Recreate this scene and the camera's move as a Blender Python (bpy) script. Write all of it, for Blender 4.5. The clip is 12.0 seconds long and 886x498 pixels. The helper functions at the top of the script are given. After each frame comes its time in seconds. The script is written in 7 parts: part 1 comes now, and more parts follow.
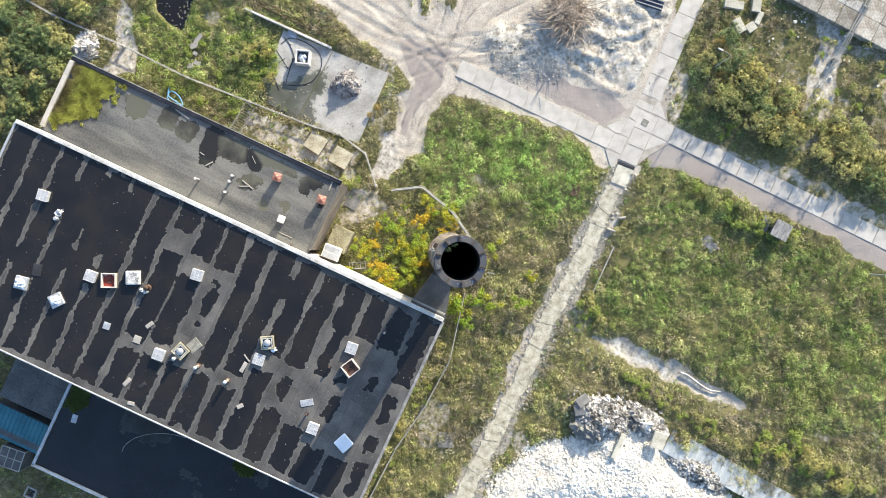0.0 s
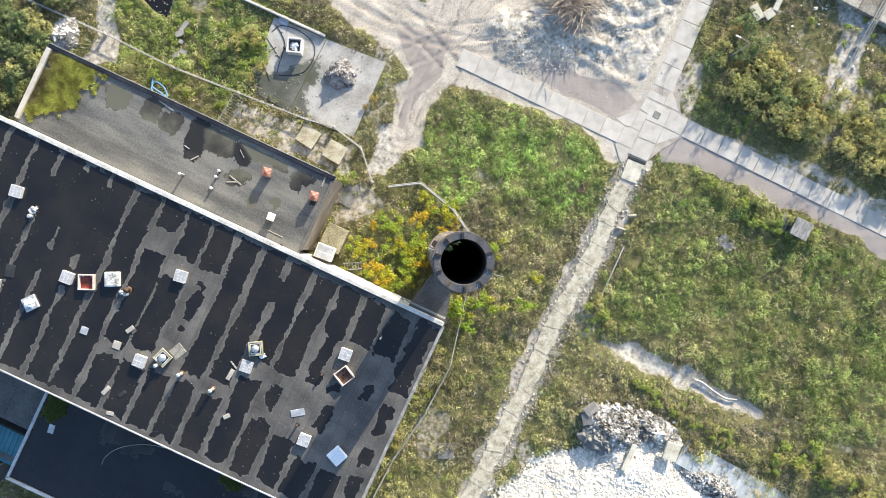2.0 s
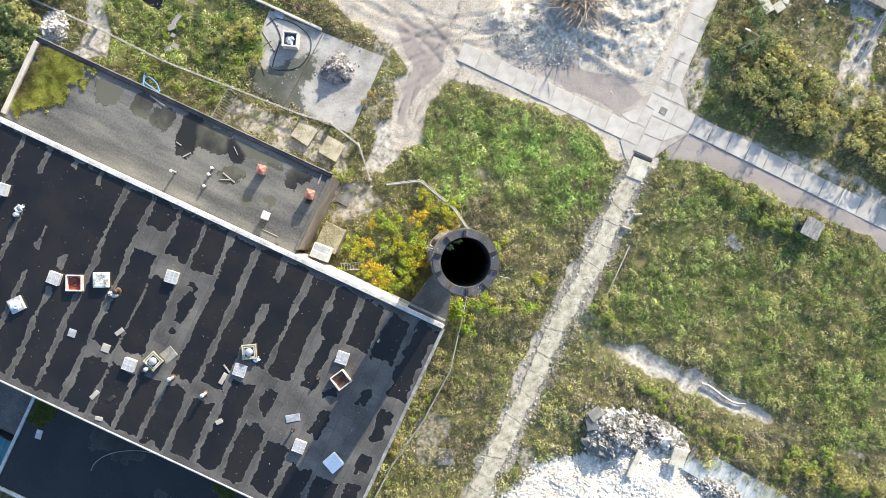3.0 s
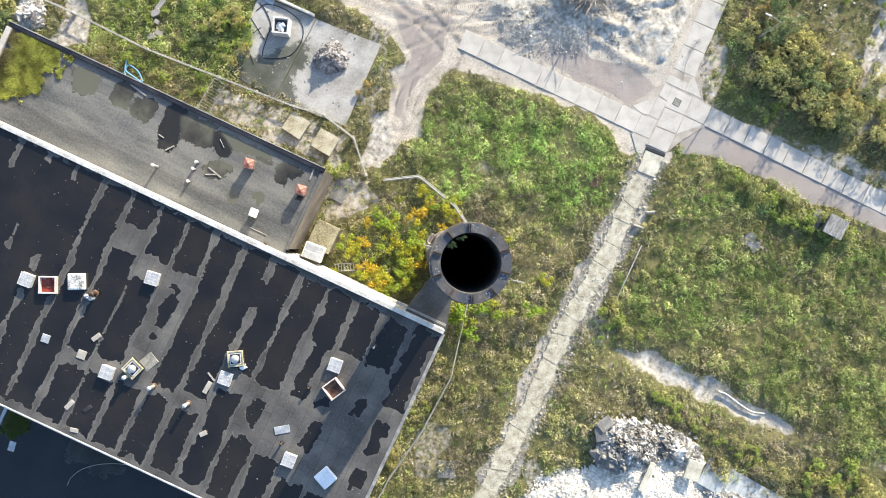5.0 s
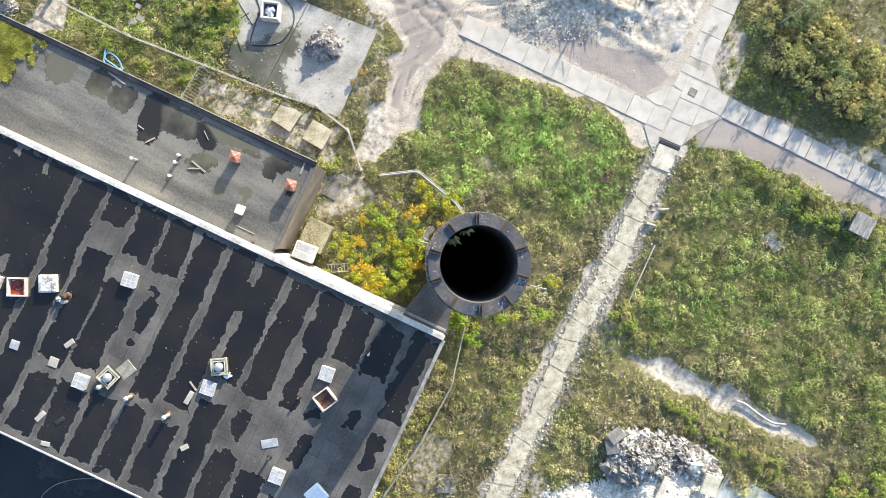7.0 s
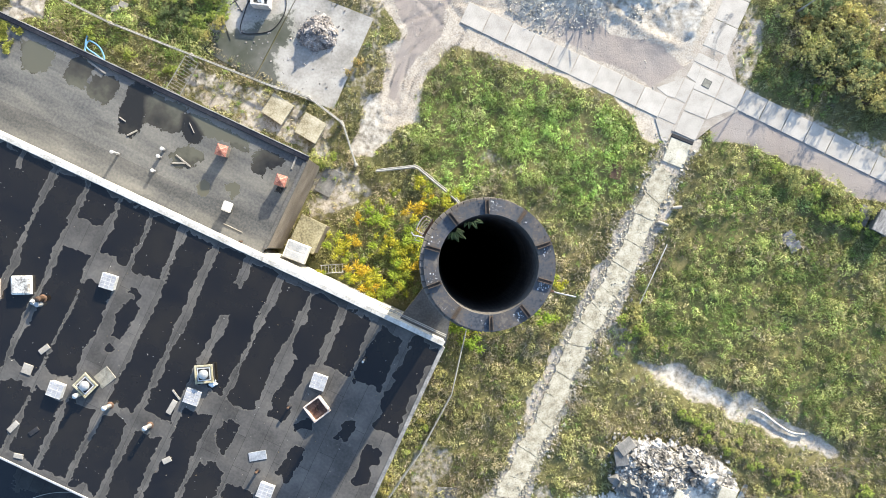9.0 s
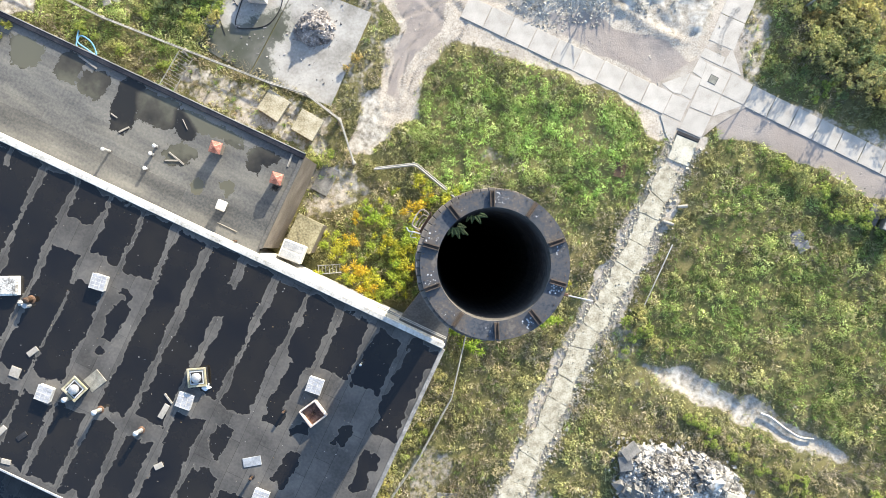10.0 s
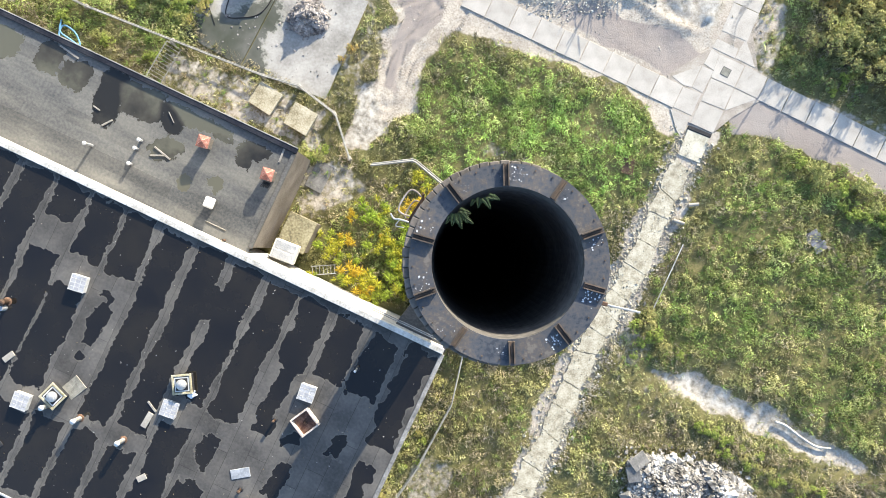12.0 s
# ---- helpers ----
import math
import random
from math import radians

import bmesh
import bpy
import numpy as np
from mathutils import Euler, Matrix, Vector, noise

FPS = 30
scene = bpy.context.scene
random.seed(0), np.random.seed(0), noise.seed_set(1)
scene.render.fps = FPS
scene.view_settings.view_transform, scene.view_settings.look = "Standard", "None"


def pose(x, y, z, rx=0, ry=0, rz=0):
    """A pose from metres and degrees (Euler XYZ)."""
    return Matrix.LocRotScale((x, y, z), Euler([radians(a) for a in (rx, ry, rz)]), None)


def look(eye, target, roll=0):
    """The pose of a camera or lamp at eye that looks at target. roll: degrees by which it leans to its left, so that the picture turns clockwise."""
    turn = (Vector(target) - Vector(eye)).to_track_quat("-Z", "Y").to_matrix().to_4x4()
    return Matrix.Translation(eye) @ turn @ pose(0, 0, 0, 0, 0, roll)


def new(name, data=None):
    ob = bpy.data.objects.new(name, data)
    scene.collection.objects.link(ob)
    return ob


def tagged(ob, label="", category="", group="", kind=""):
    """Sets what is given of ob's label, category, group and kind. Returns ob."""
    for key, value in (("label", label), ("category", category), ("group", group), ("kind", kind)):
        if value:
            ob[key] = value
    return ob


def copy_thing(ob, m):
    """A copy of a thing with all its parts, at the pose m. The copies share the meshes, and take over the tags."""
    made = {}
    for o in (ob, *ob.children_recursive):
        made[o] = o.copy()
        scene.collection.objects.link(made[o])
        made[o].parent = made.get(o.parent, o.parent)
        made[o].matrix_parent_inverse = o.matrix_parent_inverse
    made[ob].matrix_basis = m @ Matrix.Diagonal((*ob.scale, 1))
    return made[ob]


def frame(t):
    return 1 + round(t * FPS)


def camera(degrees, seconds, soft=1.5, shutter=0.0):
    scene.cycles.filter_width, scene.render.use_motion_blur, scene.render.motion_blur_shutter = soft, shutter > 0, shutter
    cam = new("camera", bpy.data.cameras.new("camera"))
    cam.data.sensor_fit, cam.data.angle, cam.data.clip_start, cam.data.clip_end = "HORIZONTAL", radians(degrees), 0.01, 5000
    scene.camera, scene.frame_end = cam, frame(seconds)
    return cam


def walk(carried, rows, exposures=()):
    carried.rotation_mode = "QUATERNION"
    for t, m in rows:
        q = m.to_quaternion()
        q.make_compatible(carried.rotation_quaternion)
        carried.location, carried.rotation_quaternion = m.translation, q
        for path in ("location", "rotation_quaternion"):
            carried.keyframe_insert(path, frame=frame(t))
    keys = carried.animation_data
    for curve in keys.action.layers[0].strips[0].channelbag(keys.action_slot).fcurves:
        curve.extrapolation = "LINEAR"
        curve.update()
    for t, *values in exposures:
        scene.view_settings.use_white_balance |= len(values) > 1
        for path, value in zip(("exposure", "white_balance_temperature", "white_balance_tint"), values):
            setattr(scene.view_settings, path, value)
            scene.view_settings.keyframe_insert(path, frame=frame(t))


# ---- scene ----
LENS = 66.0
cam = camera(LENS, 12.0, soft=0.5)
# seconds, eye east, north, height, then small turns about the three axes in degrees
ROWS = [
    (0.0, 0.000, 0.000, 77.887, 0.000, 0.000, 0.000),
    (0.5, -0.003, -0.016, 76.850, 0.006, -0.001, 0.003),
    (1.0, -0.006, -0.033, 75.679, 0.012, -0.002, 0.006),
    (1.5, -0.008, -0.049, 74.693, 0.019, -0.002, 0.009),
    (2.0, -0.011, -0.066, 73.596, 0.025, -0.003, 0.012),
    (2.5, -0.014, -0.083, 72.643, 0.032, -0.002, 0.016),
    (3.0, -0.017, -0.099, 71.489, 0.039, -0.001, 0.021),
    (5.0, -0.026, -0.168, 67.321, 0.073, 0.005, 0.043),
    (5.5, -0.027, -0.186, 66.297, 0.083, 0.007, 0.050),
    (6.0, -0.028, -0.203, 65.201, 0.094, 0.009, 0.058),
    (6.5, -0.027, -0.221, 64.185, 0.105, 0.012, 0.066),
    (7.0, -0.026, -0.239, 63.133, 0.117, 0.015, 0.075),
    (9.0, -0.014, -0.312, 59.770, 0.175, 0.027, 0.119),
    (9.5, -0.008, -0.331, 59.064, 0.192, 0.031, 0.132),
    (10.0, -0.001, -0.350, 58.364, 0.210, 0.034, 0.146),
    (10.5, 0.007, -0.369, 57.724, 0.229, 0.038, 0.161),
    (11.0, 0.016, -0.388, 56.978, 0.250, 0.041, 0.177),
    (11.5, 0.027, -0.407, 56.374, 0.271, 0.045, 0.195),
    (12.0, 0.040, -0.427, 55.723, 0.295, 0.048, 0.213),
]
walk(cam, [(t, pose(x, y, z, a, b, c)) for t, x, y, z, a, b, c in ROWS], [(0.0, 1.38), (6.0, 1.46), (12.0, 1.54)])

# ---- light ----
SUN_EL, SUN_AZ = radians(19.0), radians(31.7)
world = bpy.data.worlds.new("sky")
scene.world = world
world.use_nodes = True
wn = world.node_tree.nodes
sky = wn.new("ShaderNodeTexSky")
sky.sky_type, sky.sun_disc = "NISHITA", False
sky.sun_elevation, sky.sun_rotation = SUN_EL, SUN_AZ
sky.air_density, sky.dust_density, sky.ozone_density = 1.0, 1.3, 2.2
wn["Background"].inputs["Strength"].default_value = 0.15
world.node_tree.links.new(sky.outputs[0], wn["Background"].inputs["Color"])
sun = new("sun", bpy.data.lights.new("sun", "SUN"))
sun.data.energy, sun.data.angle, sun.data.color = 4.2, radians(0.6), (1.0, 0.895, 0.715)
sun.matrix_world = look((math.sin(SUN_AZ) * math.cos(SUN_EL) * 100, math.cos(SUN_AZ) * math.cos(SUN_EL) * 100, math.sin(SUN_EL) * 100), (0, 0, 0))


# ---- materials ----
def surf(name, colours, coarse=0.4, fine=6.0, rough=0.85, bump=0.3, metal=0.0, vary=0.0, island=0.0, spec=0.3, depth=0.02, sharp=0.0, stretch=None):
    """A weathered surface: colours spread by noise at two scales, with fine relief."""
    m = bpy.data.materials.new(name)
    m.use_nodes = True
    t, L = m.node_tree.nodes, m.node_tree.links
    b = t["Principled BSDF"]
    b.inputs["Roughness"].default_value, b.inputs["Metallic"].default_value = rough, metal
    b.inputs["Specular IOR Level"].default_value = spec
    co = t.new("ShaderNodeTexCoord").outputs["Object"]
    if stretch:
        mp = t.new("ShaderNodeMapping")
        mp.inputs["Scale"].default_value = stretch
        L.new(co, mp.inputs[0])
        co = mp.outputs[0]
    n1, n2 = t.new("ShaderNodeTexNoise"), t.new("ShaderNodeTexNoise")
    for n, s, d in ((n1, coarse, 4), (n2, fine, 5)):
        n.inputs["Scale"].default_value, n.inputs["Detail"].default_value = s, d
        L.new(co, n.inputs["Vector"])
    mix = t.new("ShaderNodeMix")
    mix.inputs[0].default_value = 0.45
    L.new(n1.outputs[0], mix.inputs[2])
    L.new(n2.outputs[0], mix.inputs[3])
    ramp = t.new("ShaderNodeValToRGB")
    e = ramp.color_ramp.elements
    lo, hi = 0.36 + sharp, 0.64 - sharp
    while len(e) < len(colours):
        e.new(0.5)
    for i, c in enumerate(colours):
        e[i].position, e[i].color = lo + (hi - lo) * i / max(1, len(colours) - 1), (*c, 1)
    L.new(mix.outputs[0], ramp.inputs[0])
    out = ramp.outputs[0]
    for amount, src in ((vary, "ShaderNodeObjectInfo"), (island, "ShaderNodeNewGeometry")):
        if amount:
            inf, hsv, mr = t.new(src), t.new("ShaderNodeHueSaturation"), t.new("ShaderNodeMapRange")
            L.new(inf.outputs["Random" if amount is vary and src == "ShaderNodeObjectInfo" else "Random Per Island"], mr.inputs[0])
            mr.inputs[3].default_value, mr.inputs[4].default_value = 1 - amount, 1 + amount
            L.new(mr.outputs[0], hsv.inputs["Value"])
            L.new(out, hsv.inputs["Color"])
            out = hsv.outputs[0]
    L.new(out, b.inputs["Base Color"])
    if bump:
        bp = t.new("ShaderNodeBump")
        bp.inputs["Strength"].default_value, bp.inputs["Distance"].default_value = bump, depth
        L.new(n2.outputs[0], bp.inputs["Height"])
        L.new(bp.outputs[0], b.inputs["Normal"])
    return m


def tinted(name, rough=0.7, trans=0.0, spread=0.25):
    """Foliage: colour from the mesh's tint, varied leaf by leaf; light passes through thin leaves."""
    m = bpy.data.materials.new(name)
    m.use_nodes = True
    t, L = m.node_tree.nodes, m.node_tree.links
    b = t["Principled BSDF"]
    b.inputs["Roughness"].default_value, b.inputs["Specular IOR Level"].default_value = rough, 0.2
    a = t.new("ShaderNodeAttribute")
    a.attribute_name = "tint"
    g, mr, hsv = t.new("ShaderNodeNewGeometry"), t.new("ShaderNodeMapRange"), t.new("ShaderNodeHueSaturation")
    mr.inputs[3].default_value, mr.inputs[4].default_value = 1 - spread, 1 + spread
    L.new(g.outputs["Random Per Island"], mr.inputs[0])
    L.new(mr.outputs[0], hsv.inputs["Value"])
    L.new(a.outputs["Color"], hsv.inputs["Color"])
    L.new(hsv.outputs[0], b.inputs["Base Color"])
    if trans:
        tr, mx = t.new("ShaderNodeBsdfTranslucent"), t.new("ShaderNodeMixShader")
        mx.inputs[0].default_value = trans
        L.new(hsv.outputs[0], tr.inputs[0])
        L.new(b.outputs[0], mx.inputs[1])
        L.new(tr.outputs[0], mx.inputs[2])
        L.new(mx.outputs[0], t["Material Output"].inputs[0])
    return m


M_CONCRETE = surf("pale_concrete", [(0.27, 0.25, 0.22), (0.36, 0.335, 0.295), (0.43, 0.40, 0.355)], 0.5, 9, 0.9, 0.25, vary=0.10)
M_SLAB = surf("road_slab_concrete", [(0.33, 0.305, 0.27), (0.42, 0.395, 0.355), (0.49, 0.465, 0.42)], 0.8, 14, 0.9, 0.2, vary=0.09)
M_PADWET = surf("stained_concrete", [(0.06, 0.065, 0.05), (0.13, 0.13, 0.105), (0.31, 0.30, 0.275), (0.38, 0.37, 0.345)], 0.3, 3, 0.7, 0.2)
M_TAR_EDGE = surf("navy_felt", [(0.012, 0.014, 0.022), (0.022, 0.025, 0.034), (0.038, 0.041, 0.05)], 0.6, 6, 0.95, 0.2, spec=0.1)
M_OLD = surf("old_broken_concrete", [(0.28, 0.26, 0.20), (0.43, 0.41, 0.335), (0.53, 0.51, 0.43)], 0.7, 8, 0.95, 0.5, vary=0.12)
M_DARKC = surf("dark_weathered_concrete", [(0.06, 0.06, 0.06), (0.10, 0.10, 0.098), (0.15, 0.145, 0.14)], 0.5, 7, 0.85, 0.3)
M_WHITE = surf("white_painted_render", [(0.30, 0.285, 0.25), (0.48, 0.465, 0.43), (0.62, 0.61, 0.58)], 0.7, 7, 0.8, 0.2)
M_BRICKW = surf("brown_brick_wall", [(0.12, 0.104, 0.088), (0.18, 0.158, 0.136), (0.25, 0.222, 0.195)], 0.6, 9, 0.9, 0.4)
M_SHAFT = surf("sooty_shaft_brickwork", [(0.09, 0.085, 0.08), (0.19, 0.16, 0.13), (0.31, 0.27, 0.22)], 0.9, 10, 0.9, 0.4, stretch=(3, 3, 12))
M_BRICK = surf("sooty_chimney_brick", [(0.06, 0.058, 0.056), (0.11, 0.10, 0.09), (0.19, 0.165, 0.14)], 0.9, 10, 0.9, 0.4, vary=0.25)
M_PLATE = surf("painted_steel_plate", [(0.034, 0.041, 0.054), (0.064, 0.070, 0.081), (0.080, 0.081, 0.086), (0.107, 0.093, 0.082), (0.155, 0.14, 0.122)], 2.6, 26, 0.5, 0.1, vary=0.14, spec=0.4)
M_RUST = surf("rusty_steel", [(0.05, 0.035, 0.025), (0.10, 0.06, 0.04), (0.19, 0.11, 0.07)], 2.0, 14, 0.75, 0.3)
M_RED = surf("red_paint", [(0.13, 0.016, 0.014), (0.21, 0.032, 0.026), (0.32, 0.09, 0.07)], 1.5, 9, 0.6, 0.1)
M_REDCAP = surf("faded_red_sheet", [(0.20, 0.075, 0.055), (0.32, 0.13, 0.095), (0.46, 0.28, 0.22)], 2.0, 9, 0.6, 0.1)
M_ZINC = surf("dull_zinc", [(0.30, 0.31, 0.32), (0.42, 0.43, 0.44), (0.55, 0.56, 0.57)], 1.5, 9, 0.5, 0.1, metal=0.4)
M_WPAINT = surf("white_plastic", [(0.48, 0.48, 0.465), (0.60, 0.60, 0.585), (0.70, 0.70, 0.685)], 1.2, 8, 0.45, 0.1)
M_PIPE = surf("pale_grey_pipe", [(0.20, 0.20, 0.185), (0.29, 0.29, 0.27), (0.38, 0.375, 0.35)], 0.6, 6, 0.6, 0.1)
M_VERGE = surf("stained_verge_metal", [(0.13, 0.13, 0.125), (0.22, 0.215, 0.205), (0.36, 0.35, 0.33)], 1.2, 9, 0.7, 0.2)
M_TEAL = surf("teal_sheet_roof", [(0.02, 0.10, 0.13), (0.03, 0.14, 0.18), (0.05, 0.18, 0.22)], 0.5, 6, 0.5, 0.1)
M_WOOD = surf("grey_board", [(0.18, 0.165, 0.14), (0.29, 0.27, 0.235), (0.38, 0.36, 0.325)], 0.8, 8, 0.9, 0.3, stretch=(1, 6, 1))
M_BRANCH = surf("dead_branch", [(0.22, 0.18, 0.14), (0.35, 0.29, 0.235), (0.46, 0.40, 0.33)], 1.0, 6, 0.9, 0.2, island=0.35)
M_BARK = surf("bark", [(0.06, 0.045, 0.03), (0.10, 0.08, 0.06), (0.15, 0.12, 0.09)], 1.0, 10, 0.95, 0.4)
M_STONE = surf("white_rubble", [(0.46, 0.425, 0.36), (0.64, 0.60, 0.52), (0.76, 0.725, 0.64)], 0.45, 4, 0.95, 0.4, island=0.3)
M_BROKEN = surf("broken_brick_rubble", [(0.11, 0.10, 0.095), (0.26, 0.24, 0.225), (0.48, 0.45, 0.42)], 0.8, 4, 0.95, 0.4, island=0.4)
M_BLACK = surf("black_rubber", [(0.015, 0.015, 0.016), (0.025, 0.025, 0.026), (0.04, 0.04, 0.04)], 1.0, 9, 0.6, 0.1)
M_BLUE = surf("blue_hose_plastic", [(0.10, 0.25, 0.42), (0.15, 0.33, 0.50), (0.22, 0.42, 0.58)], 1.0, 9, 0.5, 0.1)
M_TAR = surf("dark_sheet", [(0.014, 0.015, 0.018), (0.024, 0.025, 0.029), (0.042, 0.042, 0.045)], 0.6, 9, 0.7, 0.2)
M_LEAF = tinted("leaf", 0.65, 0.32, 0.27)
M_GRASS = tinted("grass_blade", 0.7, 0.32, 0.16)


def cover_material():
    """Ground: grass thatch, dirt, pale chalk and reddish gravel, mixed by where each one lies."""
    m = bpy.data.materials.new("ground_cover")
    m.use_nodes = True
    t, L = m.node_tree.nodes, m.node_tree.links
    b = t["Principled BSDF"]
    b.inputs["Roughness"].default_value, b.inputs["Specular IOR Level"].default_value = 0.95, 0.1
    co = t.new("ShaderNodeTexCoord").outputs["Object"]

    def noise_at(scale, detail=5):
        n = t.new("ShaderNodeTexNoise")
        n.inputs["Scale"].default_value, n.inputs["Detail"].default_value = scale, detail
        L.new(co, n.inputs["Vector"])
        return n.outputs[0]

    def ramp(src, cols, lo=0.35, hi=0.65):
        r = t.new("ShaderNodeValToRGB")
        e = r.color_ramp.elements
        while len(e) < len(cols):
            e.new(0.5)
        for i, c in enumerate(cols):
            e[i].position, e[i].color = lo + (hi - lo) * i / (len(cols) - 1), (*c, 1)
        L.new(src, r.inputs[0])
        return r.outputs[0]

    def blend(f, a, c):
        x = t.new("ShaderNodeMix")
        x.data_type = "RGBA"
        L.new(f, x.inputs[0])
        L.new(a, x.inputs[6])
        L.new(c, x.inputs[7])
        return x.outputs[2]

    def crisp(att, lo=0.38, hi=0.62, amount=0.55, scale=2.2):
        ad = t.new("ShaderNodeMath")
        ad.operation = "MULTIPLY_ADD"
        L.new(noise_at(scale, 6), ad.inputs[0])
        ad.inputs[1].default_value = amount
        ad2 = t.new("ShaderNodeMath")
        ad2.operation = "ADD"
        ad.inputs[2].default_value = -amount / 2
        L.new(ad.outputs[0], ad2.inputs[0])
        L.new(att, ad2.inputs[1])
        mr = t.new("ShaderNodeMapRange")
        mr.interpolation_type = "SMOOTHSTEP"
        mr.inputs[1].default_value, mr.inputs[2].default_value = lo, hi
        L.new(ad2.outputs[0], mr.inputs[0])
        return mr.outputs[0]

    a = t.new("ShaderNodeAttribute")
    a.attribute_name = "cover"
    sep = t.new("ShaderNodeSeparateColor")
    L.new(a.outputs["Color"], sep.inputs[0])
    big, mid, fine = noise_at(0.16), noise_at(1.3), noise_at(7.0)
    thatch = blend(mid, ramp(fine, [(0.08, 0.078, 0.032), (0.145, 0.135, 0.058), (0.23, 0.205, 0.105)]), ramp(big, [(0.10, 0.112, 0.04), (0.19, 0.165, 0.08)]))
    dirt = blend(mid, ramp(fine, [(0.25, 0.216, 0.178), (0.42, 0.376, 0.315), (0.56, 0.515, 0.44)]), ramp(noise_at(0.5, 6), [(0.30, 0.26, 0.217), (0.51, 0.463, 0.395)]))
    chalk = blend(fine, ramp(mid, [(0.18, 0.16, 0.13), (0.43, 0.395, 0.335), (0.62, 0.59, 0.53)]), ramp(noise_at(3.0), [(0.17, 0.15, 0.12), (0.58, 0.555, 0.495)]))
    pink = blend(mid, ramp(noise_at(16.0), [(0.25, 0.215, 0.193), (0.30, 0.265, 0.238), (0.35, 0.315, 0.285)]), ramp(big, [(0.26, 0.224, 0.203), (0.355, 0.32, 0.29)]))
    col = blend(crisp(sep.outputs[0]), thatch, dirt)
    col = blend(crisp(sep.outputs[2], scale=1.5), col, pink)
    col = blend(crisp(sep.outputs[1], amount=0.7), col, chalk)
    L.new(col, b.inputs["Base Color"])
    bp, ad = t.new("ShaderNodeBump"), t.new("ShaderNodeMath")
    ad.operation = "ADD"
    L.new(noise_at(2.5), ad.inputs[0])
    L.new(noise_at(12.0), ad.inputs[1])
    bp.inputs["Strength"].default_value, bp.inputs["Distance"].default_value = 0.6, 0.04
    L.new(ad.outputs[0], bp.inputs["Height"])
    L.new(bp.outputs[0], b.inputs["Normal"])
    return m


def roof_material(name, dry, wet, seam_axis="X", seam=1.0, streak=None, start=0.0, cross=7.0, edge=0.015, rough=(0.62, 0.18), gloss=-0.68, joint=0.03, rim_tone=0.7, joint_tone=0.75):
    """Bitumen felt with seams; the 'wet' attribute tells where rain water stands on it."""
    m = bpy.data.materials.new(name)
    m.use_nodes = True
    t, L = m.node_tree.nodes, m.node_tree.links
    b = t["Principled BSDF"]
    co = t.new("ShaderNodeTexCoord").outputs["Object"]

    def noise_at(scale, detail=5, stretch=None):
        n = t.new("ShaderNodeTexNoise")
        n.inputs["Scale"].default_value, n.inputs["Detail"].default_value = scale, detail
        src = co
        if stretch:
            mp = t.new("ShaderNodeMapping")
            mp.inputs["Scale"].default_value = stretch
            L.new(co, mp.inputs[0])
            src = mp.outputs[0]
        L.new(src, n.inputs["Vector"])
        return n.outputs[0]

    def op(kind, a, c, d=None):
        x = t.new("ShaderNodeMath")
        x.operation = kind
        for i, v in enumerate((a, c, d)):
            if v is None:
                continue
            if isinstance(v, (int, float)):
                x.inputs[i].default_value = v
            else:
                L.new(v, x.inputs[i])
        return x.outputs[0]

    def ramp(src, cols, lo=0.35, hi=0.65):
        r = t.new("ShaderNodeValToRGB")
        e = r.color_ramp.elements
        while len(e) < len(cols):
            e.new(0.5)
        for i, c in enumerate(cols):
            e[i].position, e[i].color = lo + (hi - lo) * i / (len(cols) - 1), (*c, 1)
        L.new(src, r.inputs[0])
        return r.outputs[0]

    a = t.new("ShaderNodeAttribute")
    a.attribute_name = "wet"
    level = op("ADD", a.outputs["Fac"], op("ADD", op("MULTIPLY_ADD", noise_at(2.0, 5), rough[0], -rough[0] / 2), op("MULTIPLY_ADD", noise_at(5.0, 2), rough[1], -rough[1] / 2)))
    mr = t.new("ShaderNodeMapRange")
    mr.inputs[1].default_value, mr.inputs[2].default_value = 0.5 - edge, 0.5 + edge
    L.new(level, mr.inputs[0])
    water = mr.outputs[0]
    rim = t.new("ShaderNodeMapRange")
    rim.inputs[1].default_value, rim.inputs[2].default_value = 0.41, 0.5
    L.new(level, rim.inputs[0])
    sp = t.new("ShaderNodeSeparateXYZ")
    L.new(co, sp.inputs[0])
    wob = op("ADD", op("SUBTRACT", sp.outputs[seam_axis], start), op("MULTIPLY", noise_at(0.5), 0.10))
    row = op("FLOOR", op("DIVIDE", wob, seam), 0)
    shift = t.new("ShaderNodeTexWhiteNoise")
    shift.noise_dimensions = "1D"
    L.new(row, shift.inputs["W"])
    run_on = op("DIVIDE", op("MULTIPLY_ADD", shift.outputs[0], cross, sp.outputs["Y" if seam_axis == "X" else "X"]), cross)
    line = op("MAXIMUM", op("LESS_THAN", op("FRACT", op("DIVIDE", wob, seam), 0), joint / seam), op("LESS_THAN", op("FRACT", run_on, 0), joint / cross))
    strip, tone = t.new("ShaderNodeTexWhiteNoise"), t.new("ShaderNodeMapRange")
    strip.noise_dimensions = "1D"
    L.new(op("MULTIPLY_ADD", op("FLOOR", run_on, 0), 13.7, row), strip.inputs["W"])
    tone.inputs[3].default_value, tone.inputs[4].default_value = 0.86, 1.14
    L.new(strip.outputs[0], tone.inputs[0])
    felt = t.new("ShaderNodeMix")
    felt.data_type = "RGBA"
    L.new(ramp(noise_at(0.45, 6, streak), dry), felt.inputs[6])
    L.new(ramp(noise_at(5.0, 6), [dry[0], dry[-1]]), felt.inputs[7])
    felt.inputs[0].default_value = 0.28
    sl = t.new("ShaderNodeMix")
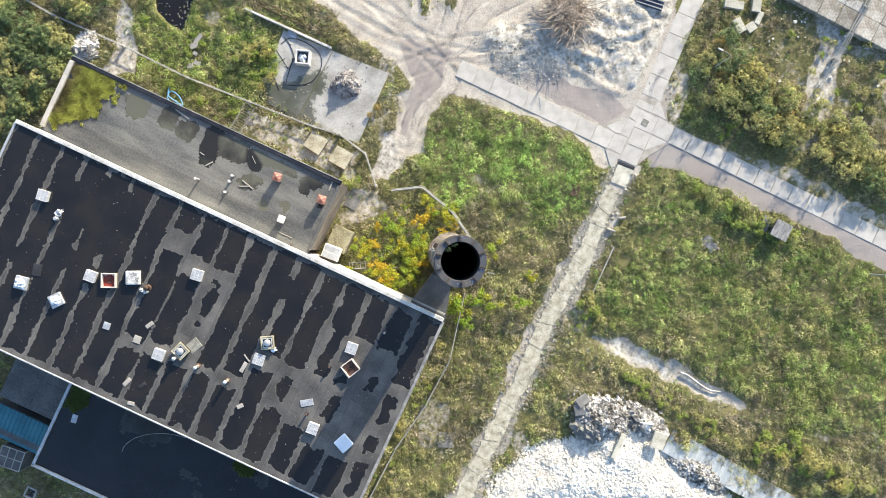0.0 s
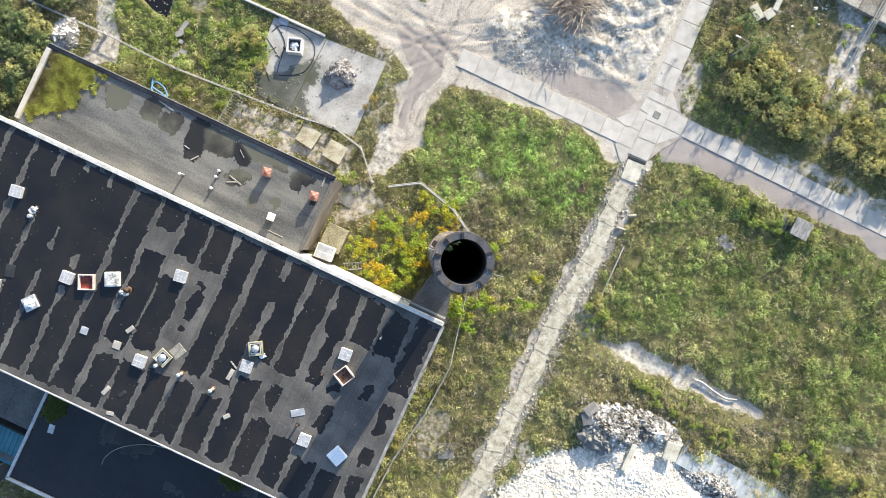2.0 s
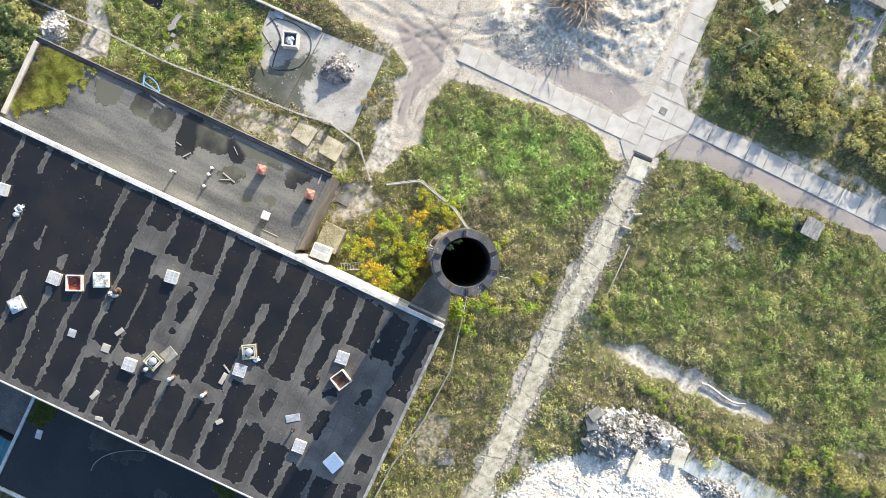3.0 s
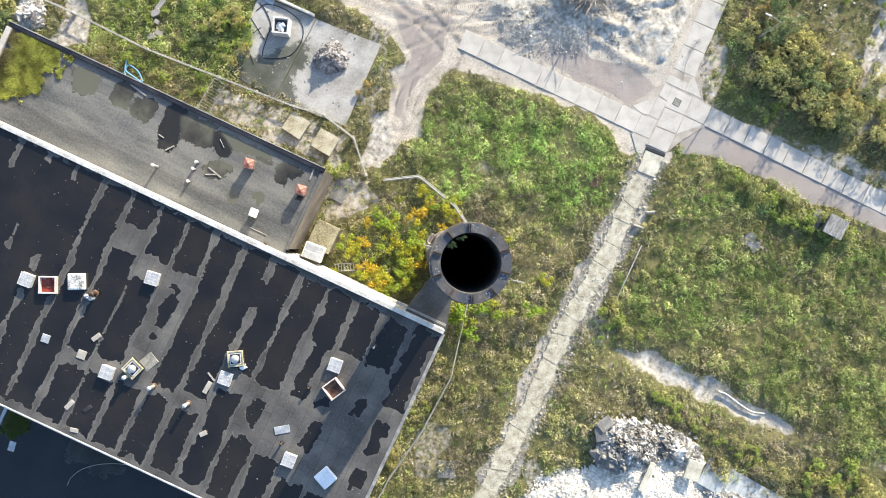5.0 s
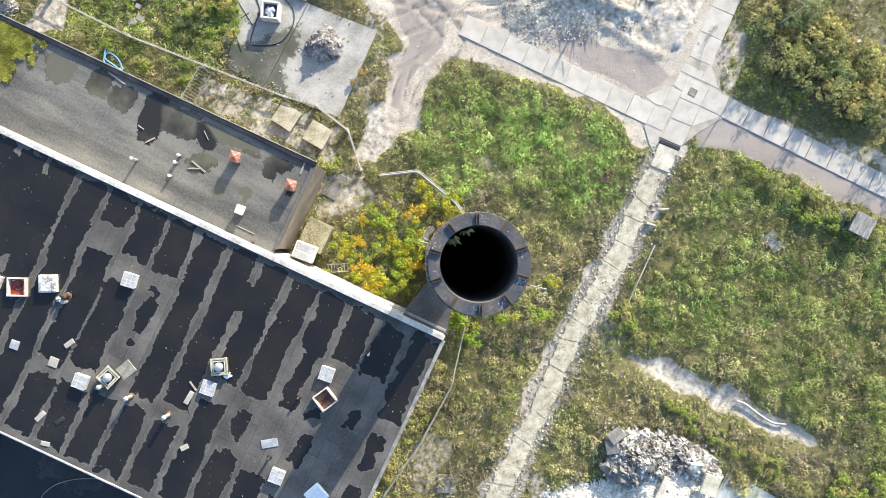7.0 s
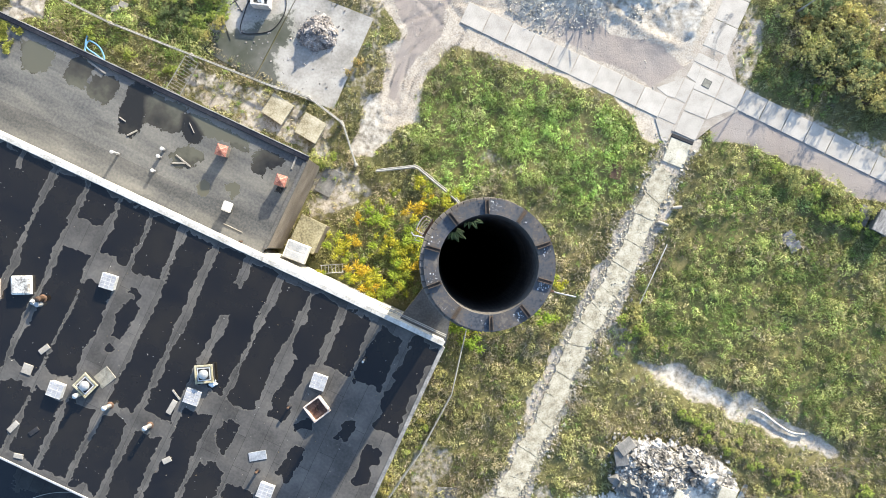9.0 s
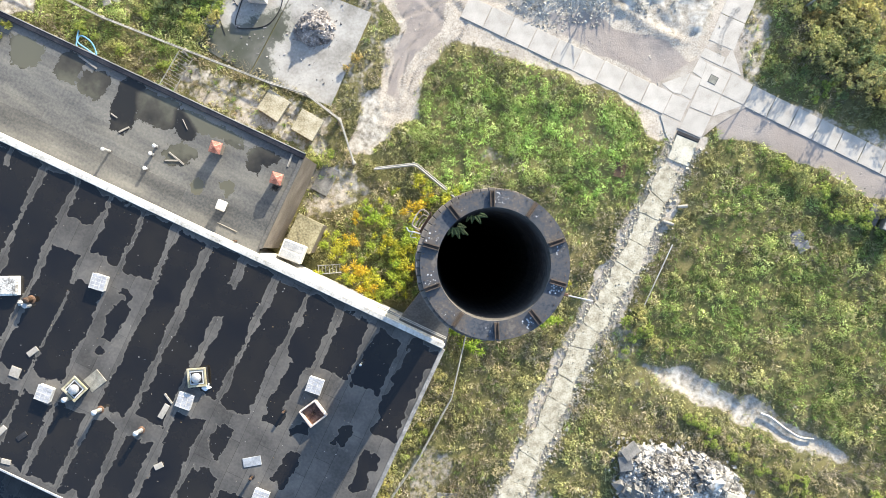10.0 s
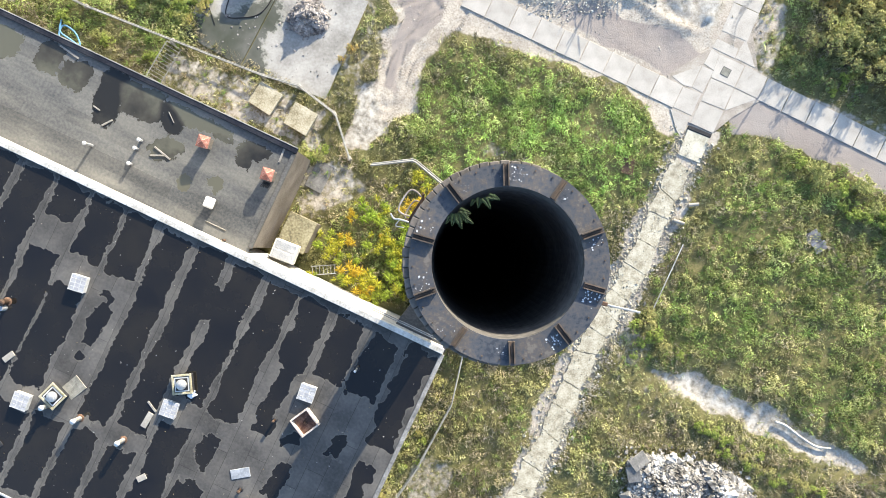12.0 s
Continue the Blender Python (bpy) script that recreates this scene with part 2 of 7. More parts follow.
    sl.data_type, sl.blend_type = "RGBA", "MULTIPLY"
    L.new(op("MULTIPLY", line, joint_tone), sl.inputs[0])
    hs = t.new("ShaderNodeHueSaturation")
    L.new(tone.outputs[0], hs.inputs["Value"])
    L.new(felt.outputs[2], hs.inputs["Color"])
    L.new(hs.outputs[0], sl.inputs[6])
    sl.inputs[7].default_value = (0.35, 0.35, 0.35, 1)
    silt = t.new("ShaderNodeMix")
    silt.data_type = "RGBA"
    L.new(op("MULTIPLY", rim.outputs[0], rim_tone), silt.inputs[0])
    L.new(sl.outputs[2], silt.inputs[6])
    silt.inputs[7].default_value = (dry[-1][0] * 1.22, dry[-1][1] * 1.22, dry[-1][2] * 1.16, 1)
    fin = t.new("ShaderNodeMix")
    fin.data_type = "RGBA"
    L.new(water, fin.inputs[0])
    L.new(silt.outputs[2], fin.inputs[6])
    deep = t.new("ShaderNodeAttribute")
    deep.attribute_name = "clear"
    L.new(ramp(op("ADD", op("MULTIPLY_ADD", noise_at(0.3, 4), 0.8, 0.1), op("MULTIPLY_ADD", noise_at(2.0, 6), 0.16, op("SUBTRACT", deep.outputs["Fac"], 0.08))), wet), fin.inputs[7])
    L.new(fin.outputs[2], b.inputs["Base Color"])
    L.new(op("MULTIPLY_ADD", water, gloss, 0.75), b.inputs["Roughness"])
    L.new(op("MULTIPLY_ADD", water, 0.36, 0.14), b.inputs["Specular IOR Level"])
    bp = t.new("ShaderNodeBump")
    bp.inputs["Distance"].default_value = 0.02
    L.new(op("MULTIPLY_ADD", water, -0.38, 0.4), bp.inputs["Strength"])
    L.new(op("ADD", noise_at(7.0), op("MULTIPLY", line, 0.6)), bp.inputs["Height"])
    L.new(bp.outputs[0], b.inputs["Normal"])
    return m


M_GROUND = cover_material()
M_ROOF = roof_material("bitumen_roof_ponding", [(0.054, 0.053, 0.052), (0.087, 0.084, 0.081), (0.134, 0.127, 0.117)], [(0.010, 0.0095, 0.010), (0.020, 0.0175, 0.014)], "X", 1.315, None, 2.48, 6.0)
M_ROOF2 = roof_material("pale_felt_roof", [(0.054, 0.058, 0.063), (0.116, 0.117, 0.114), (0.195, 0.19, 0.172)], [(0.022, 0.021, 0.018), (0.042, 0.039, 0.031), (0.065, 0.061, 0.047), (0.11, 0.108, 0.08)], "Y", 1.0, (0.28, 1.25, 1), 0.0, 12.0, 0.035, (0.95, 0.5), rim_tone=0.12, joint=0.02, joint_tone=0.28)
M_ROOF3 = roof_material("dark_felt_roof", [(0.03, 0.03, 0.031), (0.045, 0.045, 0.046), (0.06, 0.06, 0.06)], [(0.010, 0.010, 0.011), (0.018, 0.018, 0.019)], "X", 1.0)


# ---- builders ----
def flat(name, verts, faces, material, parent=None, label="", smooth=False):
    me = bpy.data.meshes.new(name)
    me.from_pydata(verts, [], faces)
    me.materials.append(material)
    if smooth:
        me.shade_smooth()
    ob = new(name, me)
    ob.parent = parent
    if label:
        ob["label"] = label
    return ob


def part(name, bm, material, parent=None, label="", smooth=False):
    me = bpy.data.meshes.new(name)
    bmesh.ops.recalc_face_normals(bm, faces=bm.faces)
    bm.to_mesh(me)
    bm.free()
    me.materials.append(material)
    if smooth:
        me.shade_smooth()
    ob = new(name, me)
    ob.parent = parent
    if label:
        ob["label"] = label
    return ob


def thing(name, m, label, category, group="", kind=""):
    ob = new(name)
    ob.matrix_world = m
    return tagged(ob, label, category, group, kind)


def block(bm, x, y, z, sx, sy, sz, rz=0.0, bevel=0.0, taper=1.0, rx=0.0, ry=0.0):
    """A block with its base centre at x, y, z."""
    m = pose(x, y, z, rx, ry, rz)
    vs = [bm.verts.new(m @ Vector((sx / 2 * i * (taper if k else 1), sy / 2 * j * (taper if k else 1), sz * k))) for k in (0, 1) for i, j in ((-1, -1), (1, -1), (1, 1), (-1, 1))]
    fs = [bm.faces.new([vs[i] for i in q]) for q in ((3, 2, 1, 0), (4, 5, 6, 7), (0, 1, 5, 4), (1, 2, 6, 5), (2, 3, 7, 6), (3, 0, 4, 7))]
    if bevel:
        bmesh.ops.bevel(bm, geom=list({e for f in fs for e in f.edges}), offset=bevel, segments=1, affect="EDGES")
    return bm


def boxed(*args, **kw):
    return block(bmesh.new(), *args, **kw)


def lathe(bm, rings, n=24, x=0.0, y=0.0, closed=False):
    """Rings of (radius, height) turned about the vertical through x, y."""
    loops = [[bm.verts.new((x + r * math.cos(2 * math.pi * i / n), y + r * math.sin(2 * math.pi * i / n), z)) for i in range(n)] for r, z in rings]
    for a, b in zip(loops, loops[1:] + (loops[:1] if closed else [])):
        for i in range(n):
            bm.faces.new((a[i], a[(i + 1) % n], b[(i + 1) % n], b[i]))
    if not closed:
        bm.faces.new(loops[-1])
        bm.faces.new(loops[0][::-1])
    return bm


def tube(bm, pts, r, n=8):
    """A round bar through the points."""
    pts = [Vector(p) for p in pts]
    loops = []
    for i, p in enumerate(pts):
        d = (pts[min(i + 1, len(pts) - 1)] - pts[max(i - 1, 0)]).normalized()
        u = d.cross(Vector((0, 0, 1)) if abs(d.z) < 0.9 else Vector((1, 0, 0))).normalized()
        v = d.cross(u)
        loops.append([bm.verts.new(p + r * (math.cos(2 * math.pi * k / n) * u + math.sin(2 * math.pi * k / n) * v)) for k in range(n)])
    for a, b in zip(loops, loops[1:]):
        for i in range(n):
            bm.faces.new((a[i], a[(i + 1) % n], b[(i + 1) % n], b[i]))
    bm.faces.new(loops[0][::-1])
    bm.faces.new(loops[-1])
    return bm


def smooth_line(pts, steps=6):
    """A Catmull-Rom line through the points."""
    p = [Vector(q) for q in pts]
    p = [2 * p[0] - p[1], *p, 2 * p[-1] - p[-2]]
    out = []
    for a, b, c, d in zip(p, p[1:], p[2:], p[3:]):
        for k in range(steps):
            t = k / steps
            out.append(0.5 * (2 * b + (c - a) * t + (2 * a - 5 * b + 4 * c - d) * t * t + (3 * b - a - 3 * c + d) * t ** 3))
    return [*out, p[-2]]


def sdist(poly, X, Y):
    """Distance in metres to a closed outline, positive inside."""
    poly = np.array(poly, float)
    best, inside = np.full(X.shape, 1e9), np.zeros(X.shape, bool)
    for (x0, y0), (x1, y1) in zip(poly, np.roll(poly, -1, 0)):
        dx, dy = x1 - x0, y1 - y0
        t = np.clip(((X - x0) * dx + (Y - y0) * dy) / (dx * dx + dy * dy), 0, 1)
        best = np.minimum(best, np.hypot(X - x0 - t * dx, Y - y0 - t * dy))
        cross = ((y0 > Y) != (y1 > Y)) & (X < dx * (Y - y0) / (dy if dy else 1e-9) + x0)
        inside ^= cross
    return np.where(inside, best, -best)


def band(line, X, Y):
    """Distance in metres to an open line."""
    best = np.full(X.shape, 1e9)
    for (x0, y0), (x1, y1) in zip(line, line[1:]):
        dx, dy = x1 - x0, y1 - y0
        t = np.clip(((X - x0) * dx + (Y - y0) * dy) / (dx * dx + dy * dy), 0, 1)
        best = np.minimum(best, np.hypot(X - x0 - t * dx, Y - y0 - t * dy))
    return best


_tables = np.random.default_rng(7).random((8, 64, 64))


def vnoise(X, Y, size, k=0):
    """Smooth value noise between 0 and 1, with features of that size in metres."""
    u, v = X / size + 17.3 * k, Y / size + 9.1 * k
    i, j = np.floor(u).astype(int), np.floor(v).astype(int)
    fu, fv = u - i, v - j
    fu, fv = fu * fu * (3 - 2 * fu), fv * fv * (3 - 2 * fv)
    T = _tables[k % 8]
    g = lambda a, b: T[a % 64, b % 64]
    return (g(i, j) * (1 - fu) + g(i + 1, j) * fu) * (1 - fv) + (g(i, j + 1) * (1 - fu) + g(i + 1, j + 1) * fu) * fv


def fnoise(X, Y, size, k=0):
    return (vnoise(X, Y, size, k) + 0.5 * vnoise(X, Y, size / 2, k + 1) + 0.25 * vnoise(X, Y, size / 4, k + 2)) / 1.75


def step(a, lo, hi):
    t = np.clip((a - lo) / (hi - lo), 0, 1)
    return t * t * (3 - 2 * t)


# ---- plan of the ground ----
WORKS = [(-17.03, 31.03), (27.81, 31.03), (25.55, 22.65), (22.97, 15.87), (21.03, 9.10), (17.68, 9.61), (16.00, 11.94), (10.84, 14.58), (5.03, 16.58), (0.84, 16.97), (-2.06, 14.77), (-2.71, 11.55), (-5.42, 9.74), (-7.23, 11.03), (-5.10, 16.19), (-4.00, 18.77), (-5.74, 21.68), (-11.87, 25.55)]
CHALK = [(4.26, 24.58), (11.35, 26.52), (20.39, 29.74), (27.48, 29.74), (24.58, 22.00), (22.32, 17.16), (17.81, 18.45), (12.65, 20.71), (7.48, 20.39)]
PINK_N = [(9.42, 19.74), (13.94, 19.42), (20.39, 16.52), (22.00, 14.90), (17.81, 14.39), (10.71, 18.13)]
PINK_T = [(-5.42, 24.58), (1.03, 22.65), (0.39, 18.13), (-3.16, 15.87), (-4.00, 12.32), (-5.42, 12.97), (-3.61, 18.77)]
PINK_S = [(23.61, 12.00), (25.55, 12.65), (35.23, 7.94), (52.64, 0.06), (52.64, -3.16), (39.74, 3.35), (33.29, 6.58), (29.10, 8.45), (23.61, 9.35)]
SHOULDER = [(26.90, 24.50), (28.00, 20.50), (27.60, 17.00), (27.20, 14.80), (30.40, 12.90), (34.20, 11.30), (36.80, 11.00), (41.03, 9.00), (52.64, 3.50), (52.64, 0.06), (25.55, 12.97), (23.94, 16.19)]
PATH = [(20.80, 9.10), (18.55, 4.82), (16.20, -0.58), (13.75, -5.00), (11.75, -8.68), (9.35, -14.00), (6.60, -19.50), (4.50, -23.80), (1.40, -30.30)]
RUBBLE = [(5.55, -26.39), (11.35, -21.87), (15.10, -21.55), (16.52, -18.97), (20.06, -18.65), (24.58, -21.55), (25.87, -23.94), (29.74, -25.48), (32.77, -28.32), (33.29, -31.55), (3.61, -31.55)]
TRENCH = [(17.29, -10.13), (19.74, -10.26), (26.19, -12.84), (32.90, -15.90), (34.20, -17.80), (28.45, -17.10), (22.97, -13.61), (19.74, -11.87)]
DRYLOT = [(37.81, 27.16), (41.03, 27.81), (55.23, 21.35), (55.23, 9.10), (46.19, 13.61), (39.74, 17.81), (35.23, 21.35)]
DRY_S = [(13.94, -10.90), (19.74, -12.84), (28.77, -18.00), (39.74, -22.52), (55.23, -29.61), (39.74, -29.61), (26.19, -21.23), (21.03, -16.71), (13.94, -16.71)]
EAST_YARD = [(-11.87, 6.52), (-8.65, 7.81), (-6.06, 4.58), (-9.29, 2.65), (-11.87, 2.00)]
NORTH_YARD = [(-22.19, 16.19), (-14.45, 13.94), (-8.97, 11.35), (-9.94, 7.81), (-11.87, 7.81), (-23.48, 13.29)]
FOOTWAY = [(-36.90, 29.74), (-35.10, 27.16), (-34.45, 22.32), (-35.10, 19.74), (-38.32, 20.06), (-37.35, 24.58)]
SIDE = [(-9.29, 16.84), (-6.06, 20.71), (-4.45, 19.42), (-6.06, 12.97), (-5.42, 9.10), (-8.00, 7.81), (-9.29, 11.68)]
PADS = [(-18.32, 25.10), (-6.06, 20.19), (-9.61, 12.00), (-19.74, 17.16)]
NE_BARE = [(42.80, 27.50), (47.00, 27.00), (45.60, 21.50), (43.60, 14.80), (40.80, 15.40), (42.00, 21.00)]
CHALK_W = [(-8.30, 8.40), (-6.90, 13.40), (-5.40, 14.20), (-4.90, 9.60), (-6.20, 8.00)]
HEAP = [(3.60, 23.20), (5.20, 24.40), (9.00, 24.00), (13.60, 20.60), (13.20, 18.90), (8.60, 19.20)]
ISLE = [(-4.20, 31.00), (1.60, 31.00), (1.30, 27.60), (-0.60, 25.90), (-3.40, 26.60)]
LUSH = [(-0.90, 16.19), (7.48, 16.19), (16.52, 12.32), (17.16, 7.16), (12.65, 2.65), (1.03, 5.23), (-3.48, 9.74)]
FIELD = [(21.68, 6.52), (29.42, 7.81), (39.74, 2.65), (52.64, -3.81), (52.64, -23.16), (39.74, -19.29), (28.77, -13.48), (19.10, -9.61), (16.52, -5.74)]
SUMAC_BED = [(-9.50, 0.50), (-6.50, -3.50), (-2.50, -4.50), (-1.60, -1.00), (-2.20, 2.60), (-7.00, 3.60)]
LUSH_W = [(-35.74, 27.81), (-22.84, 27.81), (-18.32, 21.35), (-22.84, 15.55), (-31.23, 18.13), (-35.10, 20.71)]
POND = [(-33.16, 30.39), (-28.32, 30.39), (-28.77, 27.16), (-29.81, 24.90), (-31.35, 25.74), (-32.84, 27.29)]


def hit(X, Y, outline, soft=0.8):
    return step(sdist(outline, X, Y) + (fnoise(X, Y, 3.0, 3) - 0.5) * 2.2, -soft, soft)


def ground_cover(X, Y):
    """Bare dirt, chalk and reddish gravel, each 0 to 1."""
    wob = (fnoise(X, Y, 2.0, 1) - 0.5)
    path = step(1.75 - band(PATH, X, Y) + wob * 2.2, -0.5, 0.8)
    dirt = np.maximum.reduce([hit(X, Y, WORKS), hit(X, Y, TRENCH) * (0.6 + 0.6 * fnoise(X, Y, 1.5, 2)), hit(X, Y, NORTH_YARD) * (0.22 + 0.56 * fnoise(X, Y, 1.6, 5)), hit(X, Y, SIDE) * (0.05 + 0.55 * fnoise(X, Y, 2.0, 5)), hit(X, Y, CHALK_W, 0.5), hit(X, Y, RUBBLE), hit(X, Y, PINK_S, 0.4), hit(X, Y, SHOULDER, 0.5) * (0.2 + 0.64 * fnoise(X, Y, 1.1, 2)), hit(X, Y, EAST_YARD) * (0.15 + 0.65 * fnoise(X, Y, 1.0, 5)), path * 0.9, hit(X, Y, FOOTWAY, 0.5) * (0.6 + 0.5 * fnoise(X, Y, 1.3, 4))])
    dirt = np.maximum(dirt, step(fnoise(X, Y, 5.0, 4), 0.66, 0.78) * 0.5 * (1 - hit(X, Y, FIELD, 2.0)))
    dirt = np.maximum(dirt, hit(X, Y, DRYLOT, 1.5) * (0.12 + 0.5 * fnoise(X, Y, 2.0, 7)))
    chalk = np.maximum.reduce([hit(X, Y, CHALK) * (0.35 + 0.65 * fnoise(X, Y, 4.0, 2)), hit(X, Y, RUBBLE), path * 0.45, hit(X, Y, FOOTWAY, 0.5) * (0.38 + 0.6 * fnoise(X, Y, 1.3, 4)), hit(X, Y, TRENCH, 1.2) * (0.34 + 0.75 * fnoise(X, Y, 1.2, 6)), hit(X, Y, SIDE) * (0.08 + 0.5 * fnoise(X, Y, 2.0, 3)), hit(X, Y, CHALK_W, 0.5) * (0.5 + 0.5 * fnoise(X, Y, 1.2, 3)), hit(X, Y, NORTH_YARD) * (0.22 + 0.56 * fnoise(X, Y, 1.8, 6)), hit(X, Y, NE_BARE) * 0.62, hit(X, Y, SHOULDER, 0.4) * (0.08 + 0.56 * fnoise(X, Y, 1.5, 3)), hit(X, Y, EAST_YARD) * (0.1 + 0.6 * fnoise(X, Y, 1.0, 6))])
    for a in (dirt, chalk):
        a *= 1 - hit(X, Y, ISLE) * (0.15 + 0.75 * step(fnoise(X, Y, 1.2, 6), 0.4, 0.65))
    pink = np.maximum.reduce([hit(X, Y, PINK_N, 0.5), hit(X, Y, PINK_T, 0.5) * 0.8, hit(X, Y, PINK_S, 0.4), hit(X, Y, WORKS) * 0.14])
    dirt = np.maximum(dirt, hit(X, Y, NE_BARE) * 0.8)
    return dirt, chalk, pink


def ground_height(X, Y):
    d, c, p = ground_cover(X, Y)
    z = (fnoise(X, Y, 6.0, 5) - 0.5) * 0.25 * (1 - 0.8 * np.maximum(d, p)) + (fnoise(X, Y, 1.2, 6) - 0.5) * (0.10 + 0.12 * (1 - np.maximum(d, p)) ** 2) + (fnoise(X, Y, 2.4, 2) - 0.42) * 0.42 * (1 - np.maximum(d, p)) ** 2
    z = z + hit(X, Y, CHALK, 1.5) * (0.05 + 0.3 * step(fnoise(X, Y, 4.0, 2), 0.3, 0.8) + 0.34 * fnoise(X, Y, 0.9, 3) - 0.2 * step(1 - np.abs(fnoise(X, Y, 4.5, 4) - 0.5) * 16, 0.2, 1)) - 0.06
    # banks of spoil pushed up by a digger
    for line, h, w in BANKS:
        b = band(line, X, Y) + (fnoise(X, Y, 0.9, 5) - 0.5) * 0.7
        z = z + 0.45 * h * np.exp(-(b / (0.8 * w)) ** 2) * (0.5 + fnoise(X, Y, 0.7, 3))
    # wheel ruts in the dirt
    for line, gap in RUTS:
        b = band(line, X, Y)
        z = z - (0.08 * np.exp(-((b - gap) / 0.15) ** 2) - 0.05 * np.exp(-((b - gap - 0.3) / 0.13) ** 2)) * np.clip(d * 1.3, 0, 1)
    z = z - 0.26 * hit(X, Y, TRENCH, 1.0) - 1.1 * step(sdist(POND, X, Y), -0.3, 0.9)
    for line in ROAD_LINES:
        z = np.where(band(line, X, Y) < 1.7, np.minimum(z, -0.012), z)
    z = np.where(sdist(PADS, X, Y) > -0.3, np.minimum(z, -0.05), z)
    z = np.where(band(PATH, X, Y) < 1.1, np.minimum(z, -0.04), z)
    return np.where(sdist(YARD, X, Y) > -0.3, np.minimum(z, -0.05), z)


ROAD_LINES = [[(1.35, 20.90), (19.74, 12.06)], [(20.39, 13.94), (25.03, 13.61), (55.23, -1.42)], [(29.74, 31.03), (22.32, 15.23)], [(22.32, 15.55), (20.71, 9.74)]]
BANKS = [([(13.81, 22.77), (15.87, 22.39), (18.00, 21.68)], 0.6, 0.45), ([(19.55, 20.90), (20.71, 21.48), (21.81, 22.00)], 0.5, 0.4), ([(17.48, 27.03), (19.10, 26.00)], 0.5, 0.4), ([(7.81, 25.55), (10.71, 22.65), (12.97, 20.71)], 0.18, 0.6), ([(19.42, 23.94), (22.32, 24.58), (24.26, 25.87)], 0.4, 0.4), ([(15.23, 20.39), (17.81, 18.77), (20.39, 17.81)], 0.35, 0.4), ([(17.16, 24.58), (18.77, 23.61)], 0.4, 0.35)]
RUTS = [([(-14.45, 30.39), (-6.71, 25.87), (-0.26, 22.97), (7.48, 23.94), (13.94, 28.45)], 1.0), ([(-10.58, 31.03), (-2.84, 23.94), (1.03, 19.42), (-2.84, 16.19), (-4.45, 12.32)], 0.9), ([(-5.42, 20.06), (1.03, 22.65), (4.90, 27.16), (11.35, 30.39)], 1.0), ([(2.32, 31.03), (0.39, 24.58), (-3.48, 18.13), (-5.10, 11.68)], 0.9), ([(-14.45, 28.45), (-5.42, 23.61), (4.90, 21.68)], 0.8)]
YARD = [(38.77, 32.32), (59.10, 32.32), (59.10, 19.42), (50.58, 22.97)]


def ground():
    w0, e0, s0, n0, d = -60.0, 60.0, -36.0, 36.0, 0.27
    xs, ys = np.arange(w0, e0 + d / 2, d), np.arange(s0, n0 + d / 2, d)
    # coarse rows beyond carry the same sheet on to the horizon
    far = np.array([70, 85, 110, 150, 220, 350, 600, 1000, 1800, 3000.0])
    xs, ys = np.concatenate([-far[::-1], xs, far]), np.concatenate([-far[::-1] + 20, ys, far - 20])
    X, Y = np.meshgrid(xs, ys)
    Z = ground_height(X, Y)
    Z = np.where((np.abs(X) > 59) | (np.abs(Y) > 35.5), -0.05, Z)
    dr, c, p = ground_cover(X, Y)
    nx, ny = len(xs), len(ys)
    i = np.arange(nx * ny).reshape(ny, nx)
    faces = np.stack([i[:-1, :-1], i[:-1, 1:], i[1:, 1:], i[1:, :-1]], -1).reshape(-1, 4)
    ob = flat("ground", np.stack([X, Y, Z], -1).reshape(-1, 3).tolist(), faces.tolist(), M_GROUND, smooth=True)
    at = ob.data.attributes.new("cover", "FLOAT_COLOR", "POINT")
    at.data.foreach_set("color", np.stack([dr, c, p, np.ones_like(dr)], -1).astype(np.float32).ravel())
    tagged(ob, "rough open ground of grass, dirt and pale chalk", "ground", kind="structure")


ground()


# ---- the works building ----
HALL = pose(*((0.06, -7.15)), 0, 0, 0, 155)
BAY0, BAY = 2.48, 2.63
LEN, WID, TOP = 47.3, 21.5, 9.4
# where rain water stands in each bay between the felt ridges: from, to across the roof
POOLS = [
    [(0.4, 7.6), (9.4, 12.2), (13.6, 15.2), (16.6, 19.8)], [(0.9, 5.3), (8.0, 9.6), (17.0, 21.2)], [(0.8, 5.1), (9.2, 10.2), (11.6, 14.0), (17.0, 20.9)],
    [(0.7, 5.6), (5.9, 10.2), (16.2, 20.7)], [(0.5, 10.6), (12.0, 14.2), (15.4, 20.8)], [(0.6, 10.2), (12.3, 20.8)], [(0.4, 13.9), (15.4, 20.8)],
    [(0.4, 14.4), (15.3, 20.9)], [(0.3, 4.8), (6.2, 10.0), (10.4, 11.2), (15.5, 20.9)], [(0.4, 4.7), (6.6, 14.2), (15.8, 20.8)], [(0.3, 3.0), (5.2, 14.8), (16.0, 20.8)],
    [(0.4, 20.9)], [(0.3, 20.9)], [(0.3, 20.9)], [(0.3, 20.9)], [(0.3, 20.9)], [(0.3, 20.9)], [(0.3, 20.9)],
]
NARROW = {(1, 1): 0.42, (0, 0): 0.9, (0, 1): 0.42, (2, 1): 0.4, (2, 2): 0.45, (3, 1): 0.55, (4, 1): 0.6, (8, 1): 0.6, (8, 2): 0.5, (0, 2): 0.55, (0, 3): 0.5}
# ridges that lie under water: ridge number, from, to
SUNK = [(5, 2.5, 5.0), (12, 1.6, 8.5), (13, 1.0, 7.0), (13, 9.0, 11.0), (14, 3.0, 6.0), (12, 10.0, 12.0), (15, 11.5, 13.0)]


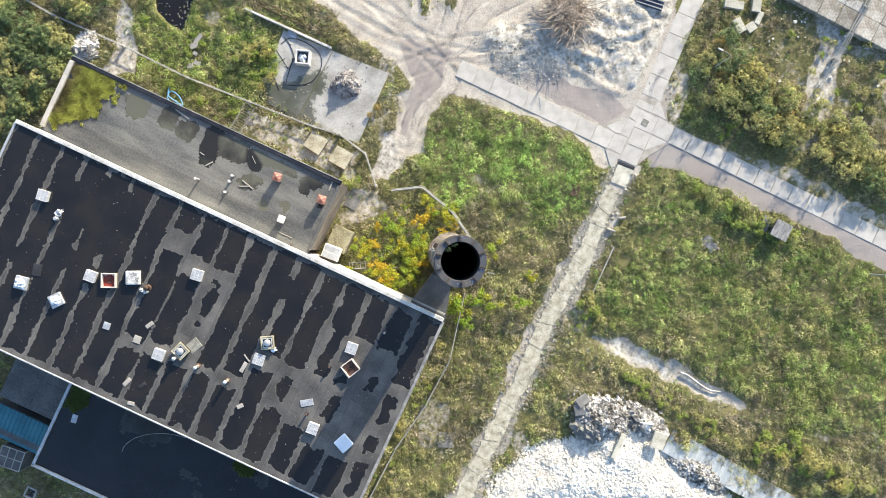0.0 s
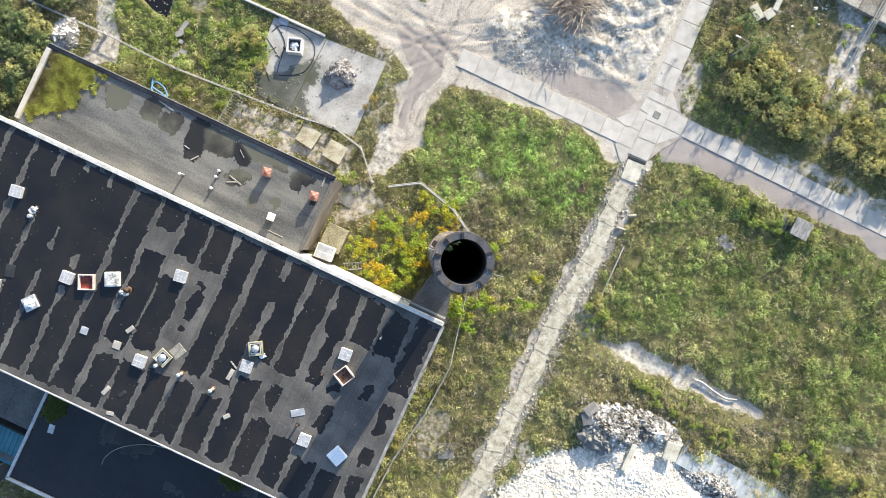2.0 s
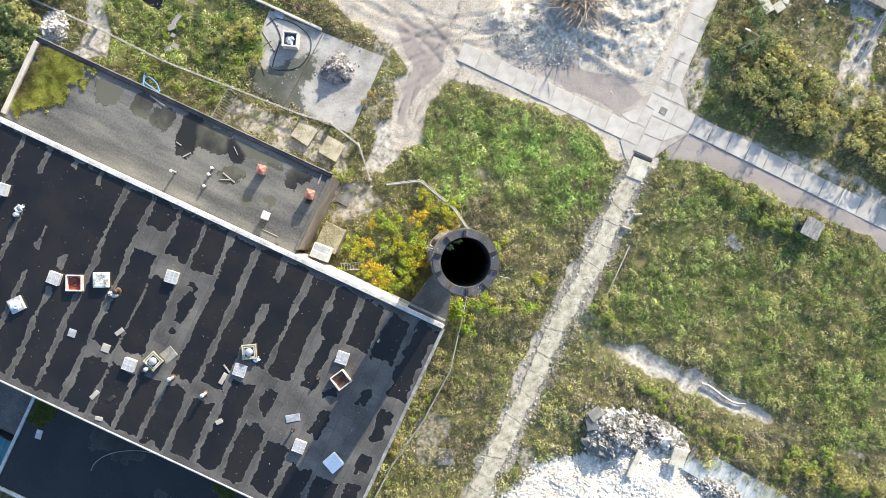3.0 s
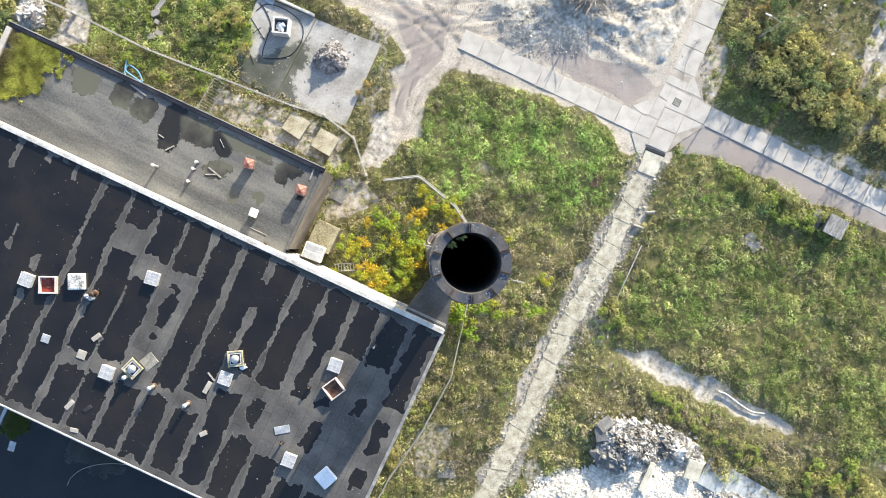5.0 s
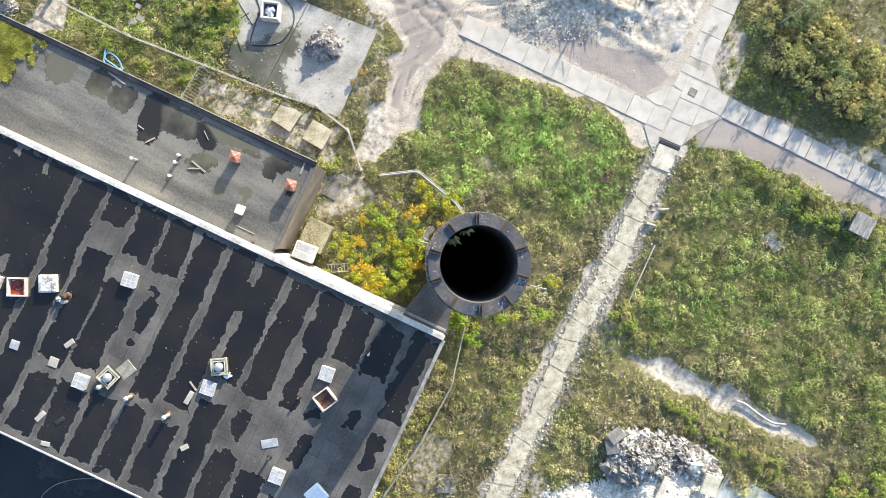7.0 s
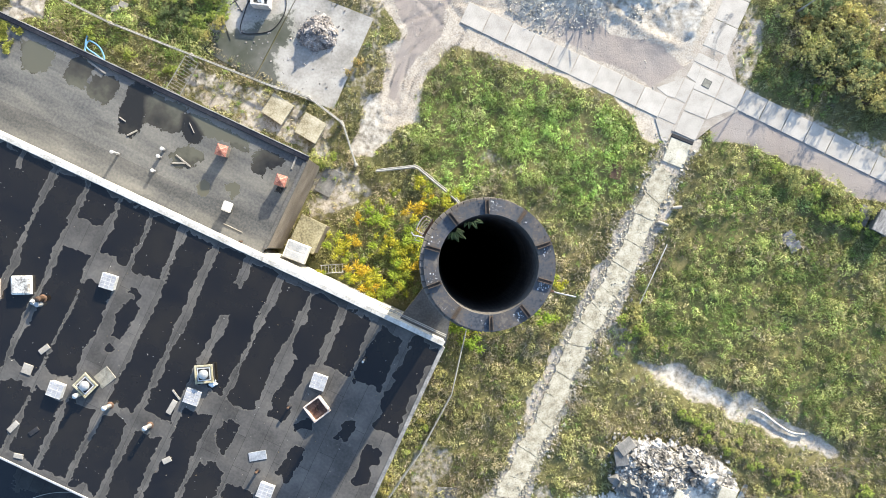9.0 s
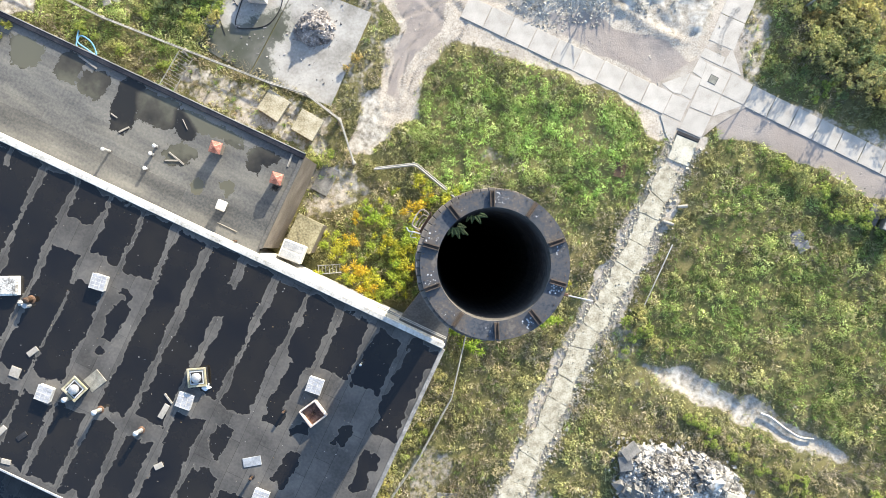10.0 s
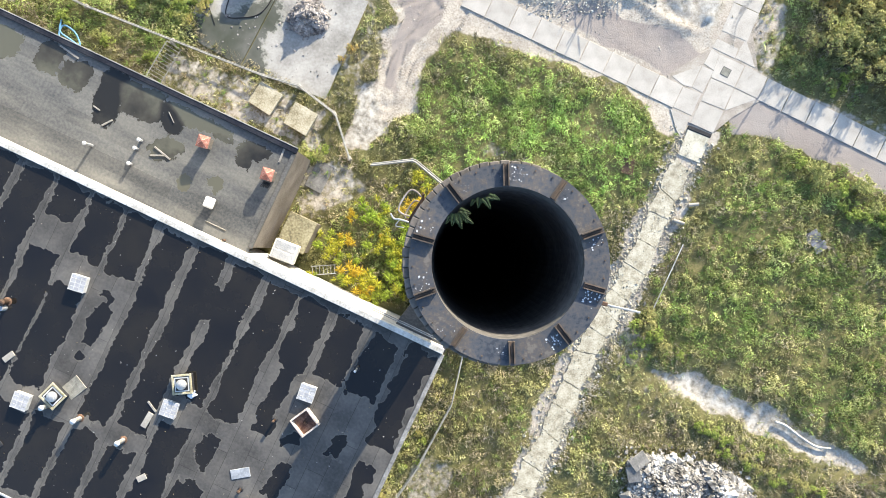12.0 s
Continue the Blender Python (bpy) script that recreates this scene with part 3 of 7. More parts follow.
def grid_roof(name, s0, s1, w0, w1, z, d, wet, material, parent, label, clear=None):
    S, W = np.meshgrid(np.linspace(s0, s1, int((s1 - s0) / d)), np.linspace(w0, w1, int((w1 - w0) / d)))
    ny, nx = S.shape
    i = np.arange(nx * ny).reshape(ny, nx)
    faces = np.stack([i[:-1, :-1], i[:-1, 1:], i[1:, 1:], i[1:, :-1]], -1).reshape(-1, 4)
    level = wet(S, W)
    Z = z - 0.03 * np.clip(level - 0.5, -1, 0.0)
    ob = flat(name, np.stack([S, W, Z], -1).reshape(-1, 3).tolist(), faces.tolist(), material, parent, label, True)
    at = ob.data.attributes.new("wet", "FLOAT", "POINT")
    at.data.foreach_set("value", level.astype(np.float32).ravel())
    if clear is not None:
        at = ob.data.attributes.new("clear", "FLOAT", "POINT")
        at.data.foreach_set("value", clear(S, W).astype(np.float32).ravel())
    return ob


def hall_wet(S, W):
    """Water level over the felt: above one half it stands as a pool."""
    out = np.full(S.shape, 0.0)
    for k, spans in enumerate(POOLS):
        mid = BAY0 + BAY * (k - 0.5) if k else 1.3
        for j, (a, b) in enumerate(spans):
            half = (1.08 if k >= 9 else 1.03) * NARROW.get((k, j), 1.0)
            wob = (fnoise(S, W, 1.6, 2) - 0.5) * 0.5
            ends = np.minimum(W - a, b - W) + (fnoise(S, W, 0.9, 4) - 0.5) * 1.0
            inside = np.minimum(half - np.abs(S - mid - (fnoise(S * 0 + 3 * k, W, 3.0, 1) - 0.5) * 0.35) + wob, ends)
            if (k, j) in NARROW:
                inside = inside + (fnoise(S, W, 0.8, 6) - 0.5) * 1.1
            out = np.maximum(out, 0.5 + np.clip(inside * 0.9, -0.5, 0.5))
    for k, a, b in SUNK:
        mid = BAY0 + BAY * k
        inside = np.minimum(0.75 - np.abs(S - mid), np.minimum(W - a, b - W)) + (fnoise(S, W, 1.0, 5) - 0.5) * 0.9
        out = np.maximum(out, 0.5 + np.clip(inside * 0.9, -0.5, 0.5))
    return out


hall = thing("factory_hall", HALL, "long flat-roofed factory hall with rain ponding on black bitumen felt", "building")
part("wall", block(bmesh.new(), LEN / 2, WID / 2 + 0.05, -0.3, LEN, WID - 0.1, TOP + 0.1), M_WHITE, hall, "pale rendered wall")
grid_roof("roof", 0.0, LEN, 0.2, WID - 0.05, TOP, 0.11, hall_wet, M_ROOF, hall, "bitumen felt roof with long dark rain pools")
for k in range(16):
    bm = bmesh.new()
    block(bm, LEN * (k + 0.5) / 16, 0.0, TOP - 0.15 + random.uniform(-0.01, 0.01), LEN / 16 - 0.012, 0.38, 0.38, bevel=0.03)
    part("coping_block", bm, M_WHITE, hall, "white rendered coping")
part("gutter", block(bmesh.new(), LEN / 2, WID + 0.0, TOP - 0.12, LEN + 0.1, 0.15, 0.2, bevel=0.02), M_ZINC, hall, "white metal gutter")
part("verge", block(bmesh.new(), -0.02, WID / 2 + 0.2, TOP - 0.1, 0.3, WID, 0.2, bevel=0.03), M_VERGE, hall, "grey metal verge strip")
part("verge", block(bmesh.new(), LEN + 0.02, WID / 2 + 0.2, TOP - 0.1, 0.24, WID, 0.2, bevel=0.03), M_ZINC, hall, "grey metal verge strip")

AX0, AX1, AW, AZ = 15.8, 47.3, -8.25, 5.4


# standing water on the annex: outline, and how clear and shallow it is
PUDDLES = []


def puddle(clear, *outline):
    PUDDLES.append((outline, clear))


puddle(0.10, (36.27, -6.94), (36.13, -7.83), (35.20, -7.90), (34.38, -7.64), (34.32, -6.93), (34.53, -5.72), (35.53, -5.57), (36.29, -5.82))
puddle(0.06, (34.28, -6.16), (34.09, -7.22), (32.88, -7.60), (31.88, -7.43), (31.83, -6.16), (32.37, -5.16), (33.25, -5.26), (34.05, -5.58))
puddle(0.24, (40.53, -7.15), (38.87, -7.56), (37.72, -7.27), (37.56, -6.15), (38.21, -5.38), (39.53, -5.03))
puddle(-0.14, (31.16, -7.49), (30.67, -8.00), (29.25, -7.93), (29.14, -6.73), (29.07, -5.61), (28.94, -4.56), (29.41, -3.79), (30.53, -3.81), (31.18, -5.77))
puddle(0.10, (29.67, -7.17), (29.06, -7.83), (26.07, -7.85), (25.88, -6.09), (26.65, -5.37), (27.80, -5.47), (28.96, -5.38))
puddle(-0.16, (26.31, -7.19), (26.03, -7.78), (24.91, -7.57), (24.22, -6.69), (24.21, -5.68), (24.86, -5.10), (25.74, -5.61))
puddle(0.16, (26.00, -7.70), (23.90, -7.67), (20.76, -7.58), (20.59, -6.83), (22.20, -6.72), (23.99, -6.39))
puddle(0.20, (25.89, -3.78), (25.80, -4.56), (24.85, -5.29), (23.54, -5.26), (23.38, -4.32), (24.07, -3.62), (25.16, -3.02))
puddle(0.0, (19.97, -6.48), (19.50, -7.44), (18.26, -7.56), (17.41, -7.31), (17.72, -6.61), (18.52, -6.14), (18.53, -5.40), (19.47, -5.42))
puddle(-0.05, (22.17, -6.64), (21.45, -7.07), (20.37, -6.93), (20.30, -6.60), (21.09, -6.50))
puddle(0.34, (23.08, -2.52), (22.58, -3.22), (21.88, -2.90), (21.93, -2.05), (22.61, -1.91))
puddle(0.36, (20.82, -3.40), (20.17, -4.17), (19.62, -3.60), (20.01, -2.86))


def annex_wet(S, W):
    out = np.full(S.shape, 0.0)
    for outline, _ in PUDDLES:
        out = np.maximum(out, 0.5 + np.clip(sdist(outline, S, W) * 1.1 + (fnoise(S, W, 1.0, 3) - 0.5) * 0.35, -0.5, 0.5))
    return out


def annex_clear(S, W):
    out = np.full(S.shape, 0.0)
    for outline, c in PUDDLES:
        out = out + (c - out) * step(sdist(outline, S, W), -0.35, 0.15)
    return out


annex = thing("factory_annex", HALL, "flat-roofed annex with worn grey felt and brown brick walls", "building")
part("wall", block(bmesh.new(), (AX0 + AX1) / 2, AW / 2 - 0.2, -0.3, AX1 - AX0, -AW - 0.4, AZ + 0.1), M_BRICKW, annex, "brown brick wall")
grid_roof("roof", AX0 + 0.1, AX1 - 0.1, AW + 0.1, 0.09, AZ, 0.12, annex_wet, M_ROOF2, annex, "worn grey felt roof with shallow puddles", annex_clear)
part("coping", block(bmesh.new(), (AX0 + AX1) / 2, AW, AZ - 0.1, AX1 - AX0, 0.46, 0.32, bevel=0.03), M_TAR_EDGE, annex, "black felt-covered parapet")
part("flashing", block(bmesh.new(), (AX0 + AX1) / 2, AW - 0.2, AZ + 0.22, AX1 - AX0, 0.07, 0.03, bevel=0.008), M_PIPE, annex, "thin pale metal flashing")
part("coping", block(bmesh.new(), AX0 + 0.12, AW / 2, AZ - 0.1, 0.32, -AW - 0.6, 0.24, bevel=0.03), M_DARKC, annex, "grey parapet")
part("coping", block(bmesh.new(), AX1 - 0.2, AW / 2, AZ - 0.1, 0.5, -AW - 0.6, 0.42, bevel=0.03), M_CONCRETE, annex, "grey parapet")

SX0, SX1, SW, SZ = 2.0, 33.0, 32.9, 5.0


def shade_wet(S, W):
    return 0.5 + np.clip((fnoise(S, W, 5.0, 2) - 0.36) * 3.0 + np.minimum(0, np.minimum(SW - W - 0.9, 32.4 - S) * 0.5), -0.5, 0.5)


def shade_tufts(S, W):
    """Weeds that root where the dark roof meets the hall and its west edge."""
    return np.maximum.reduce([1.9 - np.hypot((S - 31.9) * 1.1, (W - 24.0) * 0.8), 1.2 - np.hypot(S - 12.4, W - 23.6)]) + (fnoise(S, W, 0.9, 4) - 0.5) * 1.6


low = thing("shaded_annex", HALL, "low annex with a dark wet felt roof behind the hall", "building")
part("wall", block(bmesh.new(), (SX0 + SX1) / 2, (WID + SW) / 2 + 0.1, -0.3, SX1 - SX0, SW - WID - 0.2, SZ + 0.1), M_WHITE, low, "pale wall")
grid_roof("roof", SX0, SX1 - 0.1, WID + 0.05, SW - 0.1, SZ, 0.16, shade_wet, M_ROOF3, low, "dark felt roof mostly under water")
part("coping", block(bmesh.new(), SX1, (WID + SW) / 2 + 0.1, SZ - 0.1, 0.3, SW - WID - 0.2, 0.3, bevel=0.03), M_ZINC, low, "pale metal edge")
part("coping", block(bmesh.new(), (SX0 + SX1) / 2, SW, SZ - 0.1, SX1 - SX0 + 0.3, 0.3, 0.3, bevel=0.03), M_WHITE, low, "white edge strip")

# ---- chimney ----
CX, CY, CH = 0.74, -0.54, 48.0
R_TOP, R_BASE, R_HOLE, R_PLATE = 1.165, 2.1, 0.865, 1.138
chimney = thing("chimney", pose(CX, CY, 0), "tall tapered brick chimney with dark steel plates on its rim", "chimney")
bm = bmesh.new()
TAPER = (R_BASE - R_TOP) / CH
lathe(bm, [(R_BASE + 0.3, -0.3), (R_BASE + 0.3, 1.2), (R_BASE, 1.3), (R_TOP + TAPER * 0.36 - 0.05, CH - 0.36), (R_HOLE + 0.05, CH - 0.36), (R_HOLE + 0.15, CH - 6), (1.35, 1.0), (1.35, -0.3)], 64, closed=True)
part("shaft", bm, M_SHAFT, chimney, "sooty tapered brick shaft")
M_SOOT = surf("soot", [(0.06, 0.057, 0.054), (0.10, 0.094, 0.087), (0.16, 0.148, 0.135)], 1.0, 9, 0.95, 0.3)
part("lining", lathe(bmesh.new(), [(R_HOLE + 0.16, CH - 0.35), (R_HOLE + 0.16, CH - 0.05), (R_HOLE + 0.005, CH - 0.05), (R_HOLE + 0.005, CH - 9), (1.25, 1.0), (1.25, 0.2), (1.3, 0.2), (R_HOLE + 0.1, CH - 6)], 64, closed=True), M_SOOT, chimney, "soot-black flue lining").location.x = 0.028
M_FLANGE = surf("weathered_flange", [(0.045, 0.04, 0.036), (0.085, 0.066, 0.052), (0.14, 0.10, 0.075)], 2.0, 14, 0.8, 0.3)
NB = 60
for c in range(4):
    r1 = R_TOP + TAPER * (0.09 * c) - 0.002
    bm = bmesh.new()
    block(bm, (r1 + R_HOLE + 0.18) / 2, 0, 0, r1 - R_HOLE - 0.18, 2 * math.pi * r1 / NB - 0.012, 0.078, bevel=0.008)
    b = part("brick", bm, M_BRICK, chimney)
    for k in range(NB):
        o = b if k == 0 else new("brick", b.data)
        o.parent = chimney
        a = 2 * math.pi * (k + 0.5 * (c % 2)) / NB
        o.matrix_basis = Matrix.Translation((-0.007, -0.003, 0)) @ Matrix.Rotation(a, 4, "Z") @ Matrix.Translation((random.uniform(-0.008, 0.008), 0, CH - 0.09 * (c + 1)))
# ten steel plates with upright double flanges where they meet
for k in range(10):
    a0, a1 = radians(20 + 36 * k), radians(56 + 36 * k)
    bm = bmesh.new()
    n = 8
    ring = [[bm.verts.new((r * math.cos(a0 + (a1 - a0) * i / n), r * math.sin(a0 + (a1 - a0) * i / n), CH + z)) for i in range(n + 1)] for r, z in ((R_HOLE, 0.0), (R_PLATE, 0.0), (R_PLATE, 0.022), (R_HOLE, 0.022))]
    for v in (*ring[0], *ring[3]):
        v.co.x += 0.028
    for v in (*ring[1], *ring[2]):
        v.co.x, v.co.y = v.co.x + 0.043, v.co.y - 0.015
    for u, v in zip(ring, ring[1:] + ring[:1]):
        for i in range(n):
            bm.faces.new((u[i], u[i + 1], v[i + 1], v[i]))
    plate = part("steel_plate", bm, M_PLATE, chimney)
    bm = bmesh.new()
    for side in (-0.028, 0.028):
        block(bm, (R_HOLE + R_PLATE) / 2, side, CH + 0.022, R_PLATE - R_HOLE - 0.02, 0.014, 0.06)
    block(bm, (R_HOLE + R_PLATE) / 2, 0, CH + 0.022, R_PLATE - R_HOLE - 0.03, 0.03, 0.03)
    bm.transform(Matrix.Translation((0.036, -0.008, 0)) @ Matrix.Rotation(a0, 4, "Z"))
    part("flange", bm, M_FLANGE, plate, "rusty upright double flange")
    bm = bmesh.new()
    for j in range(3):
        a = a0 + (a1 - a0) * (0.2 + 0.3 * j)
        lathe(bm, [(0.011, CH + 0.022), (0.011, CH + 0.034)], 6, (R_PLATE - 0.05) * math.cos(a) + 0.036, (R_PLATE - 0.05) * math.sin(a) - 0.008)
    tagged(part("bolts", bm, M_FLANGE, plate), kind="stuff")
# ladder with safety hoops up the north-west side
lad = radians(148)
for side in (-1, 1):
    a = lad + side * 0.14
    part("ladder_rail", tube(bmesh.new(), [(math.cos(a) * (R_BASE + 0.2), math.sin(a) * (R_BASE + 0.2), 2.5), (math.cos(a) * (R_TOP + 0.06), math.sin(a) * (R_TOP + 0.06), CH - 0.1)], 0.014), M_RUST, chimney, "rusty ladder rail")
bm = bmesh.new()
for k in range(150):
    z = 2.7 + k * 0.3
    r = R_TOP + 0.06 + (R_BASE + 0.14 - R_TOP) * (1 - z / CH)
    tube(bm, [(math.cos(lad - 0.14) * r, math.sin(lad - 0.14) * r, z), (math.cos(lad + 0.14) * r, math.sin(lad + 0.14) * r, z)], 0.01, 5)
tagged(part("rungs", bm, M_RUST, chimney), kind="stuff")
M_HOOP = surf("worn_ladder_steel", [(0.14, 0.115, 0.095), (0.24, 0.205, 0.175), (0.36, 0.33, 0.30)], 3.0, 14, 0.7, 0.2)
for k in range(6):
    z = CH - 0.12 - 1.9 * k
    r = R_TOP + 0.04 + TAPER * (CH - z)
    c, s = math.cos(lad), math.sin(lad)
    prof = [(0.0, -0.13), (0.08, -0.15), (0.15, -0.13), (0.17, 0.0), (0.15, 0.13), (0.08, 0.15), (0.0, 0.13)]
    part("safety_hoop", tube(bmesh.new(), smooth_line([((r + d) * c - q * s, (r + d) * s + q * c, z) for d, q in prof], 4), 0.011, 6), M_HOOP, chimney, "worn steel safety hoop")
# lightning rod and cable clamp
part("lightning_rod", tube(bmesh.new(), [(1.04, -0.44, CH - 0.05), (1.22, -0.49, CH - 0.03), (1.54, -0.56, CH - 0.05)], 0.012, 6), M_ZINC, chimney, "bent lightning rod")
part("rod_clamp", boxed(1.1, -0.455, CH - 0.04, 0.12, 0.05, 0.05, rz=-15, bevel=0.008), M_RUST, chimney)
clamp = part("cable_clamp", tube(bmesh.new(), smooth_line([(-1.10, 0.46, CH - 0.1), (-1.2, 0.49, CH - 0.08), (-1.27, 0.5, CH - 0.12), (-1.31, 0.56, CH - 0.1)], 4), 0.010, 6), M_ZINC, chimney, "pale cable clamp")
part("cable_end", tube(bmesh.new(), smooth_line([(-1.2, 0.49, CH - 0.08), (-1.25, 0.42, CH - 0.1), (-1.16, 0.40, CH - 0.14)], 4), 0.006, 5), M_ZINC, clamp)
# bird droppings on the plates
M_DROP = surf("bird_droppings", [(0.35, 0.36, 0.38), (0.55, 0.56, 0.58), (0.7, 0.7, 0.7)], 8, 30, 0.9, 0.1)
dr = random.Random(4)
for k in range(230):
    a, r = dr.choice([radians(20 + 36 * i) for i in (0, 1, 2, 3, 4, 5, 6, 7, 8, 9, 2, 2, 8, 8, 8, 9, 9)]) + dr.gauss(-0.10, 0.06), dr.uniform(R_HOLE + 0.06, R_PLATE - 0.04)
    bm = bmesh.new()
    m = 7
    s0 = 0.0025 + 0.013 * dr.random() ** 3
    vs = [bm.verts.new((r * math.cos(a) + 0.036 + s0 * dr.uniform(0.5, 1.3) * math.cos(6.283 * i / m), r * math.sin(a) + s0 * dr.uniform(0.5, 1.3) * math.sin(6.283 * i / m), CH + 0.0265)) for i in range(m)]
    bm.faces.new(vs)
    part("dropping", bm, M_DROP, chimney)

# flue duct between hall and chimney
duct = thing("flue_duct", pose(0, 0, 0), "smooth grey tapering flue duct between hall and chimney", "duct")
a, b, c, d = ((-3.69, -5.95)), ((0.18, -7.80)), ((0.89, -3.51)), ((-1.07, -2.56))
bm = bmesh.new()
lo = [bm.verts.new((*p, -0.3)) for p in (a, b, c, d)]
hi = [bm.verts.new((*p, z)) for p, z in ((a, 5.8), (b, 5.8), (c, 6.6), (d, 6.6))]
bm.faces.new(lo)
bm.faces.new(hi)
for i in range(4):
    bm.faces.new((lo[i], lo[(i + 1) % 4], hi[(i + 1) % 4], hi[i]))
bmesh.ops.bevel(bm, geom=bm.edges[:], offset=0.06, segments=2, affect="EDGES")
part("casing", bm, M_DARKC, duct, "smooth dark cement casing")

# ---- road slabs ----
road = tagged(new("road"), "road of square cast concrete slabs with dark joints", "road", kind="structure")


def slab_mesh(sx, sy, h=0.16):
    bm = bmesh.new()
    block(bm, 0, 0, -h + 0.012, sx - 0.045, sy - 0.045, h, bevel=0.012)
    me = bpy.data.meshes.new("slab")
    bmesh.ops.recalc_face_normals(bm, faces=bm.faces)
    bm.to_mesh(me)
    bm.free()
    me.materials.append(M_SLAB)
    return me


M_DUST = surf("pale_dust", [(0.24, 0.21, 0.175), (0.35, 0.315, 0.27), (0.44, 0.405, 0.36)], 1.0, 10, 0.95, 0.4)


def lay(parent, mesh_data, x, y, rz, name="slab"):
    o = new(name, mesh_data)
    o.parent = parent
    o.matrix_basis = pose(x, y, random.uniform(-0.004, 0.006), random.uniform(-0.15, 0.15), random.uniform(-0.15, 0.15), rz + random.uniform(-0.5, 0.5))


def run(p, q, wide, pitch, skip=()):
    (x0, y0), (x1, y1) = p, q
    n = int(math.hypot(x1 - x0, y1 - y0) / pitch + 0.5)
    rz = math.degrees(math.atan2(y1 - y0, x1 - x0))
    mesh_data = slab_mesh(math.hypot(x1 - x0, y1 - y0) / n - 0.01, wide)
    for k in range(n):
        if k not in skip:
            t = (k + 0.5) / n
            lay(road, mesh_data, x0 + (x1 - x0) * t, y0 + (y1 - y0) * t, rz)


run((1.80, 20.68), (19.15, 12.37), 2.0, 2.14)
run((26.08, 13.06), (55.23, -1.35), 2.0, 2.14)
run((29.87, 31.29), (23.74, 17.35), 2.3, 2.4)
CROSS = [(18.32, 14.13), (21.68, 16.32), (23.61, 18.77), (25.23, 17.81), (25.68, 14.58), (26.84, 12.65), (23.61, 10.71), (22.20, 9.55), (20.10, 10.25), (18.75, 11.10)]
bm = bmesh.new()
top, bot = [bm.verts.new((*p, -0.004)) for p in CROSS], [bm.verts.new((*p, -0.2)) for p in CROSS]
bm.faces.new(top)
for i in range(len(CROSS)):
    bm.faces.new((top[i], bot[i], bot[(i + 1) % len(CROSS)], top[(i + 1) % len(CROSS)]))
part("bedding", bm, M_DUST, road, "dusty bedding of the crossing")
# slabs of the crossing, cut to its shape
for outline in (
    ((19.58, 13.22), (21.07, 12.63), (20.28, 10.82), (18.76, 11.51)),
    ((18.65, 14.07), (21.11, 15.00), (20.27, 13.15), (19.58, 13.30)),
    ((21.16, 14.96), (22.08, 14.50), (21.16, 12.69), (20.30, 13.15)),
    ((22.54, 15.89), (24.61, 14.94), (23.77, 13.15), (21.84, 13.97)),
    ((21.27, 15.08), (21.93, 16.35), (22.52, 15.89), (22.08, 14.54)),
    ((22.34, 17.17), (24.11, 16.32), (23.81, 15.52), (21.96, 16.41)),
    ((24.15, 16.29), (24.70, 17.13), (25.47, 14.75), (23.86, 15.52)),
    ((24.66, 14.91), (26.50, 13.99), (25.66, 12.24), (23.81, 13.11)),
    ((21.84, 13.93), (23.70, 13.08), (22.94, 11.31), (21.04, 12.07)),
    ((23.77, 13.04), (25.60, 12.20), (22.98, 11.26)),
    ((20.97, 11.99), (22.89, 11.23), (22.02, 9.38), (20.18, 10.22)),
    ((18.52, 11.42), (20.15, 10.72), (19.46, 8.95), (19.05, 9.55)),
):
    c = Vector((sum(p[0] for p in outline) / len(outline), sum(p[1] for p in outline) / len(outline)))
    bm = bmesh.new()
    lift = 0.010 + 0.002 * random.randint(0, 4)
    rim = [c + (Vector(p) - c) * (1 - 0.035 / max(0.3, (Vector(p) - c).length)) for p in outline]
    top = [bm.verts.new((p.x, p.y, lift)) for p in rim]
    bot = [bm.verts.new((p.x, p.y, -0.15)) for p in rim]
    bm.faces.new(top)
    for i in range(len(rim)):
        bm.faces.new((top[i], bot[i], bot[(i + 1) % len(rim)], top[(i + 1) % len(rim)]))
    part("slab", bm, M_SLAB, road)
M_GREYLID = surf("iron_lid", [(0.14, 0.14, 0.12), (0.20, 0.20, 0.17), (0.27, 0.27, 0.23)], 2, 20, 0.8, 0.2)
cover = thing("manhole_cover", pose(*(23.04, 14.41), 0.018, 0, 0, -28), "square grey manhole cover in the road", "manhole")
part("frame", boxed(0, 0, 0, 0.74, 0.74, 0.015, bevel=0.004), M_DARKC, cover)
part("lid", boxed(0, 0, 0.013, 0.62, 0.62, 0.012, bevel=0.003), M_GREYLID, cover)
pit = thing("open_shaft", pose(*(20.60, 8.75), 0, 0, 0, -22), "open concrete shaft with a pale slab beside the road", "shaft")
part("rim", boxed(0, 0.85, -0.2, 2.0, 0.3, 0.3, bevel=0.02), M_TAR, pit)
part("floor_slab", boxed(0, -0.45, -0.12, 1.9, 2.2, 0.18, bevel=0.02), M_OLD, pit)

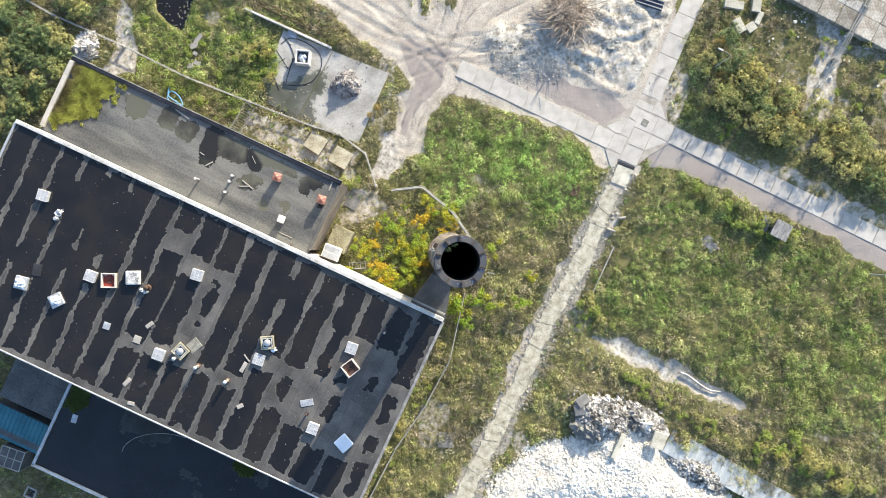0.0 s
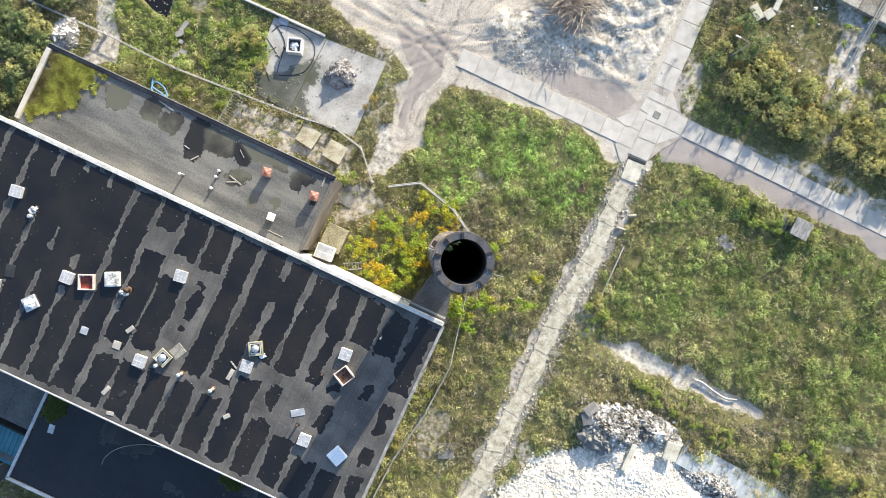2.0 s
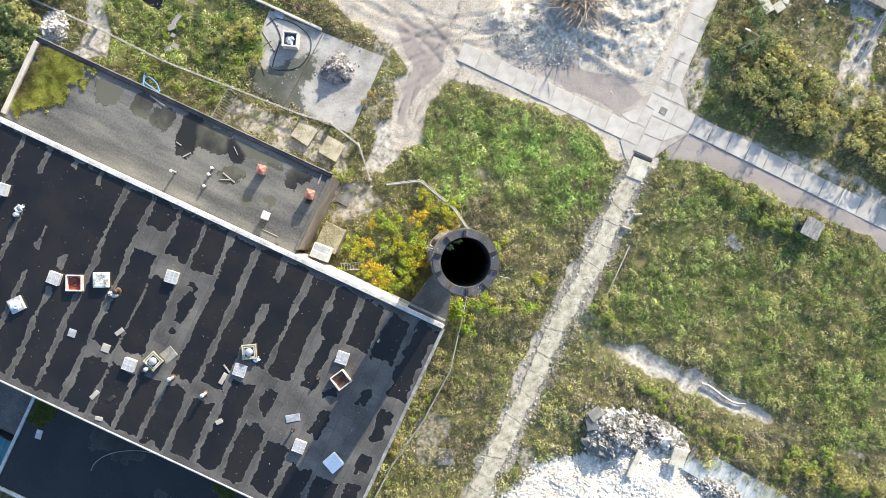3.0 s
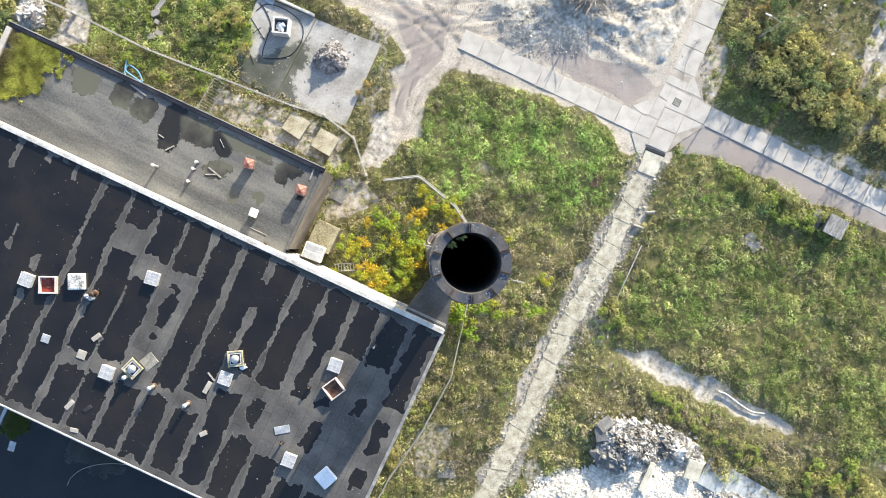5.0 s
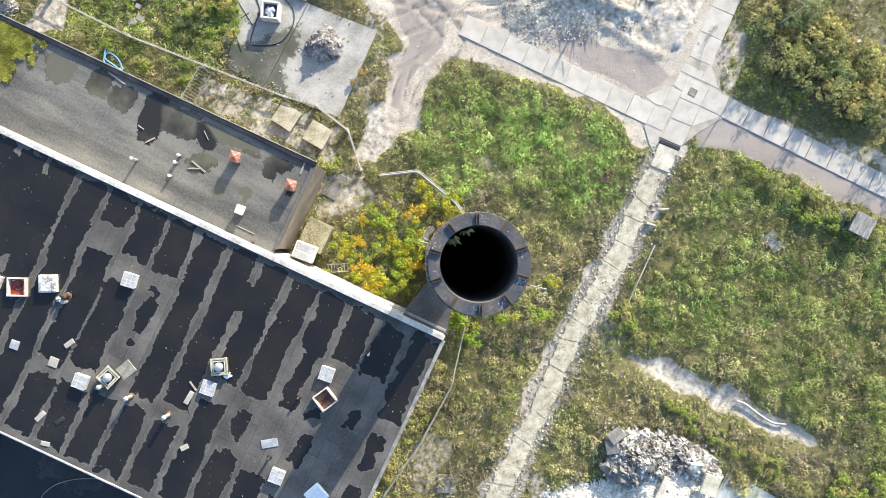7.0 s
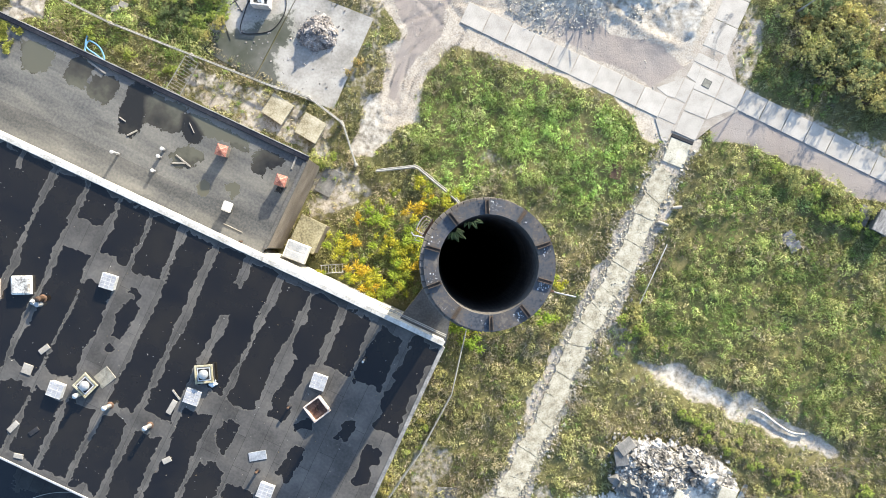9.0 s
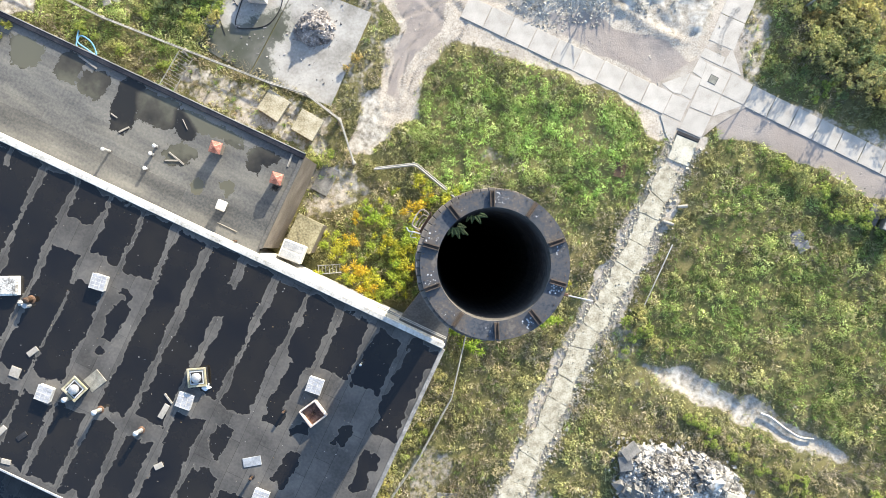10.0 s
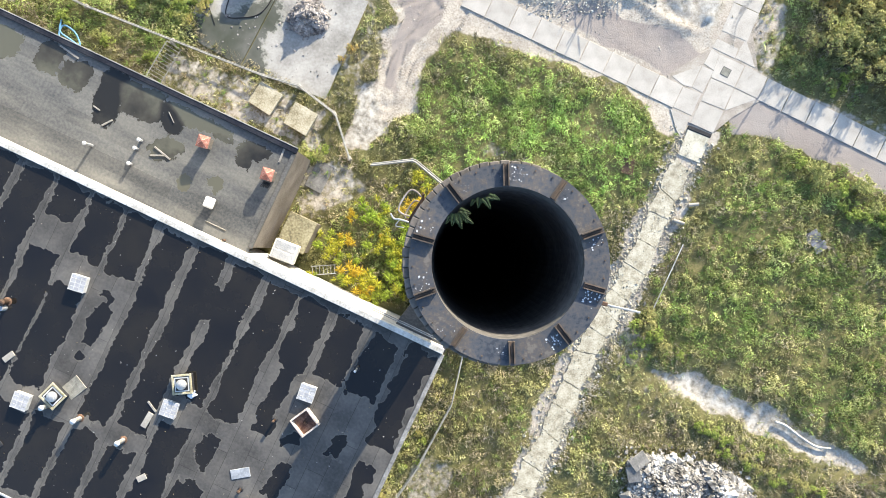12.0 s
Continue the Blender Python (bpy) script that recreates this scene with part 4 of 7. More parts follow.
# broken path: long cast lengths parted by ragged cracks, its sides crumbled away
M_PATH = surf("dusty_path_concrete", [(0.24, 0.215, 0.155), (0.41, 0.38, 0.295), (0.53, 0.505, 0.415)], 1.4, 9, 0.95, 0.9, vary=0.05)
footpath = tagged(new("pavement"), "narrow broken concrete path running through the grass", "path", kind="structure")
pr = np.random.default_rng(31)
line = np.array([tuple(p) for p in smooth_line([(*p, 0) for p in PATH], 24)])[:, :2]
along = np.concatenate([[0], np.cumsum(np.hypot(*np.diff(line, axis=0).T))])
cuts = [2.6]
while cuts[-1] < along[-1]:
    cuts.append(cuts[-1] + pr.uniform(1.7, 2.9))
skew = pr.uniform(-0.3, 0.3, len(cuts))


def path_point(s, v):
    x, y = np.interp(s, along, line[:, 0]), np.interp(s, along, line[:, 1])
    x1, y1 = np.interp(s + 0.4, along, line[:, 0]) - np.interp(s - 0.4, along, line[:, 0]), np.interp(s + 0.4, along, line[:, 1]) - np.interp(s - 0.4, along, line[:, 1])
    h = math.hypot(x1, y1)
    return x - y1 / h * v, y + x1 / h * v


def path_half(s, side):
    return 0.90 + 0.5 * (float(fnoise(np.array(s * 1.0), np.array(side * 7.0), 1.5, 2)) - 0.5) + 0.4 * (float(fnoise(np.array(s * 1.0), np.array(side * 5.0), 0.4, 4)) - 0.5)


for k in range(len(cuts) - 1):
    s0, s1 = cuts[k] + 0.03, cuts[k + 1] - 0.03
    out = []
    wig = [pr.normal(0, 0.025) for _ in range(9)], [pr.normal(0, 0.025) for _ in range(9)]
    for i in range(9):
        v = -1 + 2 * i / 8
        out.append((s0 + skew[k] * v + wig[0][i], v * path_half(s0, 1 if v > 0 else -1)))
    m = max(4, int((s1 - s0) / 0.16))
    out += [(s0 + skew[k] + (s1 + skew[k + 1] - s0 - skew[k]) * i / m, None, 1) for i in range(1, m)]
    for i in range(9):
        v = 1 - 2 * i / 8
        out.append((s1 + skew[k + 1] * v + wig[1][i], v * path_half(s1, 1 if v > 0 else -1)))
    out += [(s1 - skew[k + 1] + (s0 - skew[k] - s1 + skew[k + 1]) * i / m, None, -1) for i in range(1, m)]
    pts = [path_point(q[0], q[1] if len(q) == 2 else q[2] * path_half(q[0], q[2])) for q in out]
    lift = 0.05 + pr.uniform(-0.02, 0.02)
    bm = bmesh.new()
    top = [bm.verts.new((*p, lift)) for p in pts]
    bot = [bm.verts.new((*p, -0.12)) for p in pts]
    bm.faces.new(top)
    for i in range(len(pts)):
        bm.faces.new((top[i], bot[i], bot[(i + 1) % len(pts)], top[(i + 1) % len(pts)]))
    part("slab", bm, M_PATH, footpath)

# concrete pads north of the annex
pad = tagged(new("yard_pad"), "two cast concrete yard pads, one stained dark", "pavement", kind="structure")
M_PADS = roof_material("stained_yard_concrete", [(0.25, 0.24, 0.215), (0.40, 0.385, 0.355), (0.52, 0.505, 0.47)], [(0.05, 0.056, 0.034), (0.085, 0.088, 0.068), (0.16, 0.155, 0.135)], "X", 40.0, None, 90.0, 80.0, 0.13, (0.7, 0.3), -0.2)
DAMP = [(-24.76, 15.77), (-20.39, 19.26), (-17.84, 19.17), (-15.30, 20.20), (-13.22, 20.67), (-13.21, 18.36), (-14.68, 16.96), (-14.39, 14.09), (-15.27, 13.90), (-22.45, 16.01)]
SPOT = [(-15.29, 18.81), (-13.91, 19.28), (-13.21, 18.36), (-14.04, 17.33), (-14.96, 17.65)]
for pts in ([(-18.19, 24.97), (-12.57, 22.63), (-16.67, 14.76), (-21.23, 17.35)], [(-12.52, 22.58), (-6.19, 20.06), (-9.68, 12.06), (-16.58, 14.71)]):
    a, b, c, d = (np.array(p) for p in pts)
    n = 60
    U, T = np.meshgrid(np.linspace(0, 1, n), np.linspace(0, 1, n))
    xy = (a * (1 - U[..., None]) + b * U[..., None]) * (1 - T[..., None]) + (d * (1 - U[..., None]) + c * U[..., None]) * T[..., None]
    X, Y = xy[..., 0], xy[..., 1]
    idx = np.arange(n * n).reshape(n, n)
    faces = np.stack([idx[:-1, :-1], idx[1:, :-1], idx[1:, 1:], idx[:-1, 1:]], -1).reshape(-1, 4).tolist()
    verts = np.stack([X, Y, X * 0 + 0.06], -1).reshape(-1, 3).tolist()
    edge = [*idx[0], *idx[1:, -1], *idx[-1, -2::-1], *idx[-2:0:-1, 0]]
    base = len(verts)
    verts += [(verts[e][0], verts[e][1], -0.2) for e in edge]
    faces += [(int(edge[i]), int(edge[(i + 1) % len(edge)]), base + (i + 1) % len(edge), base + i) for i in range(len(edge))]
    ob = flat("slab", verts, faces, M_PADS, pad)
    level = np.maximum(sdist(DAMP, X, Y) * 0.35, sdist(SPOT, X, Y) * 0.5)
    level = np.concatenate([(0.5 + np.clip(level, -0.5, 0.5)).ravel(), np.full(len(edge), 0.4)])
    at = ob.data.attributes.new("wet", "FLOAT", "POINT")
    at.data.foreach_set("value", level.astype(np.float32))

# slab yard in the north-east
yard = tagged(new("paved_yard"), "raised yard of large square concrete slabs", "pavement", kind="structure")
YS = slab_mesh(2.3, 2.3, 1.0)
YS.materials[0] = surf("tan_yard_slab", [(0.14, 0.122, 0.095), (0.26, 0.235, 0.195), (0.40, 0.375, 0.335)], 0.6, 4, 0.9, 0.3, vary=0.32)
YB = YS.copy()
YB.materials[0] = M_PADWET
for i in range(9):
    for j in range(4):
        p = Vector((39.61, 28.97)) + Vector((math.cos(radians(-28)), math.sin(radians(-28)))) * 2.3 * i + Vector((math.sin(radians(28)), math.cos(radians(28)))) * (2.3 * j + 0.4)
        o = new("slab", YB if random.random() < 0.3 else YS)
        o.parent = yard
        o.matrix_basis = pose(p.x, p.y, 0.72 + random.uniform(-0.02, 0.02), 0, 0, -28 + random.uniform(-0.4, 0.4))

# ---- things on the hall roof ----


def on_hall(p, z, rz=0.0):
    return HALL @ pose(p[0], p[1], z, 0, 0, rz)


def wired_skylight(p, rz=0.0, size=1.06, label="raised skylight with white-barred wired glass panes", h=0.42):
    o = thing("skylight", on_hall(p, TOP, rz), label, "skylight", "skylights on the hall roof")
    bm = bmesh.new()
    block(bm, 0, 0, -0.02, size, size, h, bevel=0.02)
    part("kerb", bm, M_BARS, o)
    n = 3
    c = size / n
    for i in range(n):
        for j in range(n + 1):
            part("pane", boxed((i - 1) * c, (j - 1.5) * size / (n + 1), h - 0.02, c - 0.07, size / (n + 1) - 0.06, 0.03 + random.uniform(0, 0.015), rx=random.uniform(-1.5, 1.5)), M_SKYPANE, o)
    for i in range(n + 1):
        part("glazing_bar", boxed((i - 1.5) * c, 0, h - 0.035, 0.045, size + 0.06, 0.06, bevel=0.008), M_BARS, o)
    for j in range(n + 2):
        part("glazing_bar", boxed(0, (j - 2) * size / (n + 1), h - 0.037, size + 0.02, 0.035, 0.055, bevel=0.008), M_BARS, o)
    return o


M_PANE = surf("grey_wired_pane", [(0.25, 0.27, 0.30), (0.36, 0.38, 0.41), (0.46, 0.47, 0.50)], 1.5, 12, 0.25, 0.05, vary=0.12, spec=0.5)
M_SKYPANE = surf("frosted_wired_pane", [(0.30, 0.31, 0.335), (0.40, 0.405, 0.425), (0.50, 0.50, 0.51)], 2.5, 14, 0.35, 0.1, vary=0.1, spec=0.5)
M_BARS = surf("dirty_white_bar", [(0.40, 0.39, 0.37), (0.53, 0.525, 0.51), (0.64, 0.635, 0.62)], 2.0, 9, 0.6, 0.1)
M_RIM = surf("faded_cream_rim", [(0.33, 0.26, 0.22), (0.50, 0.43, 0.38), (0.62, 0.57, 0.53)], 1.5, 9, 0.6, 0.1)
M_BLUEP = surf("pale_acrylic", [(0.52, 0.58, 0.64), (0.62, 0.67, 0.72), (0.70, 0.74, 0.78)], 0.8, 7, 0.25, 0.03, spec=0.5)
M_FOIL = surf("crumpled_foil", [(0.45, 0.50, 0.56), (0.66, 0.69, 0.72), (0.82, 0.83, 0.84)], 3.0, 14, 0.35, 0.3)
M_YELLOW = surf("yellowed_frame", [(0.25, 0.22, 0.13), (0.38, 0.345, 0.23), (0.50, 0.47, 0.36)], 1.5, 9, 0.6, 0.1)
M_AMBERF = surf("dirty_brown_pan", [(0.06, 0.03, 0.02), (0.14, 0.07, 0.045), (0.26, 0.16, 0.11)], 1.8, 9, 0.4, 0.1)

for p, a in (((41.58, 5.59), 8), ((33.87, 10.90), 4), ((24.26, 6.29), 8), ((24.38, 15.12), 5), ((7.16, 6.40), 6), ((7.30, 15.31), 4)):
    wired_skylight(p, a)
wired_skylight((15.11, 11.36), 6, 1.06, "skylight with a bluish wired glass top", 0.3)


def crumple(bm, r, h, seed):
    bmesh.ops.create_icosphere(bm, subdivisions=3, radius=1.0)
    for v in bm.verts:
        q = 0.72 + 0.5 * noise.noise(v.co * 1.7 + Vector((seed, 0, 0))) + 0.16 * noise.cell(v.co * 4 + Vector((seed, 3, 1)))
        v.co = Vector((v.co.x * r * q, v.co.y * r * q * 0.85, max(0.0, v.co.z) * h * q))
    return bm


for p, s in (((39.93, 14.46), 1.0), ((36.02, 14.57), 5.0)):
    o = thing("covered_skylight", on_hall(p, TOP, 10 * s), "skylight kerb wrapped in torn crumpled foil", "skylight")
    part("kerb", boxed(0, 0, -0.02, 1.3, 1.3, 0.3, bevel=0.03), M_ZINC, o)
    bm = crumple(bmesh.new(), 0.72, 0.42, s)
    bm.transform(Matrix.Translation((0, 0, 0.27)))
    part("foil", bm, M_FOIL, o, "crumpled pale foil")

o = thing("open_skylight", on_hall((32.05, 10.54), TOP, 24), "open roof hatch with a white rim and red inside", "skylight")
bm = bmesh.new()
for i, j, sx, sy in ((0.68, 0, 0.12, 1.48), (-0.68, 0, 0.12, 1.48), (0, 0.68, 1.24, 0.12), (0, -0.68, 1.24, 0.12)):
    block(bm, i, j, -0.02, sx, sy, 0.42, bevel=0.015)
part("rim", bm, M_RIM, o, "faded pink-white rim")
part("pan", boxed(0, 0, 0.0, 1.26, 1.26, 0.05), M_RED, o, "red painted pan")
part("ring", lathe(bmesh.new(), [(0.26, 0.05), (0.26, 0.1), (0.16, 0.1), (0.16, 0.05)], 20, closed=True), M_RUST, o)
bm = bmesh.new()
for i in (-0.4, 0.4):
    block(bm, i, -0.5, 0.05, 0.22, 0.05, 0.06)
part("bracket", bm, M_WPAINT, o)

o = thing("skylight_cover", on_hall((29.97, 9.26), TOP, 26), "white skylight dome smeared with dirt", "skylight")
part("kerb", boxed(0, 0, -0.02, 1.38, 1.38, 0.3, bevel=0.03), M_WPAINT, o)
part("dome", boxed(0, 0, 0.27, 1.46, 1.46, 0.2, bevel=0.08, taper=0.9), surf("dirty_white_dome", [(0.08, 0.075, 0.07), (0.30, 0.29, 0.27), (0.62, 0.62, 0.59), (0.72, 0.72, 0.70)], 1.6, 9, 0.4, 0.1), o, "white dome smeared with dirt")

o = thing("skylight_dome", on_hall((3.87, 15.36), TOP, 66), "flat pale blue-white acrylic skylight dome in the shade", "skylight")
part("kerb", boxed(0, 0, -0.02, 1.36, 1.36, 0.24, bevel=0.03), M_ZINC, o)
part("dome", boxed(0, 0, 0.21, 1.5, 1.5, 0.16, bevel=0.07, taper=0.93), M_BLUEP, o, "pale blue-white acrylic dome")

o = thing("open_skylight", on_hall((6.43, 8.24), TOP, 62), "open skylight box with a pale rim and brown inside", "skylight")
bm = bmesh.new()
for i, j, sx, sy in ((0.66, 0, 0.1, 1.42), (-0.66, 0, 0.1, 1.42), (0, 0.66, 1.22, 0.1), (0, -0.66, 1.22, 0.1)):
    block(bm, i, j, -0.02, sx, sy, 0.6, bevel=0.015)
part("rim", bm, M_RIM, o, "pale rim")
part("pan", boxed(0, 0, 0.0, 1.24, 1.24, 0.16), M_AMBERF, o, "dirty brown inside")
part("debris", crumple(bmesh.new(), 0.3, 0.35, 3.3), M_RUST, o)


def roof_fan(p, rz, label):
    o = thing("roof_fan", on_hall(p, TOP, rz), label, "roof fan", "roof fans on the hall")
    part("kerb", boxed(0, 0, -0.02, 1.3, 1.3, 0.45, bevel=0.03), M_TAR, o)
    for i, j, sx, sy in ((0.6, 0, 0.14, 1.36), (-0.6, 0, 0.14, 1.36), (0, 0.6, 1.06, 0.14), (0, -0.6, 1.06, 0.14)):
        part("frame_rail", boxed(i, j, 0.42, sx, sy, 0.1, bevel=0.015), M_YELLOW, o, "yellowed frame rail")
    part("inner_frame", boxed(0, 0, 0.42, 0.98, 0.98, 0.06, bevel=0.01), M_WPAINT, o)
    part("grille", boxed(0, 0, 0.47, 0.8, 0.8, 0.03), M_TAR, o)
    part("cowl", lathe(bmesh.new(), [(0.34, 0.48), (0.36, 0.62), (0.32, 0.72), (0.22, 0.82), (0.08, 0.87)], 20), M_ZINC, o, "round zinc cowl", True)
    return o


f1 = roof_fan((22.50, 13.85), 70, "roof fan with a zinc cowl in a yellowed square frame")
f2 = roof_fan((14.99, 9.42), 30, "roof fan with a zinc cowl and torn foil at its kerb")
bm = crumple(bmesh.new(), 0.4, 0.25, 7.7)
bm.transform(Matrix.Translation((-0.45, 0.75, 0.05)))
part("foil", bm, M_FOIL, f2, "torn white foil")
o = thing("fan_lid", on_hall((21.62, 12.88), TOP, 64), "mottled grey sheet lying beside a roof fan", "sheet")
part("sheet", boxed(0, 0, 0.0, 1.35, 1.1, 0.07, bevel=0.01, ry=3), surf("mottled_sheet", [(0.16, 0.15, 0.12), (0.26, 0.25, 0.21), (0.38, 0.36, 0.30)], 2.5, 16, 0.9, 0.2), o)


def vent_pipe(p, r=0.16, h=1.0, mat=None, label="white plastic vent pipe with a rusty collar"):
    o = thing("vent_pipe", on_hall(p, TOP), label, "vent pipe", "vent pipes on the hall roof")
    part("pipe", lathe(bmesh.new(), [(r, -0.02), (r, h - 0.12), (r + 0.02, h - 0.12), (r + 0.02, h)], 16), mat or M_WPAINT, o, "", True)
    part("collar", lathe(bmesh.new(), [(r + 0.13, -0.01), (r + 0.11, 0.03), (r + 0.02, 0.08)], 12), M_RUST if r > 0.12 else M_TAR, o, "rusty felt collar")


for p in ((22.67, 14.68), (20.38, 14.59), (17.09, 14.66)):
    vent_pipe(p)
vent_pipe((4.82, 3.55), 0.07, 1.1, None, "thin white-topped vent pipe")
vent_pipe((8.38, 9.05), 0.08, 0.6, M_RUST, "short rusty vent pipe")
vent_pipe((8.47, 14.30), 0.09, 0.6, M_RUST, "short rusty vent pipe")
vent_pipe((28.24, 9.56), 0.2, 0.7, M_RUST, "bent rusty iron vent pipe")
for p, s in (((39.54, 6.62), 2.0), ((28.75, 10.08), 4.2)):
    o = thing("broken_cowl", on_hall(p, TOP, 40 * s), "crushed zinc vent cowl lying on the felt", "vent cowl")
    part("cowl", crumple(bmesh.new(), 0.55 if s < 3 else 0.32, 0.5, s), M_ZINC, o)
    part("stub", lathe(bmesh.new(), [(0.2, 0), (0.2, 0.5), (0.15, 0.55)], 14, 0.5, 0.2), M_ZINC, o)
for p, sx, sy, rz, mt in (((30.40, 14.80), 0.7, 0.7, 5, M_ZINC), ((27.05, 14.74), 0.75, 0.75, 4, M_CONCRETE), ((26.54, 12.88), 0.85, 0.4, 62, M_CONCRETE), ((39.10, 12.66), 0.9, 1.2, 14, M_TAR), ((26.18, 19.03), 0.4, 0.95, -20, M_CONCRETE),
                         ((24.65, 18.69), 0.35, 0.8, -30, M_TAR), ((24.91, 20.82), 0.7, 0.35, 12, M_CONCRETE), ((8.94, 13.31), 1.3, 0.65, 35, M_ZINC), ((14.87, 16.45), 0.65, 0.4, 50, M_CONCRETE), ((16.21, 12.75), 0.4, 1.1, -5, M_CONCRETE), ((16.29, 11.79), 0.14, 0.9, 62, M_WOOD)):
    o = tagged(part("loose_slab", boxed(0, 0, 0, sx, sy, 0.07, bevel=0.012), mt), "loose weathered slab lying on the bitumen roof", "slab", "loose slabs on the roof")
    o.matrix_world = on_hall(p, TOP + 0.005, rz)
# pipes along the parapet near the chimney
for j, w in enumerate((-0.52, -0.62)):
    part("conduit", tube(bmesh.new(), [(0.1, w, TOP - 0.05 - 0.1 * j), (5.6, w, TOP - 0.05 - 0.1 * j)], 0.035, 6), M_PIPE, hall)

# ---- things on the annex roof ----


def annex_thing(name, p, rz, label, cat, group=""):
    return thing(name, HALL @ pose(p[0], p[1], AZ, 0, 0, rz), label, cat, group)


for p, lab in (((22.05, -5.94), "brick vent shaft with a faded red pyramid cap"), ((16.83, -5.77), "brick vent shaft with a faded red pyramid cap and torn netting")):
    o = annex_thing("vent_shaft", p, 8, lab, "vent shaft", "vent shafts on the annex")
    part("shaft", boxed(0, 0, -0.02, 0.75, 0.75, 0.95, bevel=0.02), M_BRICKW, o)
    bm = bmesh.new()
    block(bm, 0, 0, 0.93, 0.9, 0.9, 0.06)
    block(bm, 0, 0, 0.99, 0.9, 0.9, 0.26, taper=0.06)
    part("cap", bm, M_REDCAP, o, "faded red pyramid cap")
    if "netting" in lab:
        bm = bmesh.new()
        for k in range(14):
            q = [(random.uniform(-0.3, 0.3), 0.5 + random.uniform(0, 0.5), random.uniform(0.3, 0.8)) for _ in range(4)]
            tube(bm, smooth_line(q, 4), 0.022, 4)
        part("netting", bm, M_TAR, o)
o = annex_thing("vent_box", (19.85, -2.10), 4, "small white-capped vent box", "vent")
part("shaft", boxed(0, 0, -0.02, 0.6, 0.6, 0.65, bevel=0.02), M_DARKC, o)
part("cap", boxed(0, 0, 0.6, 0.85, 0.85, 0.22, bevel=0.07, taper=0.8), M_WPAINT, o, "rough white cap")
for p, h in (((29.68, -2.19), 1.2), ((26.53, -4.06), 0.55), ((26.55, -3.39), 0.55), ((26.50, -2.17), 0.5)):
    o = annex_thing("roof_vent", p, 0, "slim zinc roof vent with a round cap", "roof vent", "roof vents on the annex")
    part("pipe", lathe(bmesh.new(), [(0.1, -0.02), (0.1, h)], 12), M_ZINC, o)
    part("cap", lathe(bmesh.new(), [(0.15, h - 0.04), (0.145, h + 0.04), (0.04, h + 0.09)], 14), M_WPAINT, o)
    part("collar", lathe(bmesh.new(), [(0.26, -0.01), (0.25, 0.015), (0.12, 0.04)], 14), M_DARKC, o)
for p, l, rz, w in (((24.76, -3.88), 1.5, -14, 0.13), ((25.01, -3.57), 1.1, 25, 0.12), ((16.72, -7.63), 1.4, 94, 0.14), ((34.15, -7.71), 1.7, -10, 0.14), ((18.92, -0.72), 1.7, 0, 0.07), ((30.56, -4.82), 0.6, -10, 0.1), ((29.40, -4.17), 0.9, 52, 0.13), ((25.28, -6.55), 0.9, -40, 0.05)):
    o = tagged(part("board", boxed(0, 0, 0, l, w, 0.07, bevel=0.01), M_WOOD), "weathered board lying on the felt roof", "board", "boards on the annex roof")
    o.matrix_world = HALL @ pose(p[0], p[1], AZ + 0.015, 0, 0, rz)
o = tagged(part("rusty_post", lathe(bmesh.new(), [(0.07, 0), (0.07, 0.7)], 10), M_RUST), "short rusty post beside the parapet", "post")
o.matrix_world = HALL @ pose(*(17.81, -0.05), AZ)

# ---- low platform, cabinet and ladder at the annex corner ----
o = thing("low_roof", HALL @ pose(*(13.92, -2.50), 0), "small low roof of mossy cream concrete", "roof")
part("slab", boxed(0.0, -0.1, 2.15, 2.3, 2.7, 0.22, bevel=0.03), surf("mossy_concrete", [(0.10, 0.09, 0.06), (0.24, 0.22, 0.14), (0.36, 0.34, 0.24)], 0.7, 6, 0.95, 0.3), o)
part("wall", boxed(0.0, -0.1, -0.3, 2.1, 2.5, 2.46), M_BRICKW, o)
o = thing("cabinet", HALL @ pose(*(14.01, -0.94), 2.37, 0, 0, 4), "white sheet-metal cabinet with grey panels", "cabinet")
part("body", boxed(0, 0, 0, 1.9, 1.5, 0.9, bevel=0.03), M_WPAINT, o)
for j in (-0.36, 0.36):
    part("panel", boxed(0, j, 0.9, 1.65, 0.58, 0.03, bevel=0.008), M_PANE, o)
o = thing("ladder", pose(*(-9.68, -1.87), 0.5, 0, 0, 4), "grey metal ladder lying among the bushes", "ladder")
for j in (-0.35, 0.35):
    part("rail", tube(bmesh.new(), [(-1.0, j, 0), (1.0, j, 0)], 0.03, 6), M_ZINC, o)
for k in range(7):
    part("rung", tube(bmesh.new(), [(-0.9 + 0.3 * k, -0.35, 0), (-0.9 + 0.3 * k, 0.35, 0)], 0.02, 5), M_ZINC, o)

# ---- moss on the annex roof ----


def cloud(name, V, F, tints, material, label, cat, kind="stuff", parent=None):
    """A mesh from arrays: corners, faces of equal size, a colour for each corner."""
    V, F = np.asarray(V, np.float32), np.asarray(F, np.int32)
    me = bpy.data.meshes.new(name)
    me.vertices.add(len(V))
    me.vertices.foreach_set("co", V.ravel())
    k = F.shape[1]
    me.loops.add(F.size)
    me.loops.foreach_set("vertex_index", F.ravel())
    me.polygons.add(len(F))
    me.polygons.foreach_set("loop_start", np.arange(0, F.size, k, dtype=np.int32))
    me.update(calc_edges=True)
    me.shade_flat()
    if tints is not None:
        at = me.attributes.new("tint", "FLOAT_COLOR", "POINT")
        at.data.foreach_set("color", np.concatenate([tints, np.ones((len(V), 1))], 1).astype(np.float32).ravel())
    me.materials.append(material)
    ob = new(name, me)
    ob.parent = parent
    if label:
        tagged(ob, label, cat, kind=kind)
    return ob


